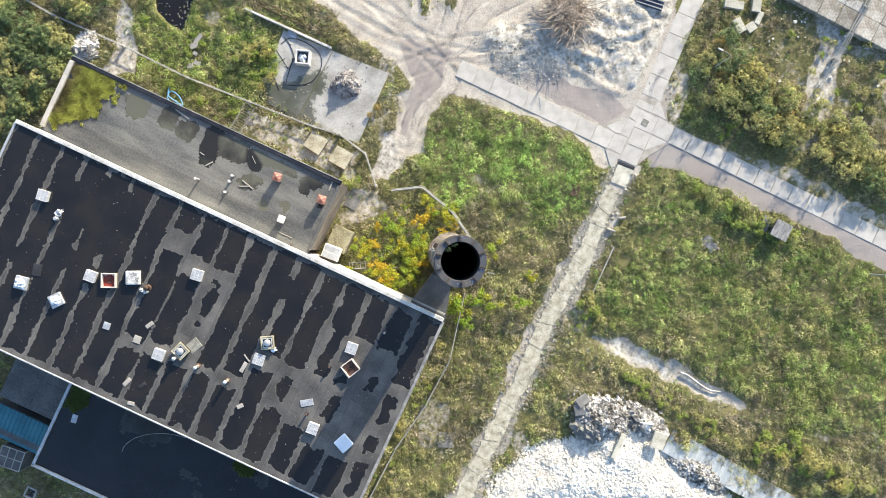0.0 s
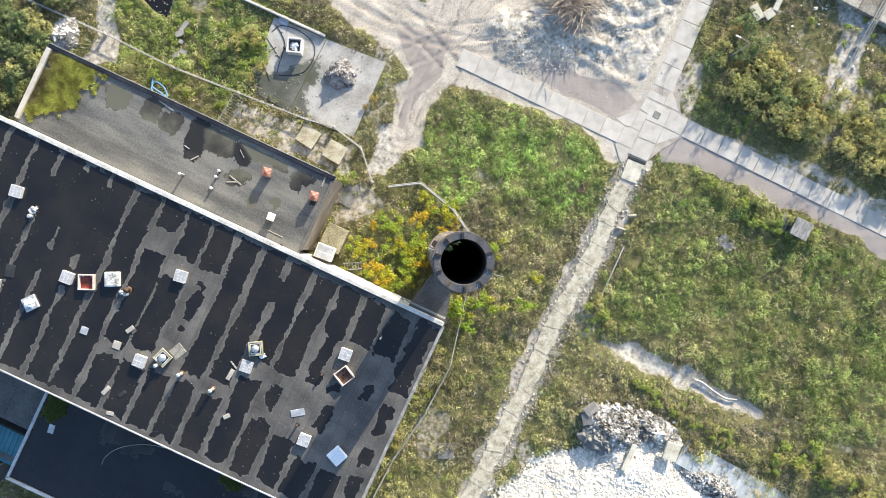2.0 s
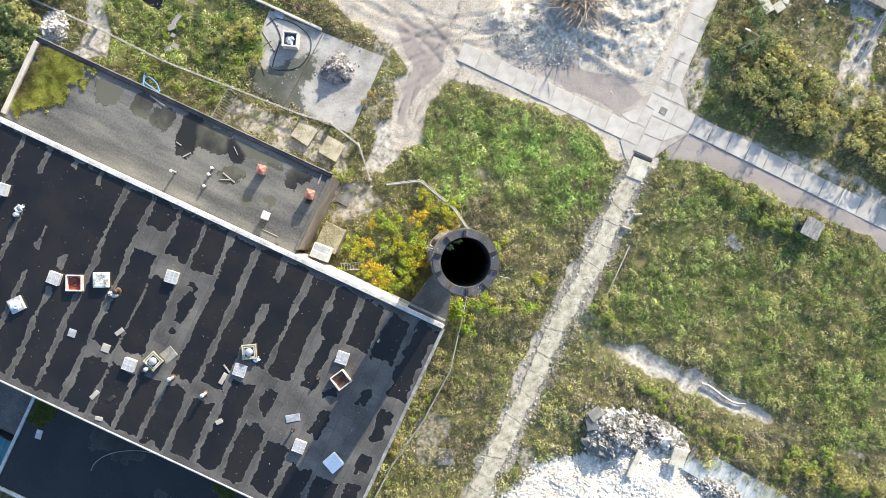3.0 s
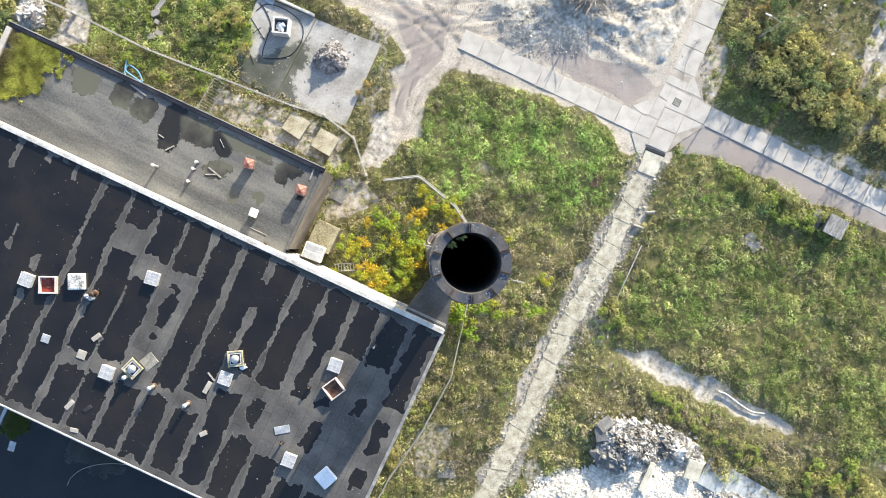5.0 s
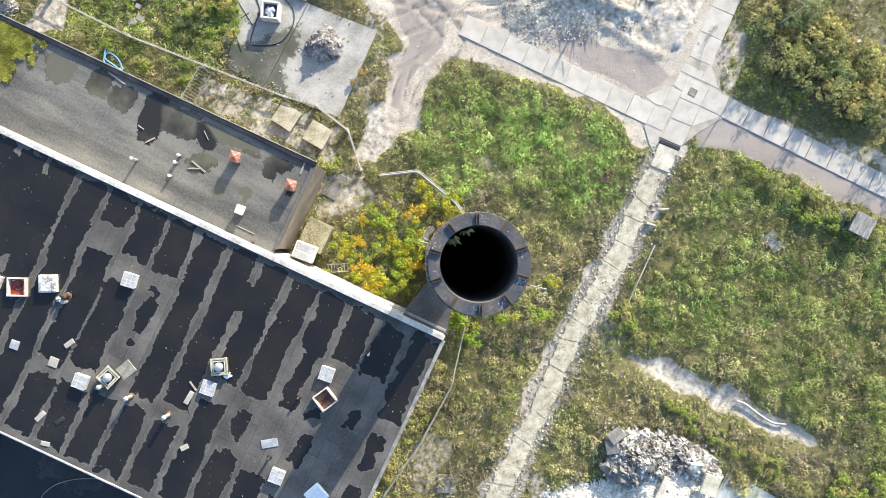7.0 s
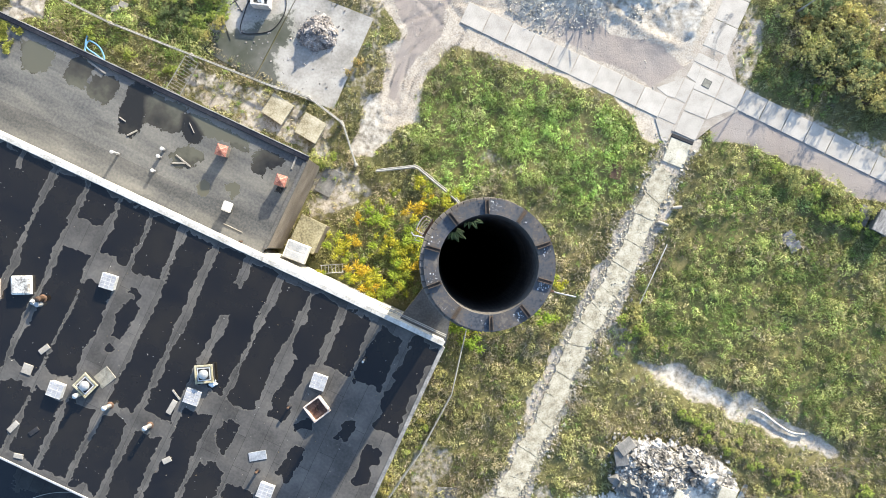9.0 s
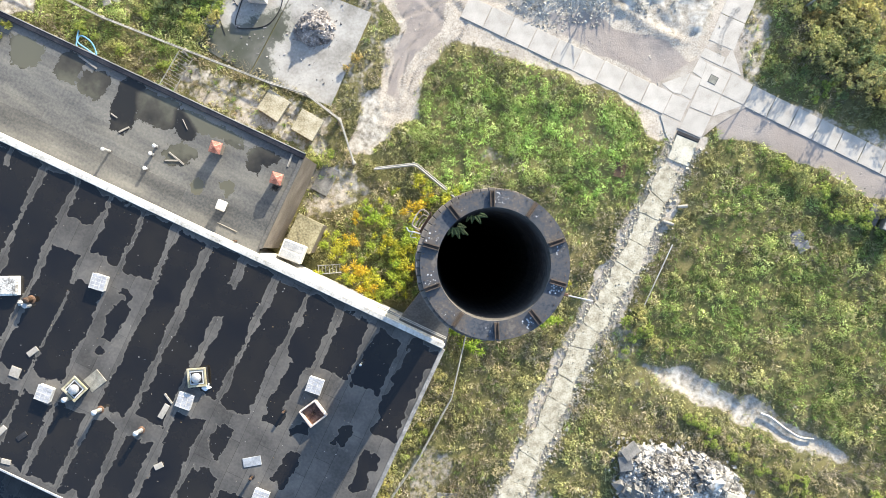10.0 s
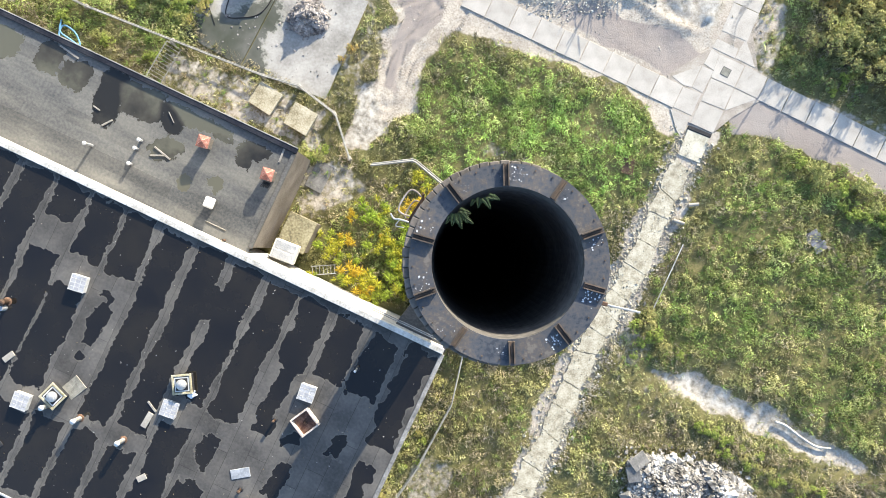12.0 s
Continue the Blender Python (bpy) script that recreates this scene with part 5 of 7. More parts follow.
rng = np.random.default_rng(11)


def palette(n, cols, weights):
    cols, w = np.array(cols), np.array(weights, float)
    c = cols[rng.choice(len(cols), n, p=w / w.sum())]
    return c * rng.uniform(0.75, 1.25, (n, 1))


def blades(X, Y, Z, tint, per=5, length=(0.2, 0.45), width=(0.03, 0.06), lean=0.8, tall=1.0):
    """Tufts of narrow blades at the places given."""
    n = len(X)
    a = rng.uniform(0, 2 * np.pi, (n, per))
    L = rng.uniform(*length, (n, per)) * np.reshape(tall, (-1, 1))
    W = rng.uniform(*width, (n, per)) / 2
    out = rng.uniform(0.15, lean, (n, per)) * L
    bx, by = X[:, None] + rng.normal(0, 0.08, (n, per)), Y[:, None] + rng.normal(0, 0.08, (n, per))
    bz = np.repeat(Z[:, None], per, 1) - 0.02
    up = np.sqrt(np.maximum(L * L - out * out, 0.0025))
    v0 = np.stack([bx - W * np.sin(a), by + W * np.cos(a), bz], -1)
    v1 = np.stack([bx + W * np.sin(a), by - W * np.cos(a), bz], -1)
    v2 = np.stack([bx + out * np.cos(a), by + out * np.sin(a), bz + up], -1)
    V = np.stack([v0, v1, v2], 2).reshape(-1, 3)
    F = np.arange(len(V)).reshape(-1, 3)
    T = np.repeat(tint, per * 3, 0)
    return V, F, T


def leaves(C, size, tint, flatness=0.5):
    """Loose leaf quads at the points C."""
    n = len(C)
    nrm = rng.normal(0, 1, (n, 3))
    nrm[:, 2] = np.abs(nrm[:, 2]) + flatness
    nrm /= np.linalg.norm(nrm, axis=1, keepdims=True)
    u = np.cross(nrm, rng.normal(0, 1, (n, 3)))
    u /= np.linalg.norm(u, axis=1, keepdims=True)
    v = np.cross(nrm, u)
    s = rng.uniform(*size, (n, 1))
    V = np.stack([C - u * s * 0.5, C + v * s * 0.28, C + u * s * 0.5, C - v * s * 0.28], 1).reshape(-1, 3)
    return V, np.arange(len(V)).reshape(-1, 4), np.repeat(tint, 4, 0)


def moss():
    n = 5200
    out = []
    poly = [(47.05, -8.27), (44.90, -8.22), (41.13, -7.66), (42.29, -5.46), (42.62, -4.31), (44.10, -2.96), (45.21, -1.78), (46.51, -0.44), (47.10, -1.56)]
    xs, ys = [q[0] for q in poly], [q[1] for q in poly]
    S, W = rng.uniform(min(xs) - 1, max(xs) + 0.2, n * 4), rng.uniform(min(ys) - 0.1, max(ys) + 1, n * 4)
    ok = (sdist(poly, S, W) + (fnoise(S, W, 1.4, 2) - 0.5) * 2.0 + (fnoise(S, W, 0.5, 4) - 0.5) * 1.6 > 0) & (S < AX1 - 0.6) & (W > AW + 0.35) & (W < -0.5)
    S, W = S[ok], W[ok]
    dry = step(fnoise(S, W, 2.5, 5), 0.5, 0.62)[:, None] * step(S, 45.0, 46.8)[:, None]
    tint = palette(len(S), [(0.36, 0.38, 0.09), (0.46, 0.46, 0.13), (0.27, 0.29, 0.07)], [3, 2, 2]) * (1 - dry) + palette(len(S), [(0.14, 0.12, 0.06), (0.20, 0.17, 0.09)], [1, 1]) * dry
    tint = tint * (0.6 + 0.8 * step(fnoise(S, W, 0.6, 6), 0.3, 0.7))[:, None]
    Z = AZ + 0.02 + 0.16 * fnoise(S, W, 0.8, 3)
    V, F, T = blades(S, W, Z, tint, 6, (0.08, 0.2), (0.07, 0.12), 1.0)
    ob = cloud("moss", V, F, T, M_GRASS, "bright yellow-green moss spreading over the annex roof", "moss")
    ob.matrix_world = HALL
    S, W = rng.uniform(10, 33, 26000), rng.uniform(21.7, 27, 26000)
    ok = (shade_tufts(S, W) > 0.2) & (S < 32.6)
    S, W = S[ok], W[ok]
    tint = palette(len(S), [(0.10, 0.15, 0.04), (0.16, 0.20, 0.06), (0.20, 0.19, 0.08)], [3, 2, 1])
    V, F, T = blades(S, W, S * 0 + SZ + 0.02, tint, 5, (0.1, 0.28), (0.05, 0.1), 0.9)
    cloud("roof_weeds", V, F, T, M_GRASS, "dark green weeds rooting along the shaded roof's edge", "weeds").matrix_world = HALL


moss()

# ---- yard things ----
o = thing("concrete_beam", pose(*(-17.61, 25.10), 0, 0, 0, -24.5), "long pale concrete beam lying by the yard pad", "beam")
part("beam", boxed(0, 0, 0, 10.8, 0.24, 0.45, bevel=0.03), M_WHITE, o)
for k in (0.0, 0.42):
    rail = tagged(part("rusty_rail", tube(bmesh.new(), [(-22.6 + 0.4 * k, 28.55 + k, 0.22), (-12.4 + 0.4 * k, 23.85 + k, 0.18)], 0.055, 6), M_RUST), "long dark rusty rail lying beside the concrete beam", "rail", "rails beside the beam")
o = thing("pit_box", pose(*(-15.83, 21.63), 0.06, 0, 0, -6), "square pale concrete box with crumpled foil inside", "box")
for i, j, sx, sy in ((0.72, 0, 0.16, 1.6), (-0.72, 0, 0.16, 1.6), (0, 0.72, 1.28, 0.16), (0, -0.72, 1.28, 0.16)):
    part("side", boxed(i, j, 0, sx, sy, 1.1, bevel=0.02), M_BARS, o)
bm = crumple(bmesh.new(), 0.75, 0.5, 6.0)
bm.transform(Matrix.Translation((0, 0, 0.62)))
part("foil", bm, M_FOIL, o, "crumpled white and blue foil")
part("filling", boxed(0, 0, 0, 1.28, 1.28, 0.68), M_DARKC, o)
o = tagged(part("grey_panel", boxed(0, 0, 0, 1.1, 0.6, 0.08, bevel=0.01), M_PANE), "blue-grey panel lying on the stained pad", "panel")
o.matrix_world = pose(*(-17.23, 24.45), 0.065, 0, 0, -24)
o = tagged(part("black_hose", tube(bmesh.new(), smooth_line([(*p, 0.1) for p in ((-18.45, 23.42), (-17.35, 24.06), (-15.42, 23.42), (-14.00, 22.13), (-13.94, 20.58), (-14.97, 19.10), (-16.39, 18.71), (-17.81, 18.90), (-17.42, 20.71), (-17.03, 22.00), (-17.55, 23.42), (-18.13, 24.19))], 8), 0.04, 8), M_BLACK), "loose coil of black hose on the pad", "hose")
for pts in (((-18.97, 22.65), (-17.68, 20.58)), ((-19.35, 19.94), (-18.71, 18.13)), ((-18.77, 21.23), (-18.00, 21.74))):
    o = tagged(part("rubber_strip", tube(bmesh.new(), [(*p, 0.08) for p in pts], 0.035, 6), M_BLACK), "straight black rubber strip on the pad", "strip", "rubber strips on the pad")
o = tagged(part("blue_hose", tube(bmesh.new(), smooth_line([(*p, 0.35) for p in ((-31.10, 18.45), (-31.23, 17.48), (-30.45, 16.84), (-29.61, 16.32), (-30.00, 17.35), (-30.90, 17.94), (-31.29, 17.35), (-31.10, 16.84), (-30.19, 16.45))], 8), 0.07, 8), M_BLUE), "looped pale blue hose in the grass", "hose")
M_COVER = surf("mossy_cream_concrete", [(0.20, 0.175, 0.11), (0.36, 0.33, 0.24), (0.47, 0.44, 0.35)], 1.1, 9, 0.95, 0.5, vary=0.1)
for p, rz in (((-14.47, 12.04), -33), ((-11.60, 10.38), -30)):
    o = thing("slab_cover", pose(*p, 0, 0, 0, rz), "square weathered cover on a low concrete kerb", "cover", "square covers by the annex")
    part("kerb", boxed(0, 0, -0.2, 2.0, 1.9, 0.6, bevel=0.03), M_OLD, o)
    lid = part("lid", boxed(0, 0, 0.4, 2.1, 2.0, 0.08, bevel=0.025, ry=random.uniform(-1, 1)), M_COVER, o)
    for k in (-1, 1):
        part("lifting_bar", boxed(k * 0.55, 0, 0.475, 0.07, 1.7, 0.02, bevel=0.006), M_COVER, lid)


def pipeline(name, pts, r, z, label, cat, every=6.0):
    o = thing(name, pose(0, 0, 0), label, cat)
    line = [Vector((*p, z)) for p in pts]
    part("pipe", tube(bmesh.new(), [(v.x, v.y - r * 0.8, v.z) for v in line], r, 8), M_PIPE, o)
    part("pipe", tube(bmesh.new(), [(v.x + r * 0.9, v.y + r * 0.8, v.z) for v in line], r * 0.6, 8), M_PIPE, o)
    total, last = 0.0, -9.0
    for a, b in zip(line, line[1:]):
        total += (b - a).length
        if total - last > every * 0.5:
            last = total
            bm = bmesh.new()
            block(bm, b.x, b.y, -0.2, 0.3, 0.3, z - r + 0.18, rz=25, bevel=0.02)
            part("support", bm, M_CONCRETE, o)
    return o


pipeline("pipeline", ((-48.85, 29.15), (-44.37, 26.60), (-36.38, 23.08), (-29.03, 19.44), (-21.99, 16.69), (-14.64, 13.84), (-11.75, 13.02), (-8.90, 10.86), (-8.70, 10.55), (-7.62, 7.17)), 0.058, 0.7, "pair of pale pipes on low concrete supports", "pipeline")
pipeline("bent_pipe", ((-5.87, 6.64), (-2.55, 7.02), (-2.23, 6.90), (1.02, 4.21), (2.20, 2.50), (3.32, 0.83)), 0.09, 0.8, "pale bent pipe leading from the grass to the chimney", "pipeline", 4.0)


def fence(pts, h, label, rail=0.015):
    o = thing("wire_fence", pose(0, 0, 0), label, "fence")
    for (x0, y0), (x1, y1) in zip(pts, pts[1:]):
        ln = math.hypot(x1 - x0, y1 - y0)
        n = max(1, round(ln / 2.6))
        for k in range(n + 1):
            part("post", boxed(x0 + (x1 - x0) * k / n, y0 + (y1 - y0) * k / n, -0.2, 0.07, 0.07, h + 0.2 + random.uniform(0, 0.1), rz=25, bevel=0.01), M_PIPE, o)
        for z in (0.15, h * 0.5, h):
            part("wire", tube(bmesh.new(), [(x0, y0, z), (x1, y1, z)], rail if z == h else 0.015, 6), M_PIPE, o)
        bm = bmesh.new()
        m = int(ln / 0.3)
        for k in range(m):
            u, v = k / m, min(1, (k + 1.2) / m)
            for a, b in ((0.1, h), (h, 0.1)):
                tube(bm, [(x0 + (x1 - x0) * u, y0 + (y1 - y0) * u, a), (x0 + (x1 - x0) * v, y0 + (y1 - y0) * v, b)], 0.008, 3)
        tagged(part("mesh", bm, M_PIPE, o), kind="stuff")


fence([(2.42, -5.03), (1.21, -10.44), (0.70, -12.67), (-2.04, -17.77), (-5.35, -22.55), (-8.53, -28.60)], 1.2, "wire fence with a pale tubular top rail along the hall", 0.055)
pole = tagged(part("fallen_pole", tube(bmesh.new(), [(19.35, 0.30, 0.75), (18.2, -2.30, 0.62), (17.05, -4.90, 0.45)], 0.045, 8), M_WHITE), "thin white pole lying across weeds beside the path", "pole")
gate = thing("gate", pose(-22.40, 14.55, 0, 0, 0, 59.8), "leaning gate of pale metal bars between pipeline and annex", "gate")
for j in (0, 1):
    part("rail", tube(bmesh.new(), [(-1.75, 0.95 * j, 0.06 + 0.8 * j), (1.75, 0.95 * j, 0.06 + 0.8 * j)], 0.04, 6), M_PIPE, gate)
for k in range(13):
    x = -1.75 + 3.5 * k / 12
    part("bar", tube(bmesh.new(), [(x, 0, 0.06), (x, 0.95, 0.86)], 0.035 if k in (0, 12) else 0.02, 5), M_PIPE, gate)
for x in (-1.85, 1.85):
    part("post", boxed(x, 0.5, -0.2, 0.1, 0.1, 1.4, bevel=0.01), M_PIPE, gate)
fence([(42.29, 16.30), (45.60, 13.76), (51.97, 9.62)], 1.2, "thin wire fence in the overgrown lot")

for p, l, rz in (((19.16, 2.13), 0.95, -18), ((20.39, 3.55), 0.8, 5)):
    o = tagged(part("pipe_stub", tube(bmesh.new(), [(-l / 2, 0, 0.18), (l / 2, 0, 0.22)], 0.14, 12), M_CONCRETE), "short pale concrete pipe lying beside the path", "pipe", "pipe stubs by the path")
    o.matrix_world = pose(*p, 0, 0, 0, rz)
M_GREYC = surf("grey_slab", [(0.11, 0.11, 0.108), (0.17, 0.168, 0.16), (0.24, 0.235, 0.225)], 1.0, 8, 0.9, 0.3)
o = thing("junction_hut", pose(*(38.01, 2.09), 0, 0, 0, -27), "small grey concrete hut with a flat slab roof", "hut")
part("wall", boxed(0, 0, -0.2, 1.6, 1.6, 1.4), M_DARKC, o)
part("roof_slab", boxed(0, 0, 1.2, 1.95, 1.95, 0.14, bevel=0.02), surf("streaked_hut_slab", [(0.09, 0.09, 0.088), (0.22, 0.215, 0.205), (0.36, 0.355, 0.34)], 1.3, 7, 0.9, 0.3, stretch=(3, 0.8, 1)), o)
part("opening", boxed(0, -0.8, 0.2, 1.0, 0.04, 0.8), M_BLACK, o)
part("apron", boxed(-1.5, 0.1, -0.1, 1.0, 1.7, 0.35, bevel=0.02), M_GREYC, o)
o = thing("sheet_scrap", pose(*(30.39, 0.58), 0.1, 4, 3, -58), "folded grey sheet lying in the grass", "scrap")
M_SCRAP = surf("lilac_grey_sheet", [(0.12, 0.115, 0.125), (0.20, 0.195, 0.205), (0.32, 0.31, 0.32)], 1.5, 6, 0.8, 0.3)
for k in range(5):
    part("sheet", boxed(-0.75 + 0.38 * k, random.uniform(-0.1, 0.1), 0.03 * (k % 2), 0.36, 1.1 + random.uniform(-0.2, 0.2), 0.05, bevel=0.01, rx=random.uniform(-5, 5), ry=random.uniform(-8, 8)), M_SCRAP, o)
o = tagged(part("drain_cover", boxed(0, 0, 0, 1.7, 1.7, 0.08, bevel=0.02), M_GREYC), "square grey concrete cover in the grass", "cover")
o.matrix_world = pose(*(0.32, -21.81), 0.03, 0, 0, -3)
o = tagged(part("grass_hatch", boxed(0, 0, 0, 1.0, 1.3, 0.08, bevel=0.02), M_RUST), "brown rusty hatch sunk in the grass", "hatch")
o.matrix_world = pose(*(15.03, 6.65), 0.1, 0, 0, -10)
o = tagged(part("sunk_slab", boxed(0, 0, 0, 1.5, 2.4, 0.06, bevel=0.02), M_GREYC), "pale sunken slab beside the annex", "slab")
o.matrix_world = pose(*(-10.13, 5.74), 0.0, 0, 0, -28)


def street_lamp(p, rz, h, label):
    o = thing("street_lamp", pose(*p, 0, 0, 0, rz), label, "street lamp", "street lamps")
    part("pole", lathe(bmesh.new(), [(0.11, -0.2), (0.10, 1.2), (0.07, 1.3), (0.05, h)], 10), M_PIPE, o)
    part("arm", tube(bmesh.new(), smooth_line([(0, 0, h - 0.05), (0.3, 0, h + 0.15), (1.2, 0, h + 0.3)], 4), 0.035, 6), M_PIPE, o)
    part("lamp_head", boxed(1.4, 0, h + 0.24, 0.6, 0.17, 0.11, bevel=0.04), M_WPAINT, o)


street_lamp((30.84, 20.65), 155, 5.0, "grey street lamp with a white head among bushes")
street_lamp((48.77, -2.90), 180, 5.0, "grey street lamp at the edge of the field")
for p, sx, sy, rz in (((33.10, 27.81), 2.2, 0.95, -10), ((35.68, 27.94), 1.0, 2.0, -8), ((33.68, 25.42), 1.0, 1.7, 28), ((35.03, 25.23), 1.1, 1.0, 35), ((35.94, 26.26), 0.6, 1.5, -25)):
    o = tagged(part("concrete_block", boxed(0, 0, -0.1, sx, sy, 0.42 + 0.03 * sx + 0.05 * sy, bevel=0.03), M_OLD), "pale concrete block lying among weeds", "block", "dumped concrete blocks")
    o.matrix_world = pose(*p, 0, 0, 0, rz)
o = thing("pipe_bridge", pose(0, 0, 0), "long pale pipes on stands crossing the yard edge", "pipeline")
for dx, r, z in ((0.0, 0.05, 0.9), (0.35, 0.04, 1.0), (0.7, 0.045, 0.9)):
    (x0, y0), (x1, y1) = (41.52, 16.24), (48.47, 29.36)
    part("pipe", tube(bmesh.new(), [(x0 + dx * 0.5, y0, z * 0.5), (x1 + dx, y1, z + 0.3)], r, 8), M_PIPE, o)
for t in (0.15, 0.4, 0.62, 0.85):
    (x0, y0), (x1, y1) = (41.52, 16.24), (48.47, 29.36)
    part("stand", boxed(x0 + (x1 - x0) * t + 0.3, y0 + (y1 - y0) * t, -0.2, 0.7, 0.16, 0.6 + 0.7 * t, rz=-28, bevel=0.02), M_CONCRETE, o)
o = thing("machine_frame", pose(*(23.48, 28.06), 0, 0, 0, -18), "dark blue-grey machine frame with white bars", "machine")
part("bed", boxed(0, 0, 0, 3.2, 1.2, 0.5, bevel=0.04), surf("dark_blue_steel", [(0.02, 0.03, 0.06), (0.05, 0.06, 0.09), (0.10, 0.11, 0.13)], 1.5, 9, 0.6, 0.2), o)
for j in (-0.45, 0.0, 0.45):
    part("bar", boxed(0, j, 0.5, 3.1, 0.1, 0.12, bevel=0.01), M_PIPE, o)

# sheds behind the hall
o = thing("flat_shed", HALL @ pose(36.8, 26.5, 0), "low flat-roofed shed with a slab roof in the shade", "building")
part("wall", boxed(0, -1.4, -0.3, 7.0, 6.8, 3.5), M_DARKC, o)
for i in range(2):
    for j in range(2):
        part("roof_sheet", boxed((i - 0.5) * 3.5, -1.4 + (j - 0.5) * 3.45, 3.2 + 0.01 * i, 3.49, 3.44, 0.14, bevel=0.01), M_DARKC, o, "dark weathered felt sheet")
o = thing("teal_shed", HALL @ pose(37.3, 31.2, 0), "shed with a teal sheet-metal roof beside the dark annex", "building")
part("wall", boxed(0, 0, -0.3, 6.6, 3.2, 2.7), M_DARKC, o)
part("roof_sheet", boxed(0, 0.2, 2.4, 7.2, 3.6, 0.08, bevel=0.01, rx=-6), M_TEAL, o, "teal sheet-metal roof")
for k in range(15):
    part("rib", boxed(-3.5 + 0.5 * k, 0.2, 2.47, 0.05, 3.5, 0.05, rx=-6), M_TEAL, o)
o = thing("glazed_frame", HALL @ pose(*(36.63, 34.76), 0, 0, 0, 6), "pale-framed greenhouse box with dull grey panes", "greenhouse")
part("body", boxed(0, 0, -0.1, 2.6, 2.2, 2.5), M_DARKC, o)
for i in (-1.3, -0.43, 0.43, 1.3):
    part("glazing_bar", boxed(i, 0, 2.4, 0.09, 2.3, 0.08), M_PIPE, o)
for j in (-1.1, 0, 1.1):
    part("glazing_bar", boxed(0, j, 2.402, 2.7, 0.09, 0.08), M_PIPE, o)
for i in (-1.3, 1.3):
    for j in (-1.1, 1.1):
        part("corner_post", boxed(i, j, -0.1, 0.1, 0.1, 2.5), M_PIPE, o)
o = thing("ground_hatch", pose(*(-46.90, -27.74), 0, 0, 0, -26), "grey concrete hatch frame with a dark opening", "hatch")
for i, j, sx, sy in ((0.55, 0, 0.2, 1.3), (-0.55, 0, 0.2, 1.3), (0, 0.55, 0.9, 0.2), (0, -0.55, 0.9, 0.2)):
    part("side", boxed(i, j, -0.1, sx, sy, 0.5, bevel=0.02), M_CONCRETE, o)
part("opening", boxed(0, 0, -0.1, 0.9, 0.9, 0.3), M_BLACK, o)
o = tagged(part("roof_hose", tube(bmesh.new(), smooth_line([(*q, SZ + 0.06) for q in ((24.99, 27.68), (24.97, 26.87), (24.32, 25.70), (22.96, 24.60), (21.21, 23.79), (19.39, 23.40))], 6), 0.03, 6), M_PIPE), "thin pale hose curving over the dark wet roof", "hose")
o.matrix_world = HALL
o = tagged(part("roof_slab_piece", boxed(0, 0, 0, 0.6, 0.9, 0.07, bevel=0.01), M_ZINC), "loose pale slab on the dark wet roof", "slab")
o.matrix_world = HALL @ pose(*(31.09, 26.60), SZ + 0.01, 0, 0, 8)

# concrete ramp by the rubble
ramp = tagged(new("ramp"), "sloping blue-grey concrete ramp beside the rubble", "ramp", kind="structure")
(x0, y0), (x1, y1) = (25.94, -22.00), (43.61, -31.87)
for k in range(6):
    bm = bmesh.new()
    block(bm, 0, 0, -0.3, 3.4, 2.9, 0.5, bevel=0.03)
    q = part("slab", bm, surf("streaked_concrete", [(0.22, 0.25, 0.27), (0.33, 0.36, 0.375), (0.45, 0.47, 0.47)], 0.6, 5, 0.8, 0.2, stretch=(3, 0.5, 1)) if k == 0 else bpy.data.materials["streaked_concrete"], ramp)
    q.matrix_basis = pose(x0 + (x1 - x0) * (k + 0.4) / 6, y0 + (y1 - y0) * (k + 0.4) / 6, random.uniform(-0.03, 0.03), -5, 0, -30)

o = tagged(part("trench_pipe", tube(bmesh.new(), smooth_line([(*p, -0.05) for p in ((27.16, -14.13), (28.00, -14.45), (29.10, -15.29), (30.45, -16.13), (31.68, -16.32))], 6), 0.1, 8), M_WHITE), "white pipe lying exposed in the trench", "pipe")

# pond water
bm = bmesh.new()
vs = [bm.verts.new((*p, -0.32)) for p in [(-33.68, 30.77), (-27.87, 30.77), (-28.32, 26.90), (-29.61, 24.45), (-31.74, 25.23), (-33.29, 26.90)]]
bm.faces.new(vs)
m = bpy.data.materials.new("pond_water")
m.use_nodes = True
m.node_tree.nodes["Principled BSDF"].inputs["Base Color"].default_value = (0.010, 0.008, 0.006, 1)
m.node_tree.nodes["Principled BSDF"].inputs["Roughness"].default_value = 0.06
tagged(part("water", bm, m), "small pond of still black water", "water", kind="structure")

lit = np.random.default_rng(9)
X, Y = lit.uniform(-33.2, -28.2, 90), lit.uniform(25.0, 30.6, 90)
ok = sdist(POND, X, Y) > 0.2
X, Y = X[ok], Y[ok]
V, F, T = leaves(np.stack([X, Y, X * 0 - 0.3], -1), (0.10, 0.28), np.array([(0.30, 0.28, 0.22), (0.20, 0.18, 0.10), (0.46, 0.45, 0.42)])[lit.integers(0, 3, len(X))], 8.0)
cloud("pond_litter", V, F, T, M_LEAF, "pale leaves and scraps floating on the pond", "litter")

# ---- rubble ----
CUBE = np.array([(i, j, k) for k in (-1, 1) for i, j in ((-1, -1), (1, -1), (1, 1), (-1, 1))], float)
QUADS = np.array(((3, 2, 1, 0), (4, 5, 6, 7), (0, 1, 5, 4), (1, 2, 6, 5), (2, 3, 7, 6), (3, 0, 4, 7)))


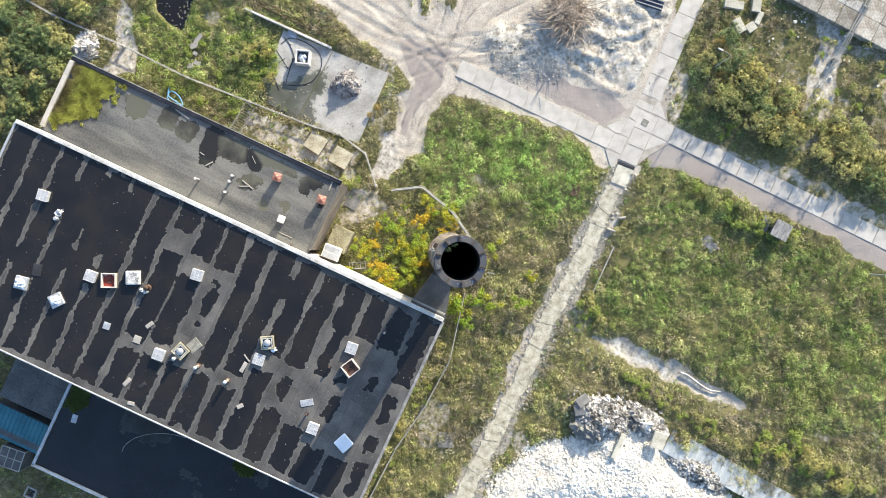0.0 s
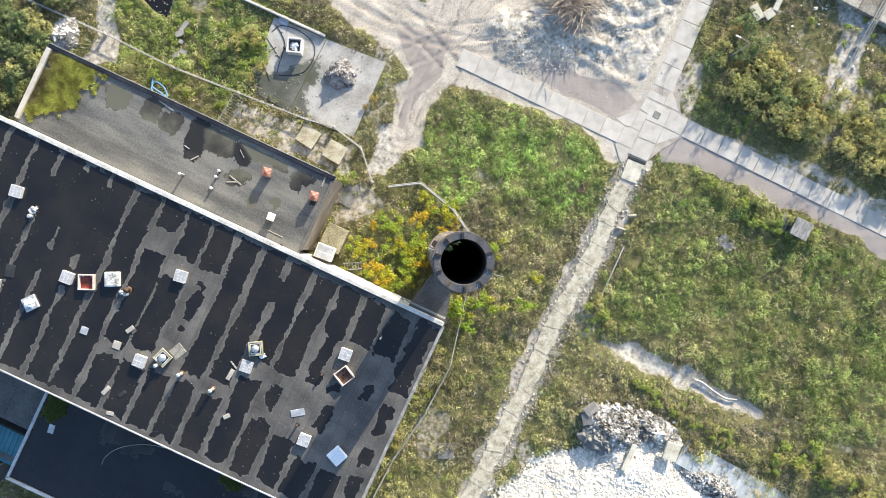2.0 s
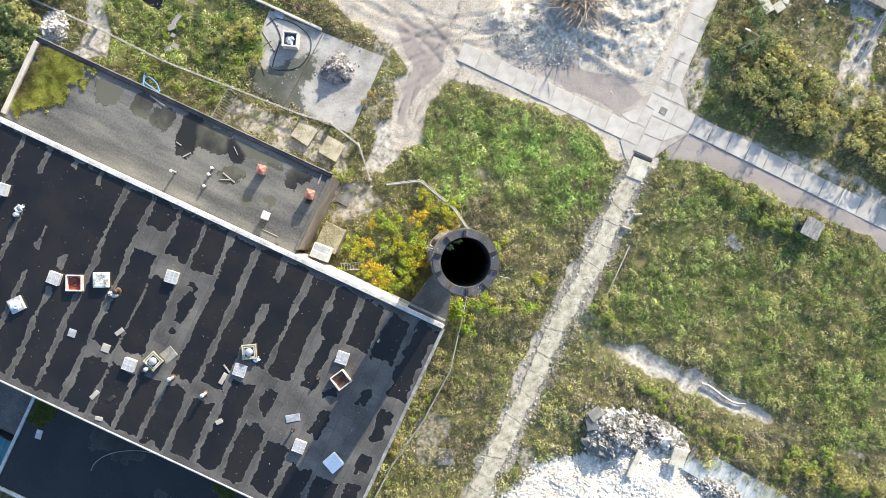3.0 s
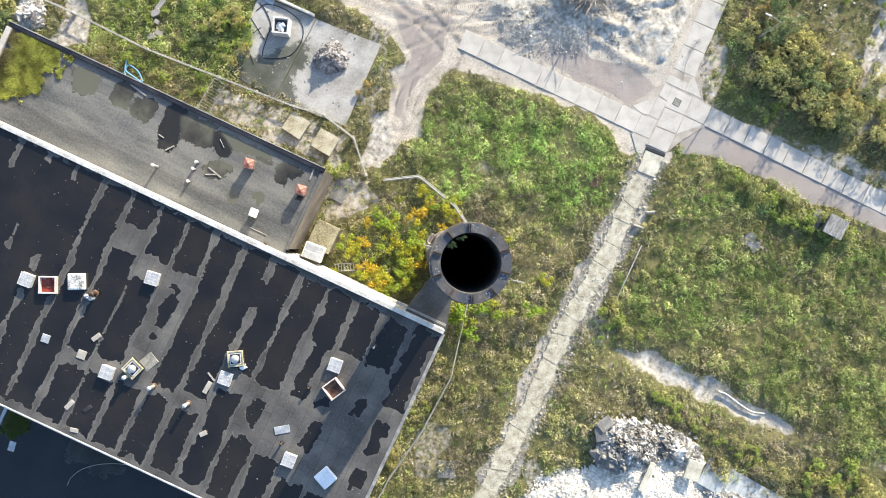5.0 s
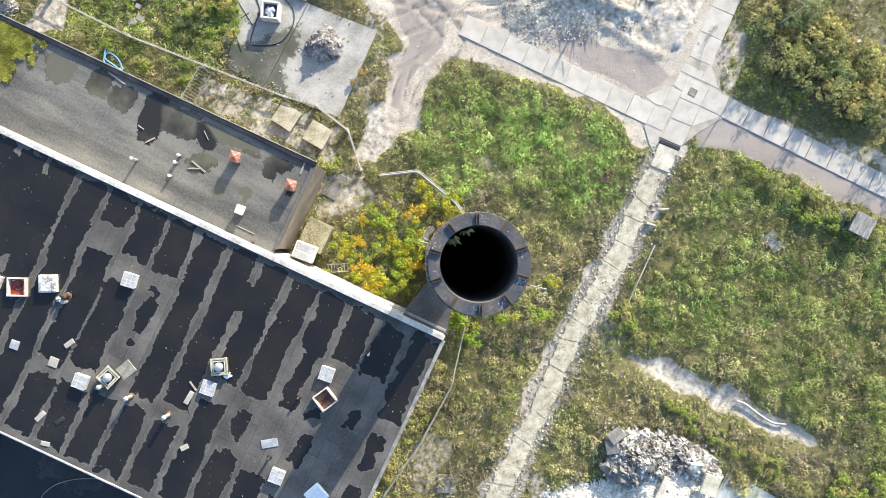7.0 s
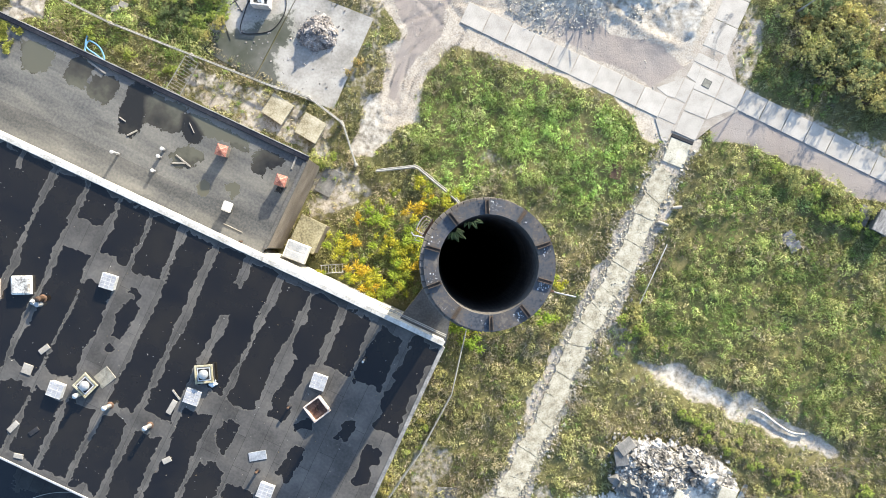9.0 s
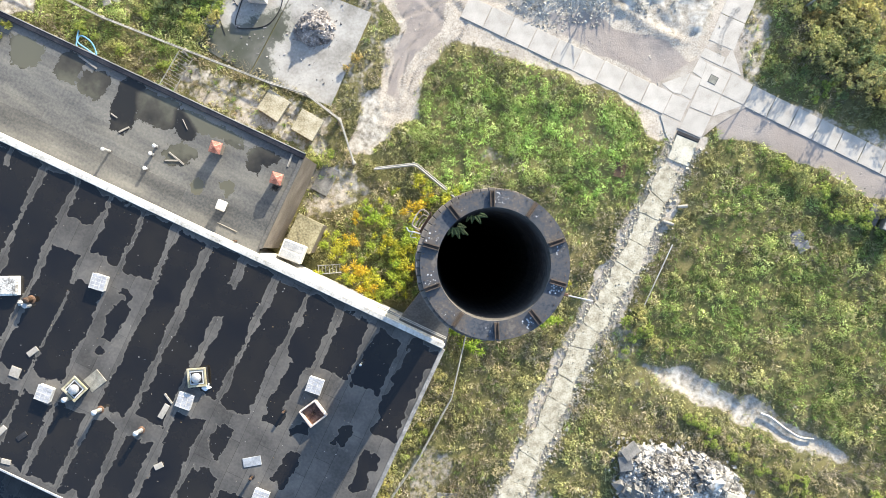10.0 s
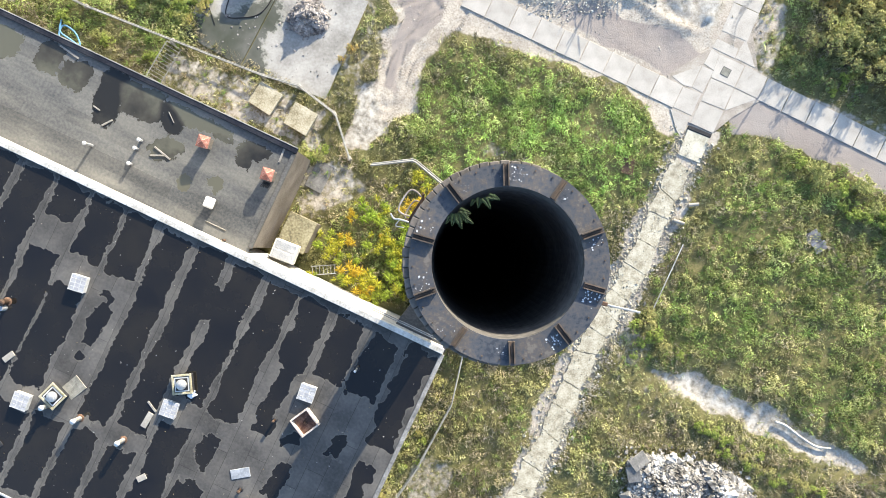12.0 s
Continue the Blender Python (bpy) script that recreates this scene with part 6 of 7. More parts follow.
def stones(X, Y, Z, size, long=1.0, squash=0.7):
    n = len(X)
    V = CUBE[None] + rng.uniform(-0.45, 0.45, (n, 8, 3))
    V = V * (size[:, None] / 2 * rng.uniform(0.5, 1.0, (n, 3)) * np.array([long, 1, 1]))[:, None]
    q = rng.normal(0, 1, (n, 4))
    q /= np.linalg.norm(q, axis=1, keepdims=True)
    w, x, y, z = q.T
    R = np.stack([1 - 2 * (y * y + z * z), 2 * (x * y - z * w), 2 * (x * z + y * w), 2 * (x * y + z * w), 1 - 2 * (x * x + z * z), 2 * (y * z - x * w), 2 * (x * z - y * w), 2 * (y * z + x * w), 1 - 2 * (x * x + y * y)], 1).reshape(n, 3, 3)
    V = np.einsum("nij,nkj->nki", R, V) * np.array([1, 1, squash]) + np.stack([X, Y, Z], 1)[:, None]
    return V.reshape(-1, 3), (QUADS[None] + 8 * np.arange(n)[:, None, None]).reshape(-1, 4)


def in_box(n, poly, grow=0.0):
    xs, ys = [q[0] for q in poly], [q[1] for q in poly]
    return rng.uniform(min(xs) - grow, max(xs) + grow, n), rng.uniform(min(ys) - grow, max(ys) + grow, n)


def heap_height(X, Y):
    """Height of the big rubble bed and its darker mound."""
    d = sdist(RUBBLE, X, Y)
    (mx, my) = (17.48, -19.61)
    return step(d, -0.5, 5.0) * 0.9 + 0.7 * np.exp(-(((X - mx) / 2.6) ** 2 + ((Y - my) / 2.2) ** 2)) + (fnoise(X, Y, 2.5, 3) - 0.5) * 0.5 * step(d, 0, 2)


X, Y = in_box(29000, RUBBLE)
ok = sdist(RUBBLE, X, Y) + (fnoise(X, Y, 1.5, 2) - 0.5) * 1.6 > rng.uniform(-0.6, 0.4, len(X))
X, Y = X[ok], Y[ok]
size = np.clip(rng.lognormal(-1.92, 0.5, len(X)), 0.06, 0.55)
V, F = stones(X, Y, ground_height(X, Y) + heap_height(X, Y) + rng.uniform(-0.03, 0.05, len(X)), size, 1.0, 0.34)
cloud("rubble_bed", V, F, None, M_STONE, "wide bed of bright white broken rubble", "rubble")
XS, YS2 = np.meshgrid(np.linspace(*sorted(((2.97, 28.45)[0], (35.23, 28.45)[0])), 120), np.linspace((-50.58, -31.87)[1], (-50.58, -16.06)[1], 90))
Z = np.where(sdist(RUBBLE, XS, YS2) > 0.5, ground_height(XS, YS2) + heap_height(XS, YS2) - 0.02, -0.5)
i = np.arange(XS.size).reshape(XS.shape)
cloud("rubble_base", np.stack([XS, YS2, Z], -1).reshape(-1, 3), np.stack([i[:-1, :-1], i[:-1, 1:], i[1:, 1:], i[1:, :-1]], -1).reshape(-1, 4), None, M_STONE, "packed base of the white rubble bed", "rubble")


M_BROKEN2 = surf("pale_mixed_rubble", [(0.17, 0.16, 0.145), (0.42, 0.40, 0.37), (0.68, 0.66, 0.62)], 0.8, 4, 0.95, 0.4, island=0.4)

M_BROKEN3 = surf("broken_white_rubble", [(0.07, 0.066, 0.06), (0.27, 0.256, 0.23), (0.66, 0.64, 0.60)], 0.8, 4, 0.95, 0.4, island=0.5)


def pile(name, p, rx, ry, h, n, mat, label, size=(-1.6, 0.45), rz=0.0, long=1.3):
    a, r = rng.uniform(0, 2 * np.pi, n), np.sqrt(rng.uniform(0, 1, n))
    seed = p[0] * 0.37
    lobe = 0.62 + 0.75 * fnoise(np.cos(a) * 1.3 + seed, np.sin(a) * 1.3 + seed, 1.0, 5)
    far = np.where(rng.uniform(0, 1, n) < 0.06, rng.uniform(1.0, 1.45, n), 1.0)
    u, v = rx * r * far * lobe * np.cos(a), ry * r * far * lobe * np.sin(a)
    c, s = math.cos(radians(rz)), math.sin(radians(rz))
    X, Y = p[0] + u * c - v * s, p[1] + u * s + v * c
    Z = h * np.where(far > 1, 0, 1 - r) ** 0.85 * (0.55 + 0.9 * fnoise(X, Y, 0.9, 2)) * rng.uniform(0.75, 1.05, n) + 0.05
    V, F = stones(X, Y, Z, np.clip(rng.lognormal(*size, n), 0.08, 0.9), long)
    return cloud(name, V, F, None, mat, label, "rubble pile", kind="stuff")


pile("rubble_pile", (-10.97, 18.71), 1.8, 1.65, 1.2, 2700, M_BROKEN, "pile of broken brick and concrete on the pad", (-2.25, 0.5), -50, 1.7)
pile("rubble_pile", (-40.77, 22.90), 1.6, 1.6, 1.1, 1500, M_BROKEN2, "pile of pale mixed rubble behind the annex corner", (-1.85, 0.45))
o = pile("broken_mound", (17.94, -19.16), 2.9, 2.6, 1.2, 4600, M_BROKEN3, "mound of broken white and grey rubble", (-2.2, 0.5), 0, 1.4)
o.location.z = 0.5
o = pile("dark_debris", (16.65, -20.58), 1.5, 1.2, 1.2, 150, M_GREYC, "dark broken slabs sticking out of the mound", (-1.3, 0.4), 0, 2.2)
o.location.z = 0.6
pile("rubble_strip", (22.97, -19.81), 3.2, 1.4, 0.9, 1600, M_BROKEN3, "strip of broken rubble beside the ramp", (-1.7, 0.5), -30)
pile("rubble_strip", (29.10, -25.61), 3.6, 1.3, 0.7, 1400, M_BROKEN3, "strip of darker rubble at the edge of the bed", (-1.8, 0.45), -30)
for p, sx, sy, rz, ry in (((24.26, -21.55), 1.6, 1.9, -20, 6), ((19.74, -22.19), 0.6, 3.0, -25, 4), ((16.52, -20.71), 2.6, 0.3, -28, 8)):
    o = tagged(part("broken_slab", boxed(0, 0, 0, sx, sy, 0.22, bevel=0.03, ry=ry), M_OLD), "broken concrete slab on the rubble", "slab", "broken slabs on the rubble")
    o.matrix_world = pose(*p, 1.0, 0, 0, rz)
for p, sx, sy, rz, ry in (((15.74, -17.10), 1.5, 1.1, 35, 9), ((15.35, -18.13), 1.1, 1.3, 10, -8), ((16.13, -20.71), 2.2, 0.9, -32, 7)):
    o = tagged(part("broken_slab", boxed(0, 0, 0, sx, sy, 0.18, bevel=0.04, ry=ry), M_GREYC), "dark grey broken slab leaning on the mound", "slab", "broken slabs on the rubble")
    o.matrix_world = pose(*p, 0.9, 0, 0, rz)
# stones beside the path
n = 5200
t = rng.uniform(0, len(PATH) - 1.001, n)
k, q = t.astype(int), t % 1
pa = np.array(PATH)
off = np.where(rng.uniform(0, 1, n) < np.where(q * 0 + k < 4, 0.5, 0.25), -1, 1) * (0.8 + np.abs(rng.normal(0, 0.6, n)) * (0.35 + 1.1 * vnoise(t * 6, t * 0, 1.0, 2)))
d = pa[k + 1] - pa[k]
d /= np.linalg.norm(d, axis=1, keepdims=True)
X, Y = (pa[k] + (pa[k + 1] - pa[k]) * q[:, None] + np.stack([-d[:, 1], d[:, 0]], 1) * off[:, None]).T
V, F = stones(X, Y, ground_height(X, Y) + 0.04, np.clip(rng.lognormal(-2.5, 0.5, n), 0.04, 0.26))
cloud("path_stones", V, F, None, surf("pale_path_stone", [(0.22, 0.20, 0.15), (0.35, 0.325, 0.255), (0.48, 0.45, 0.37)], 0.8, 5, 0.95, 0.3, island=0.25), "loose pale stones along the broken path", "stones")
n = 2600
t = rng.uniform(0, len(PATH) - 1.001, n)
k, q = t.astype(int), t % 1
d = pa[k + 1] - pa[k]
d /= np.linalg.norm(d, axis=1, keepdims=True)
off = rng.normal(0, 0.75, n)
X, Y = (pa[k] + (pa[k + 1] - pa[k]) * q[:, None] + np.stack([-d[:, 1], d[:, 0]], 1) * off[:, None]).T
ok = fnoise(X, Y, 1.4, 6) + rng.normal(0, 0.08, n) > 0.5
X, Y = X[ok], Y[ok]
V, F = stones(X, Y, X * 0 + 0.055, np.clip(rng.lognormal(-3.1, 0.5, len(X)), 0.02, 0.14))
cloud("path_crumbs", V, F, None, surf("grey_crumb", [(0.16, 0.15, 0.12), (0.27, 0.25, 0.20), (0.42, 0.40, 0.33)], 0.8, 5, 0.95, 0.3, island=0.4), "crumbs of broken concrete strewn over the path", "stones")
# clods on the churned chalk and dirt
X, Y = in_box(90000, WORKS)
c = ground_cover(X, Y)
ok = (rng.uniform(0, 1, len(X)) < 0.0015 + 0.35 * hit(X, Y, CHALK) * step(fnoise(X, Y, 2.5, 4), 0.5, 0.68) + 0.6 * hit(X, Y, HEAP, 0.6) * step(fnoise(X, Y, 1.0, 2), 0.3, 0.6)) & (c[0] > 0.5)
X, Y = X[ok], Y[ok]
V, F = stones(X, Y, ground_height(X, Y) + 0.02, np.clip(rng.lognormal(-2.75, 0.5, len(X)), 0.04, 0.3))
cloud("clods", V, F, None, surf("pale_clod", [(0.25, 0.23, 0.185), (0.42, 0.39, 0.325), (0.58, 0.55, 0.475)], 0.8, 5, 0.95, 0.3, island=0.4), "pale clods and stones on the churned ground", "stones")


# debris strewn over the yard pads
X, Y = in_box(700, PADS)
ok = (sdist(PADS, X, Y) > 0.3) & (fnoise(X, Y, 2.0, 4) + rng.normal(0, 0.1, len(X)) > 0.55)
X, Y = X[ok], Y[ok]
V, F = stones(X, Y, X * 0 + 0.07, np.clip(rng.lognormal(-2.7, 0.6, len(X)), 0.03, 0.3))
cloud("pad_debris", V, F, None, M_BROKEN, "small lumps and crumbs strewn over the yard pads", "debris")


# loose gravel over the bare dirt
n = 14000
X, Y = rng.uniform(-30, 56, n), rng.uniform(-12, 31, n)
d, c, p = ground_cover(X, Y)
ok = (np.maximum(d, p) > 0.55) & (sdist(RUBBLE, X, Y) < 0) & (sdist(PADS, X, Y) < 0)
for line in ROAD_LINES:
    ok &= (band(line, X, Y) > 1.2) | (rng.uniform(0, 1, n) < 0.03)
ok &= (band(PATH, X, Y) > 2.6) | (rng.uniform(0, 1, n) < 0.25)
X, Y = X[ok], Y[ok]
V, F = stones(X, Y, ground_height(X, Y) + 0.01, np.clip(rng.lognormal(-3.15, 0.4, len(X)), 0.03, 0.12))
cloud("gravel", V, F, None, surf("mixed_gravel", [(0.16, 0.135, 0.115), (0.34, 0.305, 0.265), (0.52, 0.49, 0.44)], 1.5, 6, 0.95, 0.3, island=0.35), "loose gravel and small stones on bare dirt", "gravel")

# white stones strewn through the dry lot
X, Y = in_box(420, DRYLOT)
ok = (sdist(DRYLOT, X, Y) > 0) & (fnoise(X, Y, 2.5, 6) + rng.normal(0, 0.08, len(X)) > 0.5) & (sdist(YARD, X, Y) < -0.5)
X, Y = X[ok], Y[ok]
V, F = stones(X, Y, ground_height(X, Y) + 0.12, np.clip(rng.lognormal(-1.7, 0.45, len(X)), 0.08, 0.45))
cloud("lot_stones", V, F, None, M_STONE, "white stones strewn through the dry weeds", "stones")

# brush pile
def brush(p, n, spread, h):
    bm = bmesh.new()
    for _ in range(n):
        a, e = rng.uniform(0, 2 * np.pi), rng.uniform(0.05, 0.75)
        r0 = rng.uniform(0, spread * 0.55)
        b = rng.uniform(0, 2 * np.pi)
        s = Vector((p[0] + r0 * math.cos(b), p[1] + r0 * math.sin(b), rng.uniform(0.2, h)))
        ln = rng.uniform(1.2, 3.6)
        d = Vector((math.cos(a) * math.cos(e), math.sin(a) * math.cos(e), math.sin(e) - 0.25)).normalized()
        m = s + d * ln * 0.5 + Vector((rng.normal(0, 0.15), rng.normal(0, 0.15), rng.normal(0, 0.1)))
        tip = s + d * ln + Vector((rng.normal(0, 0.3), rng.normal(0, 0.3), rng.normal(0, 0.15)))
        m.z, tip.z = max(m.z, 0.1), max(tip.z, 0.05)
        tube(bm, [s, m, tip], rng.uniform(0.018, 0.045), 4)
    return tagged(part("brush_pile", bm, M_BRANCH), "heap of bare dead branches on the chalk", "brush pile", kind="stuff")


brush((14.13, 26.49), 480, 4.0, 1.5)

# ---- plants ----
GREENS = [(0.215, 0.33, 0.07), (0.29, 0.40, 0.09), (0.16, 0.26, 0.065)]
DRYS = [(0.33, 0.305, 0.19), (0.285, 0.265, 0.155), (0.36, 0.34, 0.22)]
OLIVES = [(0.325, 0.345, 0.14), (0.365, 0.37, 0.165), (0.275, 0.295, 0.115)]
HALL_PLAN = [tuple((HALL @ Vector((s, w, 0)))[:2]) for s, w in ((-0.2, -0.4), (15.8, -0.4), (15.8, -8.5), (47.6, -8.5), (47.6, 22), (33.2, 22), (33.2, 33.2), (-0.2, 33.2))]


def lushness(X, Y):
    g = np.maximum.reduce([hit(X, Y, LUSH, 2.5), hit(X, Y, FIELD, 3.0) * 0.78, hit(X, Y, LUSH_W, 2.0), hit(X, Y, SUMAC_BED, 1.5) * 1.3])
    dry = np.maximum(hit(X, Y, DRYLOT, 1.5), hit(X, Y, DRY_S, 1.5) * 0.6)
    return np.clip(g * 0.8 + (fnoise(X, Y, 4.0, 6) - 0.5) * 1.5 + 0.08 - dry * 0.8, 0, 1)


def grass_room(X, Y):
    d, c, p = ground_cover(X, Y)
    room = 1 - np.clip(np.maximum(np.maximum(d, c), p) * 1.15, 0, 1)
    room = np.maximum(room, 0.05 * (d < 0.9))
    for line, w in ((ROAD_LINES[0], 1.3), (ROAD_LINES[1], 1.3), (ROAD_LINES[2], 1.4), (ROAD_LINES[3], 1.6)):
        room = np.where(band(line, X, Y) < w, 0, room)
    room = np.where(band(PATH, X, Y) < 0.9, room * 0.04, room)
    for poly in (HALL_PLAN, PADS, YARD, POND, RUBBLE, CROSS):
        room = np.where(sdist(poly, X, Y) > -0.05, 0, room)
    return np.where(np.hypot(X - CX, Y - CY) < 2.6, 0, room)


n = 100000
X, Y = rng.uniform(-53, 53, n), rng.uniform(-30.5, 30.5, n)
g = lushness(X, Y)
ok = rng.uniform(0, 1, n) < grass_room(X, Y) * (0.30 + 0.70 * step(fnoise(X, Y, 1.3, 7), 0.32, 0.6))
X, Y, g = X[ok], Y[ok], g[ok]
n = len(X)
pick = g + rng.normal(0, 0.22, n) > 0.5
dryp = fnoise(X, Y, 2.4, 1) + rng.normal(0, 0.12, n) + 0.15 * hit(X, Y, DRYLOT, 1.5) - 0.12 * hit(X, Y, FIELD, 3.0) > 0.5
tint = np.where(pick[:, None], palette(n, GREENS, [3, 2, 2]), np.where(dryp[:, None], palette(n, DRYS, [2, 2, 1]), palette(n, OLIVES, [2, 2, 2])))
tint = tint * ((0.66 + 0.62 * step(fnoise(X, Y, 0.55, 4), 0.28, 0.7)) * np.clip(rng.lognormal(0.0, 0.18, n), 0.5, 1.6))[:, None]
tint = tint * ((1 + 0.3 * hit(X, Y, LUSH, 2.5) - 0.14 * hit(X, Y, FIELD, 3.0)) * (0.68 + 0.5 * step(fnoise(X, Y, 1.6, 7), 0.32, 0.66)))[:, None]
tall = 0.55 + 0.95 * step(fnoise(X, Y, 1.7, 2), 0.3, 0.72)
Z = ground_height(X, Y)
half = np.arange(n) % 2 == 0
for name, sel, length, label in (("grass", half, (0.14, 0.30), "short rough meadow grass, green and straw-coloured"), ("tall_grass", ~half, (0.28, 0.58), "tufts of taller grass leaning over")):
    V, F, T = blades(X[sel], Y[sel], Z[sel], tint[sel] * (1.12, 1.06, 1.34), 6, length, (0.028, 0.06), 0.97, tall[sel])
    cloud(name, V, F, T, M_GRASS, label, "grass")

# tussocks: wide rosettes of long arching blades
n = 6000
X, Y = rng.uniform(-53, 53, n), rng.uniform(-30.5, 30.5, n)
g = lushness(X, Y)
ok = rng.uniform(0, 1, n) < grass_room(X, Y) * (0.2 + 0.8 * step(fnoise(X, Y, 2.6, 5), 0.4, 0.65))
X, Y, g = X[ok], Y[ok], g[ok]
n = len(X)
tint = np.where((rng.uniform(0, 1, n) < 0.25 + 0.6 * g)[:, None], palette(n, [(0.24, 0.34, 0.08), (0.33, 0.40, 0.10), (0.18, 0.28, 0.065)], [3, 2, 2]), palette(n, [(0.44, 0.41, 0.21), (0.36, 0.35, 0.15), (0.38, 0.31, 0.17)], [2, 2, 1]))
V, F, T = blades(X, Y, ground_height(X, Y) + 0.05, tint * (1, 1, 1.2), 17, (0.3, 0.65), (0.025, 0.05), 0.97)
cloud("tussocks", V, F, T, M_GRASS, "rounded tussocks of long arching grass", "grass")

# leafy weeds and grass humps: low domes of leaves turned outward, green, olive or withered by where they grow
M_WEED = tinted("weed_leaf", 0.7, 0.42, 0.1)


def facing(C, N, size, tint, jitter=0.45, wide=0.28):
    """Leaves at the points C that face about along N."""
    n = len(C)
    nrm = N + rng.normal(0, jitter, (n, 3))
    nrm /= np.linalg.norm(nrm, axis=1, keepdims=True)
    u = np.cross(nrm, rng.normal(0, 1, (n, 3)))
    u /= np.linalg.norm(u, axis=1, keepdims=True)
    v = np.cross(nrm, u)
    s = rng.uniform(*size, (n, 1))
    V = np.stack([C - u * s * 0.5, C + v * s * wide, C + u * s * 0.5, C - v * s * wide], 1).reshape(-1, 3)
    return V, np.arange(len(V)).reshape(-1, 4), np.repeat(tint, 4, 0)


def humps(name, n, radius, rise, dense, size, wide, jitter, share, colours, label, cat):
    """Domes of leaves strewn where there is room for plants; share tells how willingly they grow at a place."""
    X, Y = rng.uniform(-53, 53, n), rng.uniform(-30.5, 30.5, n)
    g = lushness(X, Y)
    ok = rng.uniform(0, 1, n) < np.clip(grass_room(X, Y) * 1.1, 0, 1) * share(X, Y, g)
    X, Y, g = X[ok], Y[ok], g[ok]
    n = len(X)
    r = np.clip(rng.lognormal(*radius, n), 0.1, 0.62) * (0.75 + 0.5 * step(fnoise(X, Y, 3.0, 2), 0.3, 0.7))
    edge = np.clip(grass_room(X, Y), 0, 1) ** 2
    r = r * (0.5 + 0.5 * edge)
    h = r * rng.uniform(*rise, n) * (0.6 + 0.4 * edge)
    per = np.maximum(7, (dense * r * r).astype(int))
    own = np.repeat(np.arange(n), per)
    d = rng.normal(0, 1, (len(own), 3))
    d[:, 2] = np.abs(d[:, 2])
    d /= np.linalg.norm(d, axis=1, keepdims=True)
    lobe = 1 + 0.28 * np.sin(3 * np.arctan2(d[:, 1], d[:, 0]) + 7 * own) + rng.normal(0, 0.1, len(own))
    C = np.stack([X[own] + d[:, 0] * r[own] * lobe, Y[own] + d[:, 1] * r[own] * lobe, ground_height(X, Y)[own] + d[:, 2] * h[own] * lobe], -1)
    wither = (1 - edge)[:, None] * 0.6
    base = (colours(X, Y, g, n) * (1 - wither) + palette(n, [(0.36, 0.33, 0.19), (0.31, 0.31, 0.15)], [1, 1]) * wither) * (np.clip(rng.lognormal(0, 0.2, n), 0.55, 1.35) * (0.76 + 0.46 * step(fnoise(X, Y, 1.6, 7), 0.32, 0.66)) * (0.86 + 0.32 * fnoise(X, Y, 6.0, 2)))[:, None]
    base = base * (1 + (0.12 * hit(X, Y, LUSH, 2.5) * g)[:, None] * np.array((-0.6, 1.0, -0.5)))
    V, F, T = facing(C, d, size, base[own] * (1.20, 1.14, 1.22) * rng.uniform(0.93, 1.07, (len(own), 1)), jitter, wide)
    cloud(name, V, F, T, M_WEED, label, cat)


def weed_colours(X, Y, g, n):
    pick = g + rng.normal(0, 0.2, n) > 0.36
    dry = fnoise(X, Y, 2.4, 1) + rng.normal(0, 0.14, n) + 0.15 * hit(X, Y, DRYLOT, 1.5) - 0.12 * hit(X, Y, FIELD, 3.0) > 0.56
    green = palette(n, [(0.305, 0.385, 0.125), (0.37, 0.44, 0.15), (0.25, 0.32, 0.11), (0.36, 0.40, 0.16), (0.35, 0.335, 0.17)], [4, 2, 3, 1, 2])
    return np.where(pick[:, None], green, np.where(dry[:, None], palette(n, [(0.37, 0.34, 0.19), (0.31, 0.285, 0.16), (0.36, 0.35, 0.18)], [2, 2, 2]), palette(n, OLIVES, [2, 2, 2])))


def hump_colours(X, Y, g, n):
    dry = fnoise(X, Y, 2.4, 1) + rng.normal(0, 0.14, n) + 0.1 - 0.3 * g - 0.12 * hit(X, Y, FIELD, 3.0) > 0.5
    return np.where(dry[:, None], palette(n, DRYS, [2, 2, 1]), palette(n, OLIVES, [2, 2, 2]))


humps("weeds", 42000, (-1.46, 0.42), (0.6, 1.15), 400, (0.10, 0.19), 0.23, 0.36, lambda X, Y, g: (0.30 + 0.70 * g) * (0.4 + 0.6 * step(fnoise(X, Y, 2.4, 3), 0.36, 0.58)), weed_colours, "leafy weeds in rounded clumps, green and withered", "weeds")
humps("grass_humps", 32000, (-1.50, 0.40), (0.6, 1.2), 300, (0.16, 0.32), 0.14, 0.55, lambda X, Y, g: (0.85 - 0.55 * g) * (0.4 + 0.6 * step(fnoise(X, Y, 2.0, 5), 0.36, 0.6)), hump_colours, "rounded humps of matted olive and straw grass", "grass")


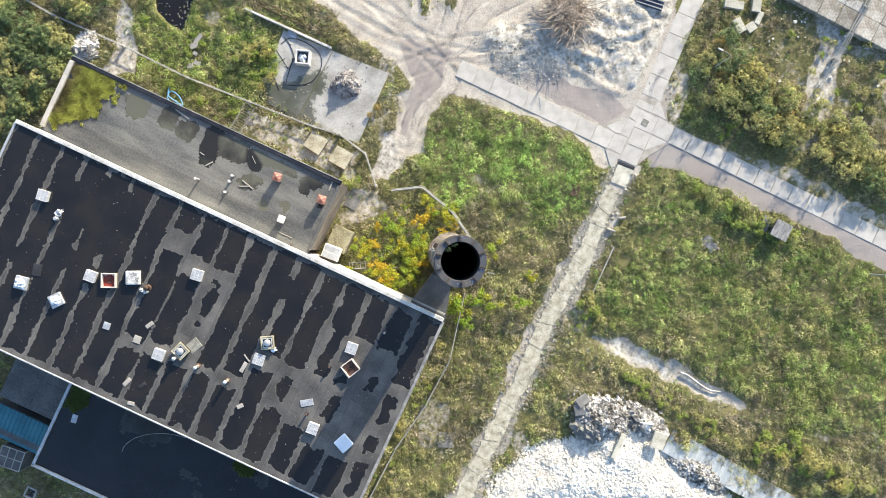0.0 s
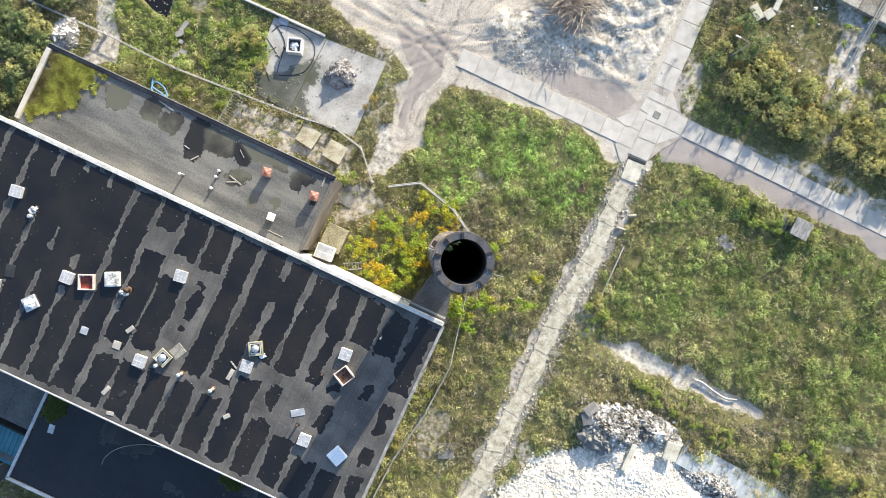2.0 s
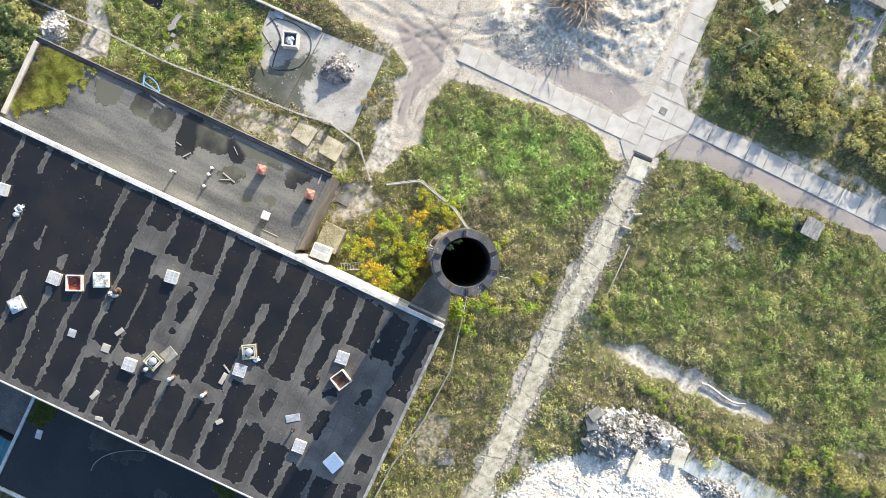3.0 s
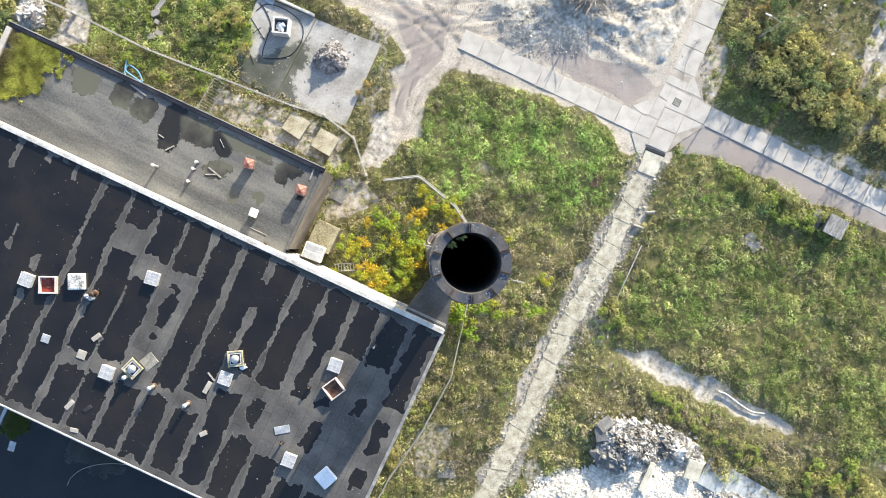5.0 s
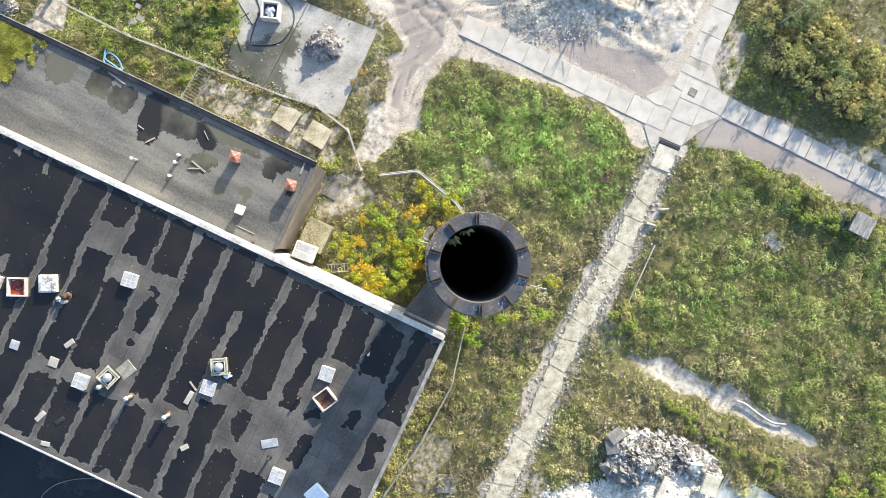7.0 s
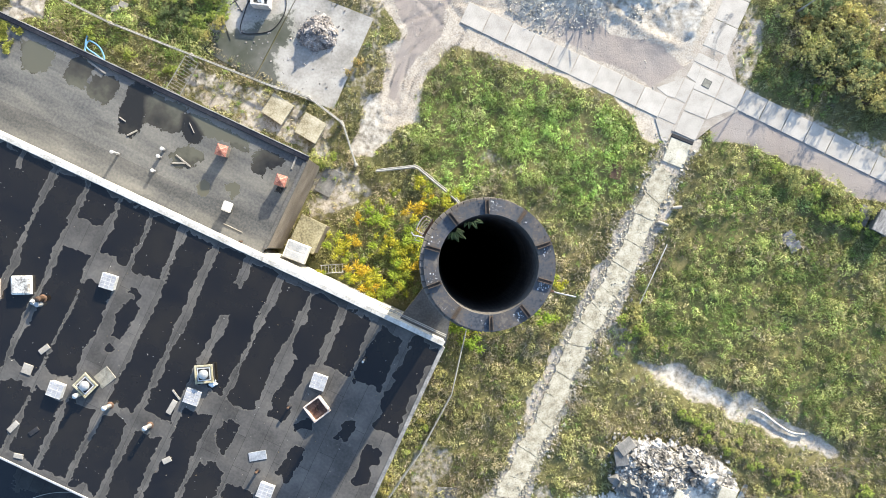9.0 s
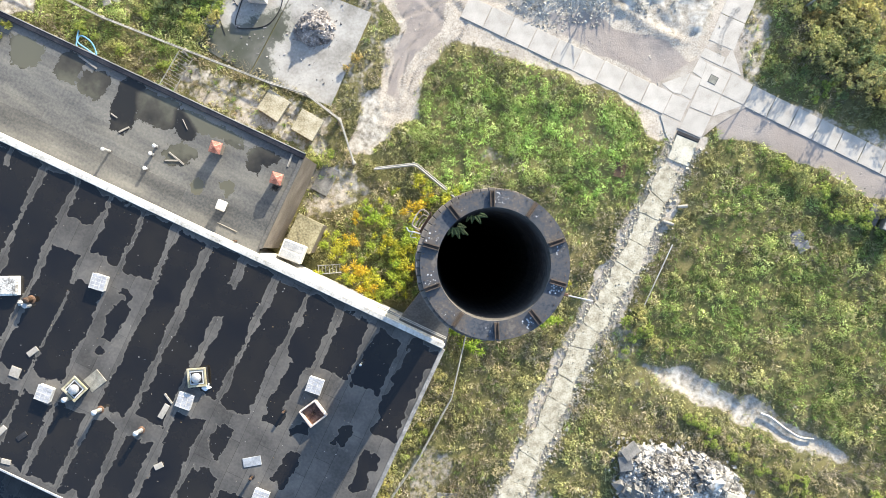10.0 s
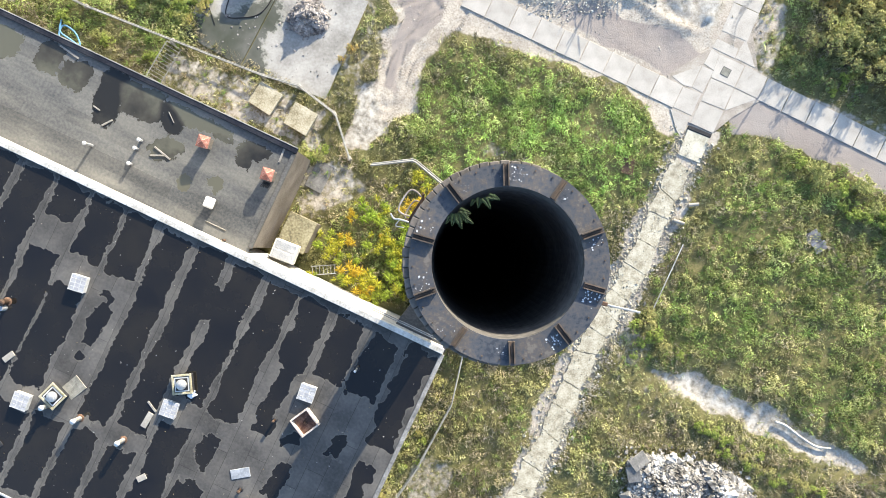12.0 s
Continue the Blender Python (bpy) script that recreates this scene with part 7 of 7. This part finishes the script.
def shrub_mesh(seed, r, h, cols, weights, clumps=60, per=21, leaf=(0.10, 0.22)):
    """A shrub: stem, limbs and a ragged crown of leaf clumps."""
    global rng
    rng = np.random.default_rng(seed)
    o = new("shrub")
    bm = bmesh.new()
    C, N = [], []
    for k in range(clumps):
        a, q = rng.uniform(0, 2 * np.pi), rng.uniform(0.0, 1.0) ** 0.5
        rr = r * q * (0.75 + 0.45 * math.sin(3 * a + seed) * 0.5 + rng.uniform(-0.15, 0.15))
        z = h * (0.35 + 0.65 * math.sqrt(max(0, 1 - (q * 0.9) ** 2)) * rng.uniform(0.6, 1.05))
        c = np.array((rr * math.cos(a), rr * math.sin(a), z))
        if k % 4 == 0:
            tube(bm, [(0, 0, -0.2), (c[0] * 0.35, c[1] * 0.35, z * 0.45), tuple(c)], 0.03 + 0.02 * (k == 0), 5)
        s = rng.uniform(0.10, 0.22) * r / 1.3
        d = rng.normal(0, 1, (per, 3)) + c / np.linalg.norm(c) * 0.5
        d /= np.linalg.norm(d, axis=1, keepdims=True)
        C.append(c + d * rng.uniform(0.8, 1.5, (per, 1)) * (s, s, s * 0.8))
        N.append(d)
    part("stem", bm, M_BARK, o)
    tint = np.repeat(palette(clumps, cols, weights), per, 0)
    V, F, T = facing(np.concatenate(C), np.concatenate(N), leaf, tint, 0.45)
    cloud("crown", V, F, T, M_LEAF, "", "", parent=o)
    return o


KINDS = [
    (shrub_mesh(1, 1.5, 2.2, [(0.42, 0.40, 0.16), (0.52, 0.48, 0.20), (0.33, 0.32, 0.125)], [2, 2, 2]), "dense olive-green shrub in the thicket"),
    (shrub_mesh(2, 1.4, 2.4, [(0.42, 0.38, 0.13), (0.48, 0.42, 0.15), (0.35, 0.335, 0.12)], [2, 1, 2]), "shrub turning autumn yellow"),
    (shrub_mesh(3, 1.5, 2.0, [(0.33, 0.36, 0.13), (0.42, 0.43, 0.16), (0.48, 0.46, 0.19)], [2, 3, 1]), "dark green leafy shrub"),
    (shrub_mesh(4, 1.3, 1.8, [(0.52, 0.36, 0.13), (0.43, 0.35, 0.14), (0.35, 0.31, 0.12)], [1, 2, 2]), "shrub with brown and orange autumn leaves"),
    (shrub_mesh(5, 1.2, 1.3, [(0.32, 0.40, 0.09), (0.40, 0.46, 0.12), (0.25, 0.32, 0.075)], [2, 2, 2]), "low bright green bush"),
    (shrub_mesh(6, 1.5, 2.2, [(0.165, 0.22, 0.095), (0.215, 0.27, 0.115), (0.28, 0.32, 0.14)], [3, 3, 1]), "dark green feathery bush in the overgrown corner"),
    (shrub_mesh(7, 1.2, 3.7, [(0.34, 0.34, 0.14), (0.44, 0.41, 0.17), (0.26, 0.28, 0.11)], [2, 2, 2], 34, 10), "tall thin-leaved olive shrub beside the slab road"),
]
rng = np.random.default_rng(23)
used = set()


def plant(kind, x, y, s):
    o, label = KINDS[kind]
    m = pose(x, y, 0, 0, 0, rng.uniform(0, 360))
    if kind not in used:
        used.add(kind)
        o.matrix_basis = m
        q = o
    else:
        q = copy_thing(o, m)
    q.scale = (s, s, s * rng.uniform(0.62, 0.88))
    tagged(q, label, "shrub", "shrubs")


PIPE_RUN = [(-49.29, 29.42), (-44.77, 26.84), (-36.71, 23.29), (-29.29, 19.61), (-22.19, 16.84), (-14.77, 13.74)]


def grove(poly, n, kinds, size, gap=0.7):
    placed = []
    for _ in range(n * 12):
        if len(placed) >= n:
            break
        x, y = (float(v[0]) for v in in_box(1, poly))
        if sdist(poly, np.array([x]), np.array([y]))[0] < 0 or band(PIPE_RUN, np.array([x]), np.array([y]))[0] < 1.5 or sdist(POND, np.array([x]), np.array([y]))[0] > -1.2 or sdist(FOOTWAY, np.array([x]), np.array([y]))[0] > -0.6 or any(math.hypot(x - a, y - b) < gap for a, b in placed):
            continue
        placed.append((x, y))
        plant(int(rng.choice(kinds)), x, y, rng.uniform(*size))


grove([(29.42, 21.35), (32.65, 24.58), (36.19, 20.06), (41.03, 17.16), (52.64, 9.74), (52.64, 5.48), (42.32, 10.13), (37.16, 12.32), (32.65, 14.13), (30.19, 15.23)], 62, [0, 0, 2, 2, 1, 3, 0, 5], (0.55, 1.15), 1.1)
grove([(-52.52, 30.39), (-37.68, 30.39), (-37.35, 26.52), (-39.94, 24.58), (-42.52, 22.52), (-45.42, 16.19), (-48.00, 15.23), (-52.52, 9.10)], 72, [5, 5, 5, 2, 5, 0], (0.6, 1.1))
grove([(28.6, 17.0), (30.8, 19.5), (36.0, 15.6), (41.5, 12.0), (46.0, 9.6), (45.2, 8.2), (40.5, 10.0), (35.0, 12.8), (31.0, 14.6)], 15, [6], (0.7, 1.05), 1.4)
grove([(27.5, 15.4), (31.0, 15.5), (34.0, 12.9), (33.4, 12.0), (30.4, 13.2), (28.0, 14.4)], 11, [4, 5, 5], (0.3, 0.5), 0.6)
grove(LUSH_W, 44, [5, 2, 4, 4], (0.25, 0.5), 0.7)
grove([(28.77, 7.16), (32.65, 6.19), (37.81, 2.97), (41.03, 1.35), (39.74, 0.06), (33.29, 2.65), (29.42, 5.55)], 18, [4, 4, 2], (0.45, 0.8), 0.6)
grove([(34.90, -20.58), (39.74, -20.90), (46.19, -25.10), (50.58, -27.68), (42.97, -27.03), (35.87, -23.16)], 26, [1, 4, 4, 0], (0.4, 0.75), 0.6)
grove([(19.74, -13.81), (25.55, -16.39), (32.65, -20.90), (36.19, -23.94), (34.90, -24.13), (29.42, -20.90), (21.68, -16.39)], 34, [0, 4, 4, 4], (0.3, 0.5), 0.6)
grove([(-22.19, 24.58), (-18.65, 22.00), (-19.61, 18.77), (-20.26, 16.84), (-22.84, 18.77)], 12, [0, 4, 1], (0.4, 0.7), 0.6)
grove([(-34.45, 22.65), (-29.29, 20.06), (-23.48, 17.16), (-23.48, 14.58), (-31.23, 18.77)], 10, [4, 2], (0.35, 0.6), 0.6)
grove([(-7.35, -23.16), (-4.13, -13.48), (-0.90, -10.26), (0.39, -10.26), (-2.84, -20.58), (-6.06, -27.03)], 14, [0, 4, 1], (0.3, 0.5), 0.6)
grove([(-11.87, 9.10), (-9.29, 9.10), (-8.65, 7.16), (-11.23, 7.16)], 4, [4, 2], (0.4, 0.6), 0.5)
grove([(15.87, -2.52), (19.10, -6.39), (21.68, -9.61), (16.52, -9.61), (14.58, -8.32)], 9, [4, 0], (0.35, 0.6), 0.6)
grove([(46.84, 28.45), (39.74, 26.52), (39.10, 22.65), (44.90, 16.84), (50.58, 12.97), (50.58, 21.35)], 20, [0, 4, 2], (0.3, 0.5), 0.8)


plant(3, *(-7.55, 16.06), 0.45)
plant(3, *(-8.32, 15.23), 0.35)
for p, sx, sy, rz in (((-28.32, 23.16), 0.9, 0.6, 20), ((-28.19, 22.26), 0.5, 0.4, -30), ((-28.77, 20.84), 0.7, 0.5, 10), ((-28.00, 21.16), 0.8, 0.5, -25), ((-27.87, 23.94), 1.2, 0.5, 50)):
    o = tagged(part("concrete_scrap", boxed(0, 0, 0, sx, sy, 0.2, bevel=0.02), M_CONCRETE), "small pale concrete scrap in the weeds", "scrap", "concrete scraps in the weeds")
    o.matrix_world = pose(*p, 0.12, 4, -5, rz)


# sumac: heads of drooping feathered fronds
def sumac_mesh(seed, cols, weights, heads=6):
    g = np.random.default_rng(seed)
    o = new("sumac")
    bm = bmesh.new()
    V, F, T = [], [], []
    for hd in range(heads):
        hx, hy = g.normal(0, 0.5, 2) if hd else (0, 0)
        hz = g.uniform(1.0, 1.9)
        tube(bm, [(0, 0, -0.1), (hx * 0.6, hy * 0.6, hz * 0.6), (hx, hy, hz)], 0.028, 5)
        base = np.array(cols[g.choice(len(cols), p=np.array(weights) / sum(weights))])
        nf = int(g.integers(11, 16))
        for k in range(nf):
            a = 2 * np.pi * k / nf + g.uniform(-0.2, 0.2)
            ln = g.uniform(0.42, 0.7)
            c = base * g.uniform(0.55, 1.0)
            d = np.array((math.cos(a), math.sin(a), 0))
            s = np.array((-math.sin(a), math.cos(a), 0))
            low = g.uniform(0.0, 0.25)
            prev = None
            for j in range(6):
                t = j / 5
                p = np.array((hx, hy, hz)) + d * ln * t + np.array((0, 0, 0.2 * math.sin(t * 2.2) - (0.18 + low) * t * t))
                w = 0.05 * math.sin(0.45 + 2.5 * t) * (1.15 if j % 2 else 0.75)
                i = len(V)
                V += [p - s * w, p + np.array((0, 0, 0.025)), p + s * w]
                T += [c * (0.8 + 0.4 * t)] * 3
                if prev is not None:
                    F += [(prev, prev + 1, i + 1, i), (prev + 1, prev + 2, i + 2, i + 1)]
                prev = i
    part("stem", bm, M_BARK, o)
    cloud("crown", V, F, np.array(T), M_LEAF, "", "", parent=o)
    return o


SUMACS = [
    (sumac_mesh(1, [(0.46, 0.47, 0.045), (0.32, 0.42, 0.05)], [2, 3]), "sumac with drooping yellow-green fronds"),
    (sumac_mesh(2, [(0.60, 0.28, 0.03), (0.60, 0.42, 0.035), (0.52, 0.48, 0.04)], [2, 3, 2]), "sumac turned bright orange"),
    (sumac_mesh(3, [(0.56, 0.49, 0.04), (0.48, 0.48, 0.045), (0.34, 0.41, 0.05)], [3, 3, 2]), "sumac turned golden yellow"),
    (sumac_mesh(4, [(0.26, 0.38, 0.04), (0.34, 0.44, 0.05)], [2, 1]), "green sumac with feathered fronds"),
]
seen_kinds = set()


def sumac(kind, p, s):
    o, label = SUMACS[kind]
    m = pose(*p, 0, 0, 0, rng.uniform(0, 360))
    if kind in seen_kinds:
        o = copy_thing(o, m)
    else:
        seen_kinds.add(kind)
        o.matrix_basis = m
    o.scale = (0.92 * s, 0.92 * s, 0.88 * s)
    tagged(o, label, "sumac", "sumac bushes")


YELLOW_GREEN = [(-0.75, 4.09, 0.7), (-4.77, 3.29, 0.7), (-5.04, 2.0, 0.8), (-6.65, 3.82, 0.45), (-4.24, 4.68, 0.4), (-1.55, 3.93, 0.5), (-9.97, 0.18, 0.7), (-6.92, -1.11, 0.6), (-6.01, 0.12, 0.7), (-3.16, 0.5, 0.9), (-2.9, 1.46, 0.7), (-4.24, -2.45, 0.8), (-3.43, -3.25, 0.7), (-4.5, -3.79, 0.8), (-8.26, -2.45, 0.5), (-2.09, 0.5, 0.8), (1.81, -6.71, 1.0), (1.03, -7.03, 0.8), (5.42, -6.39, 0.9), (4.26, -5.1, 0.8), (5.55, 0.06, 0.9)]
ORANGE = [(-2.25, 3.07, 0.9), (-1.72, 4.15, 0.6), (1.29, 3.29, 0.5), (1.18, 2.32, 0.4), (0.05, 1.79, 0.55), (-7.29, 2.64, 0.5), (-7.72, 0.34, 0.65), (-2.09, 1.3, 0.4), (-4.77, 0.77, 0.45), (-2.25, -1.38, 0.7), (-7.18, -2.18, 0.9), (-6.65, -3.25, 0.75)]
GOLDEN = [(-1.55, 5.59, 0.75), (-1.98, 6.08, 0.5), (0.32, 4.36, 0.85), (1.07, 4.79, 0.6), (0.7, 3.4, 0.65), (-9.06, 0.5, 0.8), (-8.53, -0.47, 0.8), (-4.24, 0.39, 0.8), (-3.7, -0.57, 0.8), (-2.47, -0.3, 0.8), (-3.16, -1.91, 0.9), (-1.55, -0.84, 0.7), (-6.11, -2.07, 0.8), (-7.72, -2.82, 0.8), (-5.31, -2.99, 0.9), (-5.84, -4.06, 0.8), (-10.56, -2.18, 0.5), (3.94, -1.87, 0.9), (9.74, -3.16, 0.7)]
GREEN = [(-5.84, 2.75, 0.9), (-3.86, -1.27, 0.7), (1.35, -5.74, 1.0), (2.45, -8.45, 0.9), (8.77, -5.87, 0.9), (3.61, -5.74, 0.8)]
for kind, places in enumerate((YELLOW_GREEN, ORANGE, GOLDEN, GREEN)):
    for x, y, s in places:
        sumac(kind, (x, y), s)

# leaf litter and crumbs floating on the roof pools
lit = np.random.default_rng(5)
m = 420
S, W = lit.uniform(0.6, LEN - 0.5, m), lit.uniform(0.8, WID - 0.6, m)
C = np.stack([S, W, S * 0 + TOP + 0.03], -1)
V, F, T = leaves(C, (0.05, 0.13), np.array([(0.34, 0.30, 0.24), (0.22, 0.17, 0.10), (0.50, 0.48, 0.44)])[lit.integers(0, 3, m)], 6.0)
cloud("leaf_litter", V, F, T, M_LEAF, "fallen leaves and crumbs strewn over the wet roof", "litter").matrix_world = HALL

# tread of a tyre printed in the dust of the strip
M_TREAD = surf("tyre_tread_dust", [(0.30, 0.28, 0.25), (0.37, 0.35, 0.315), (0.43, 0.41, 0.37)], 1.0, 9, 0.95, 0.2)


def tread(bm, line, half, pitch, chevron, z=None):
    """Bars of a tyre's print along a line."""
    d0 = [0.0]
    for p, q in zip(line, line[1:]):
        d0.append(d0[-1] + (q - p).length)
    px, py = [p.x for p in line], [p.y for p in line]
    U = (np.arange(int(d0[-1] / pitch)) + 0.5) * pitch
    H = ground_height(np.interp(U, d0, px), np.interp(U, d0, py)) if z is None else U * 0 + z
    for u, h in zip(U.tolist(), H.tolist()):
        x, y = np.interp(u, d0, px), np.interp(u, d0, py)
        x1, y1 = np.interp(u + 0.1, d0, px), np.interp(u + 0.1, d0, py)
        a = math.atan2(y1 - y, x1 - x)
        if rng.uniform() < 0.12:
            continue
        for side in ((-1, 1) if chevron else (0,)):
            block(bm, x - math.sin(a) * side * half * 0.55, y + math.cos(a) * side * half * 0.55, h - 0.005, half * (0.95 if chevron else 1.8), 0.05, 0.016, rz=math.degrees(a) + (side * 55 if chevron else 80 + rng.normal(0, 4)))


bm = bmesh.new()
tread(bm, smooth_line([(*(24.97, 20.52), 0), (*(24.33, 19.32), 0), (*(23.77, 18.11), 0), (*(23.54, 16.35), 0)], 20), 0.2, 0.12, True, 0.013)
tread(bm, smooth_line([(*(25.34, 20.62), 0), (*(24.79, 19.88), 0), (*(24.19, 18.95), 0)], 16), 0.16, 0.12, True, 0.013)
tagged(part("tyre_tread", bm, M_TREAD), "chevron tyre tread printed in the dust", "tyre track", kind="stuff")
M_EARTH = surf("rolled_earth", [(0.17, 0.145, 0.115), (0.27, 0.235, 0.195), (0.38, 0.34, 0.29)], 1.0, 9, 0.95, 0.2)
for line, gap in RUTS:
    mid = smooth_line([(*p, 0) for p in line], 12)
    bm = bmesh.new()
    for off in (-gap, gap):
        side = []
        for p, q in zip(mid, mid[1:]):
            d = (q - p).normalized()
            side.append(Vector((p.x - d.y * off, p.y + d.x * off, 0)))
        tread(bm, side, 0.2, 0.2, False)
    tagged(part("tyre_tread", bm, M_EARTH), "ribbed tyre tread pressed into the dirt", "tyre track", kind="stuff")

# ferns on the inner rim of the chimney
M_FERN = tinted("fern_leaf", 0.6, 0.2, 0.2)


def frond(parent, a, ln, bx, by):
    """One arching feathered leaf of the fern."""
    V, F = [], []
    d, s = np.array((math.cos(radians(a)), math.sin(radians(a)), 0)), np.array((-math.sin(radians(a)), math.cos(radians(a)), 0))
    for j in range(10):
        t = j / 10
        p = np.array((bx, by, 0.04)) + d * ln * t + np.array((0, 0, 0.09 * math.sin(t * 2.6) - 0.05 * t))
        for side in (-1, 1):
            w = 0.40 * ln * (1.02 - t) ** 0.8 * random.uniform(0.8, 1.1)
            out = s * side * w * 0.85 + d * w * 0.5
            across = (d * 0.85 - s * side * 0.5) * 0.052 * ln
            i = len(V)
            V += [p, p + out * 0.45 - across + (0, 0, 0.006), p + out - (0, 0, 0.02), p + out * 0.45 + across]
            F.append((i, i + 1, i + 2, i + 3))
    cloud("frond", V, F, np.tile(np.array((0.05, 0.075, 0.035)) * random.uniform(0.7, 1.25), (len(V), 1)), M_FERN, "", "", parent=parent)


for x, y, z, fronds in ((-0.56, 0.56, -0.03, ((-70, 0.20, 0, 0), (-100, 0.16, -0.02, 0), (-35, 0.22, 0.02, 0), (-55, 0.14, 0.06, 0.03), (-15, 0.15, 0.03, 0.03), (-125, 0.12, -0.05, -0.03))),
                        (-0.25, 0.74, -0.05, ((-60, 0.16, 0, 0), (-95, 0.13, -0.05, 0), (-20, 0.15, 0.05, 0.02), (-40, 0.1, 0.1, 0.03), (-120, 0.1, -0.1, -0.02)))):
    o = thing("fern", pose(CX + x, CY + y, CH + z), "green fern growing from the chimney's inner rim", "fern", "ferns on the chimney")
    for f in fronds:
        frond(o, *f)
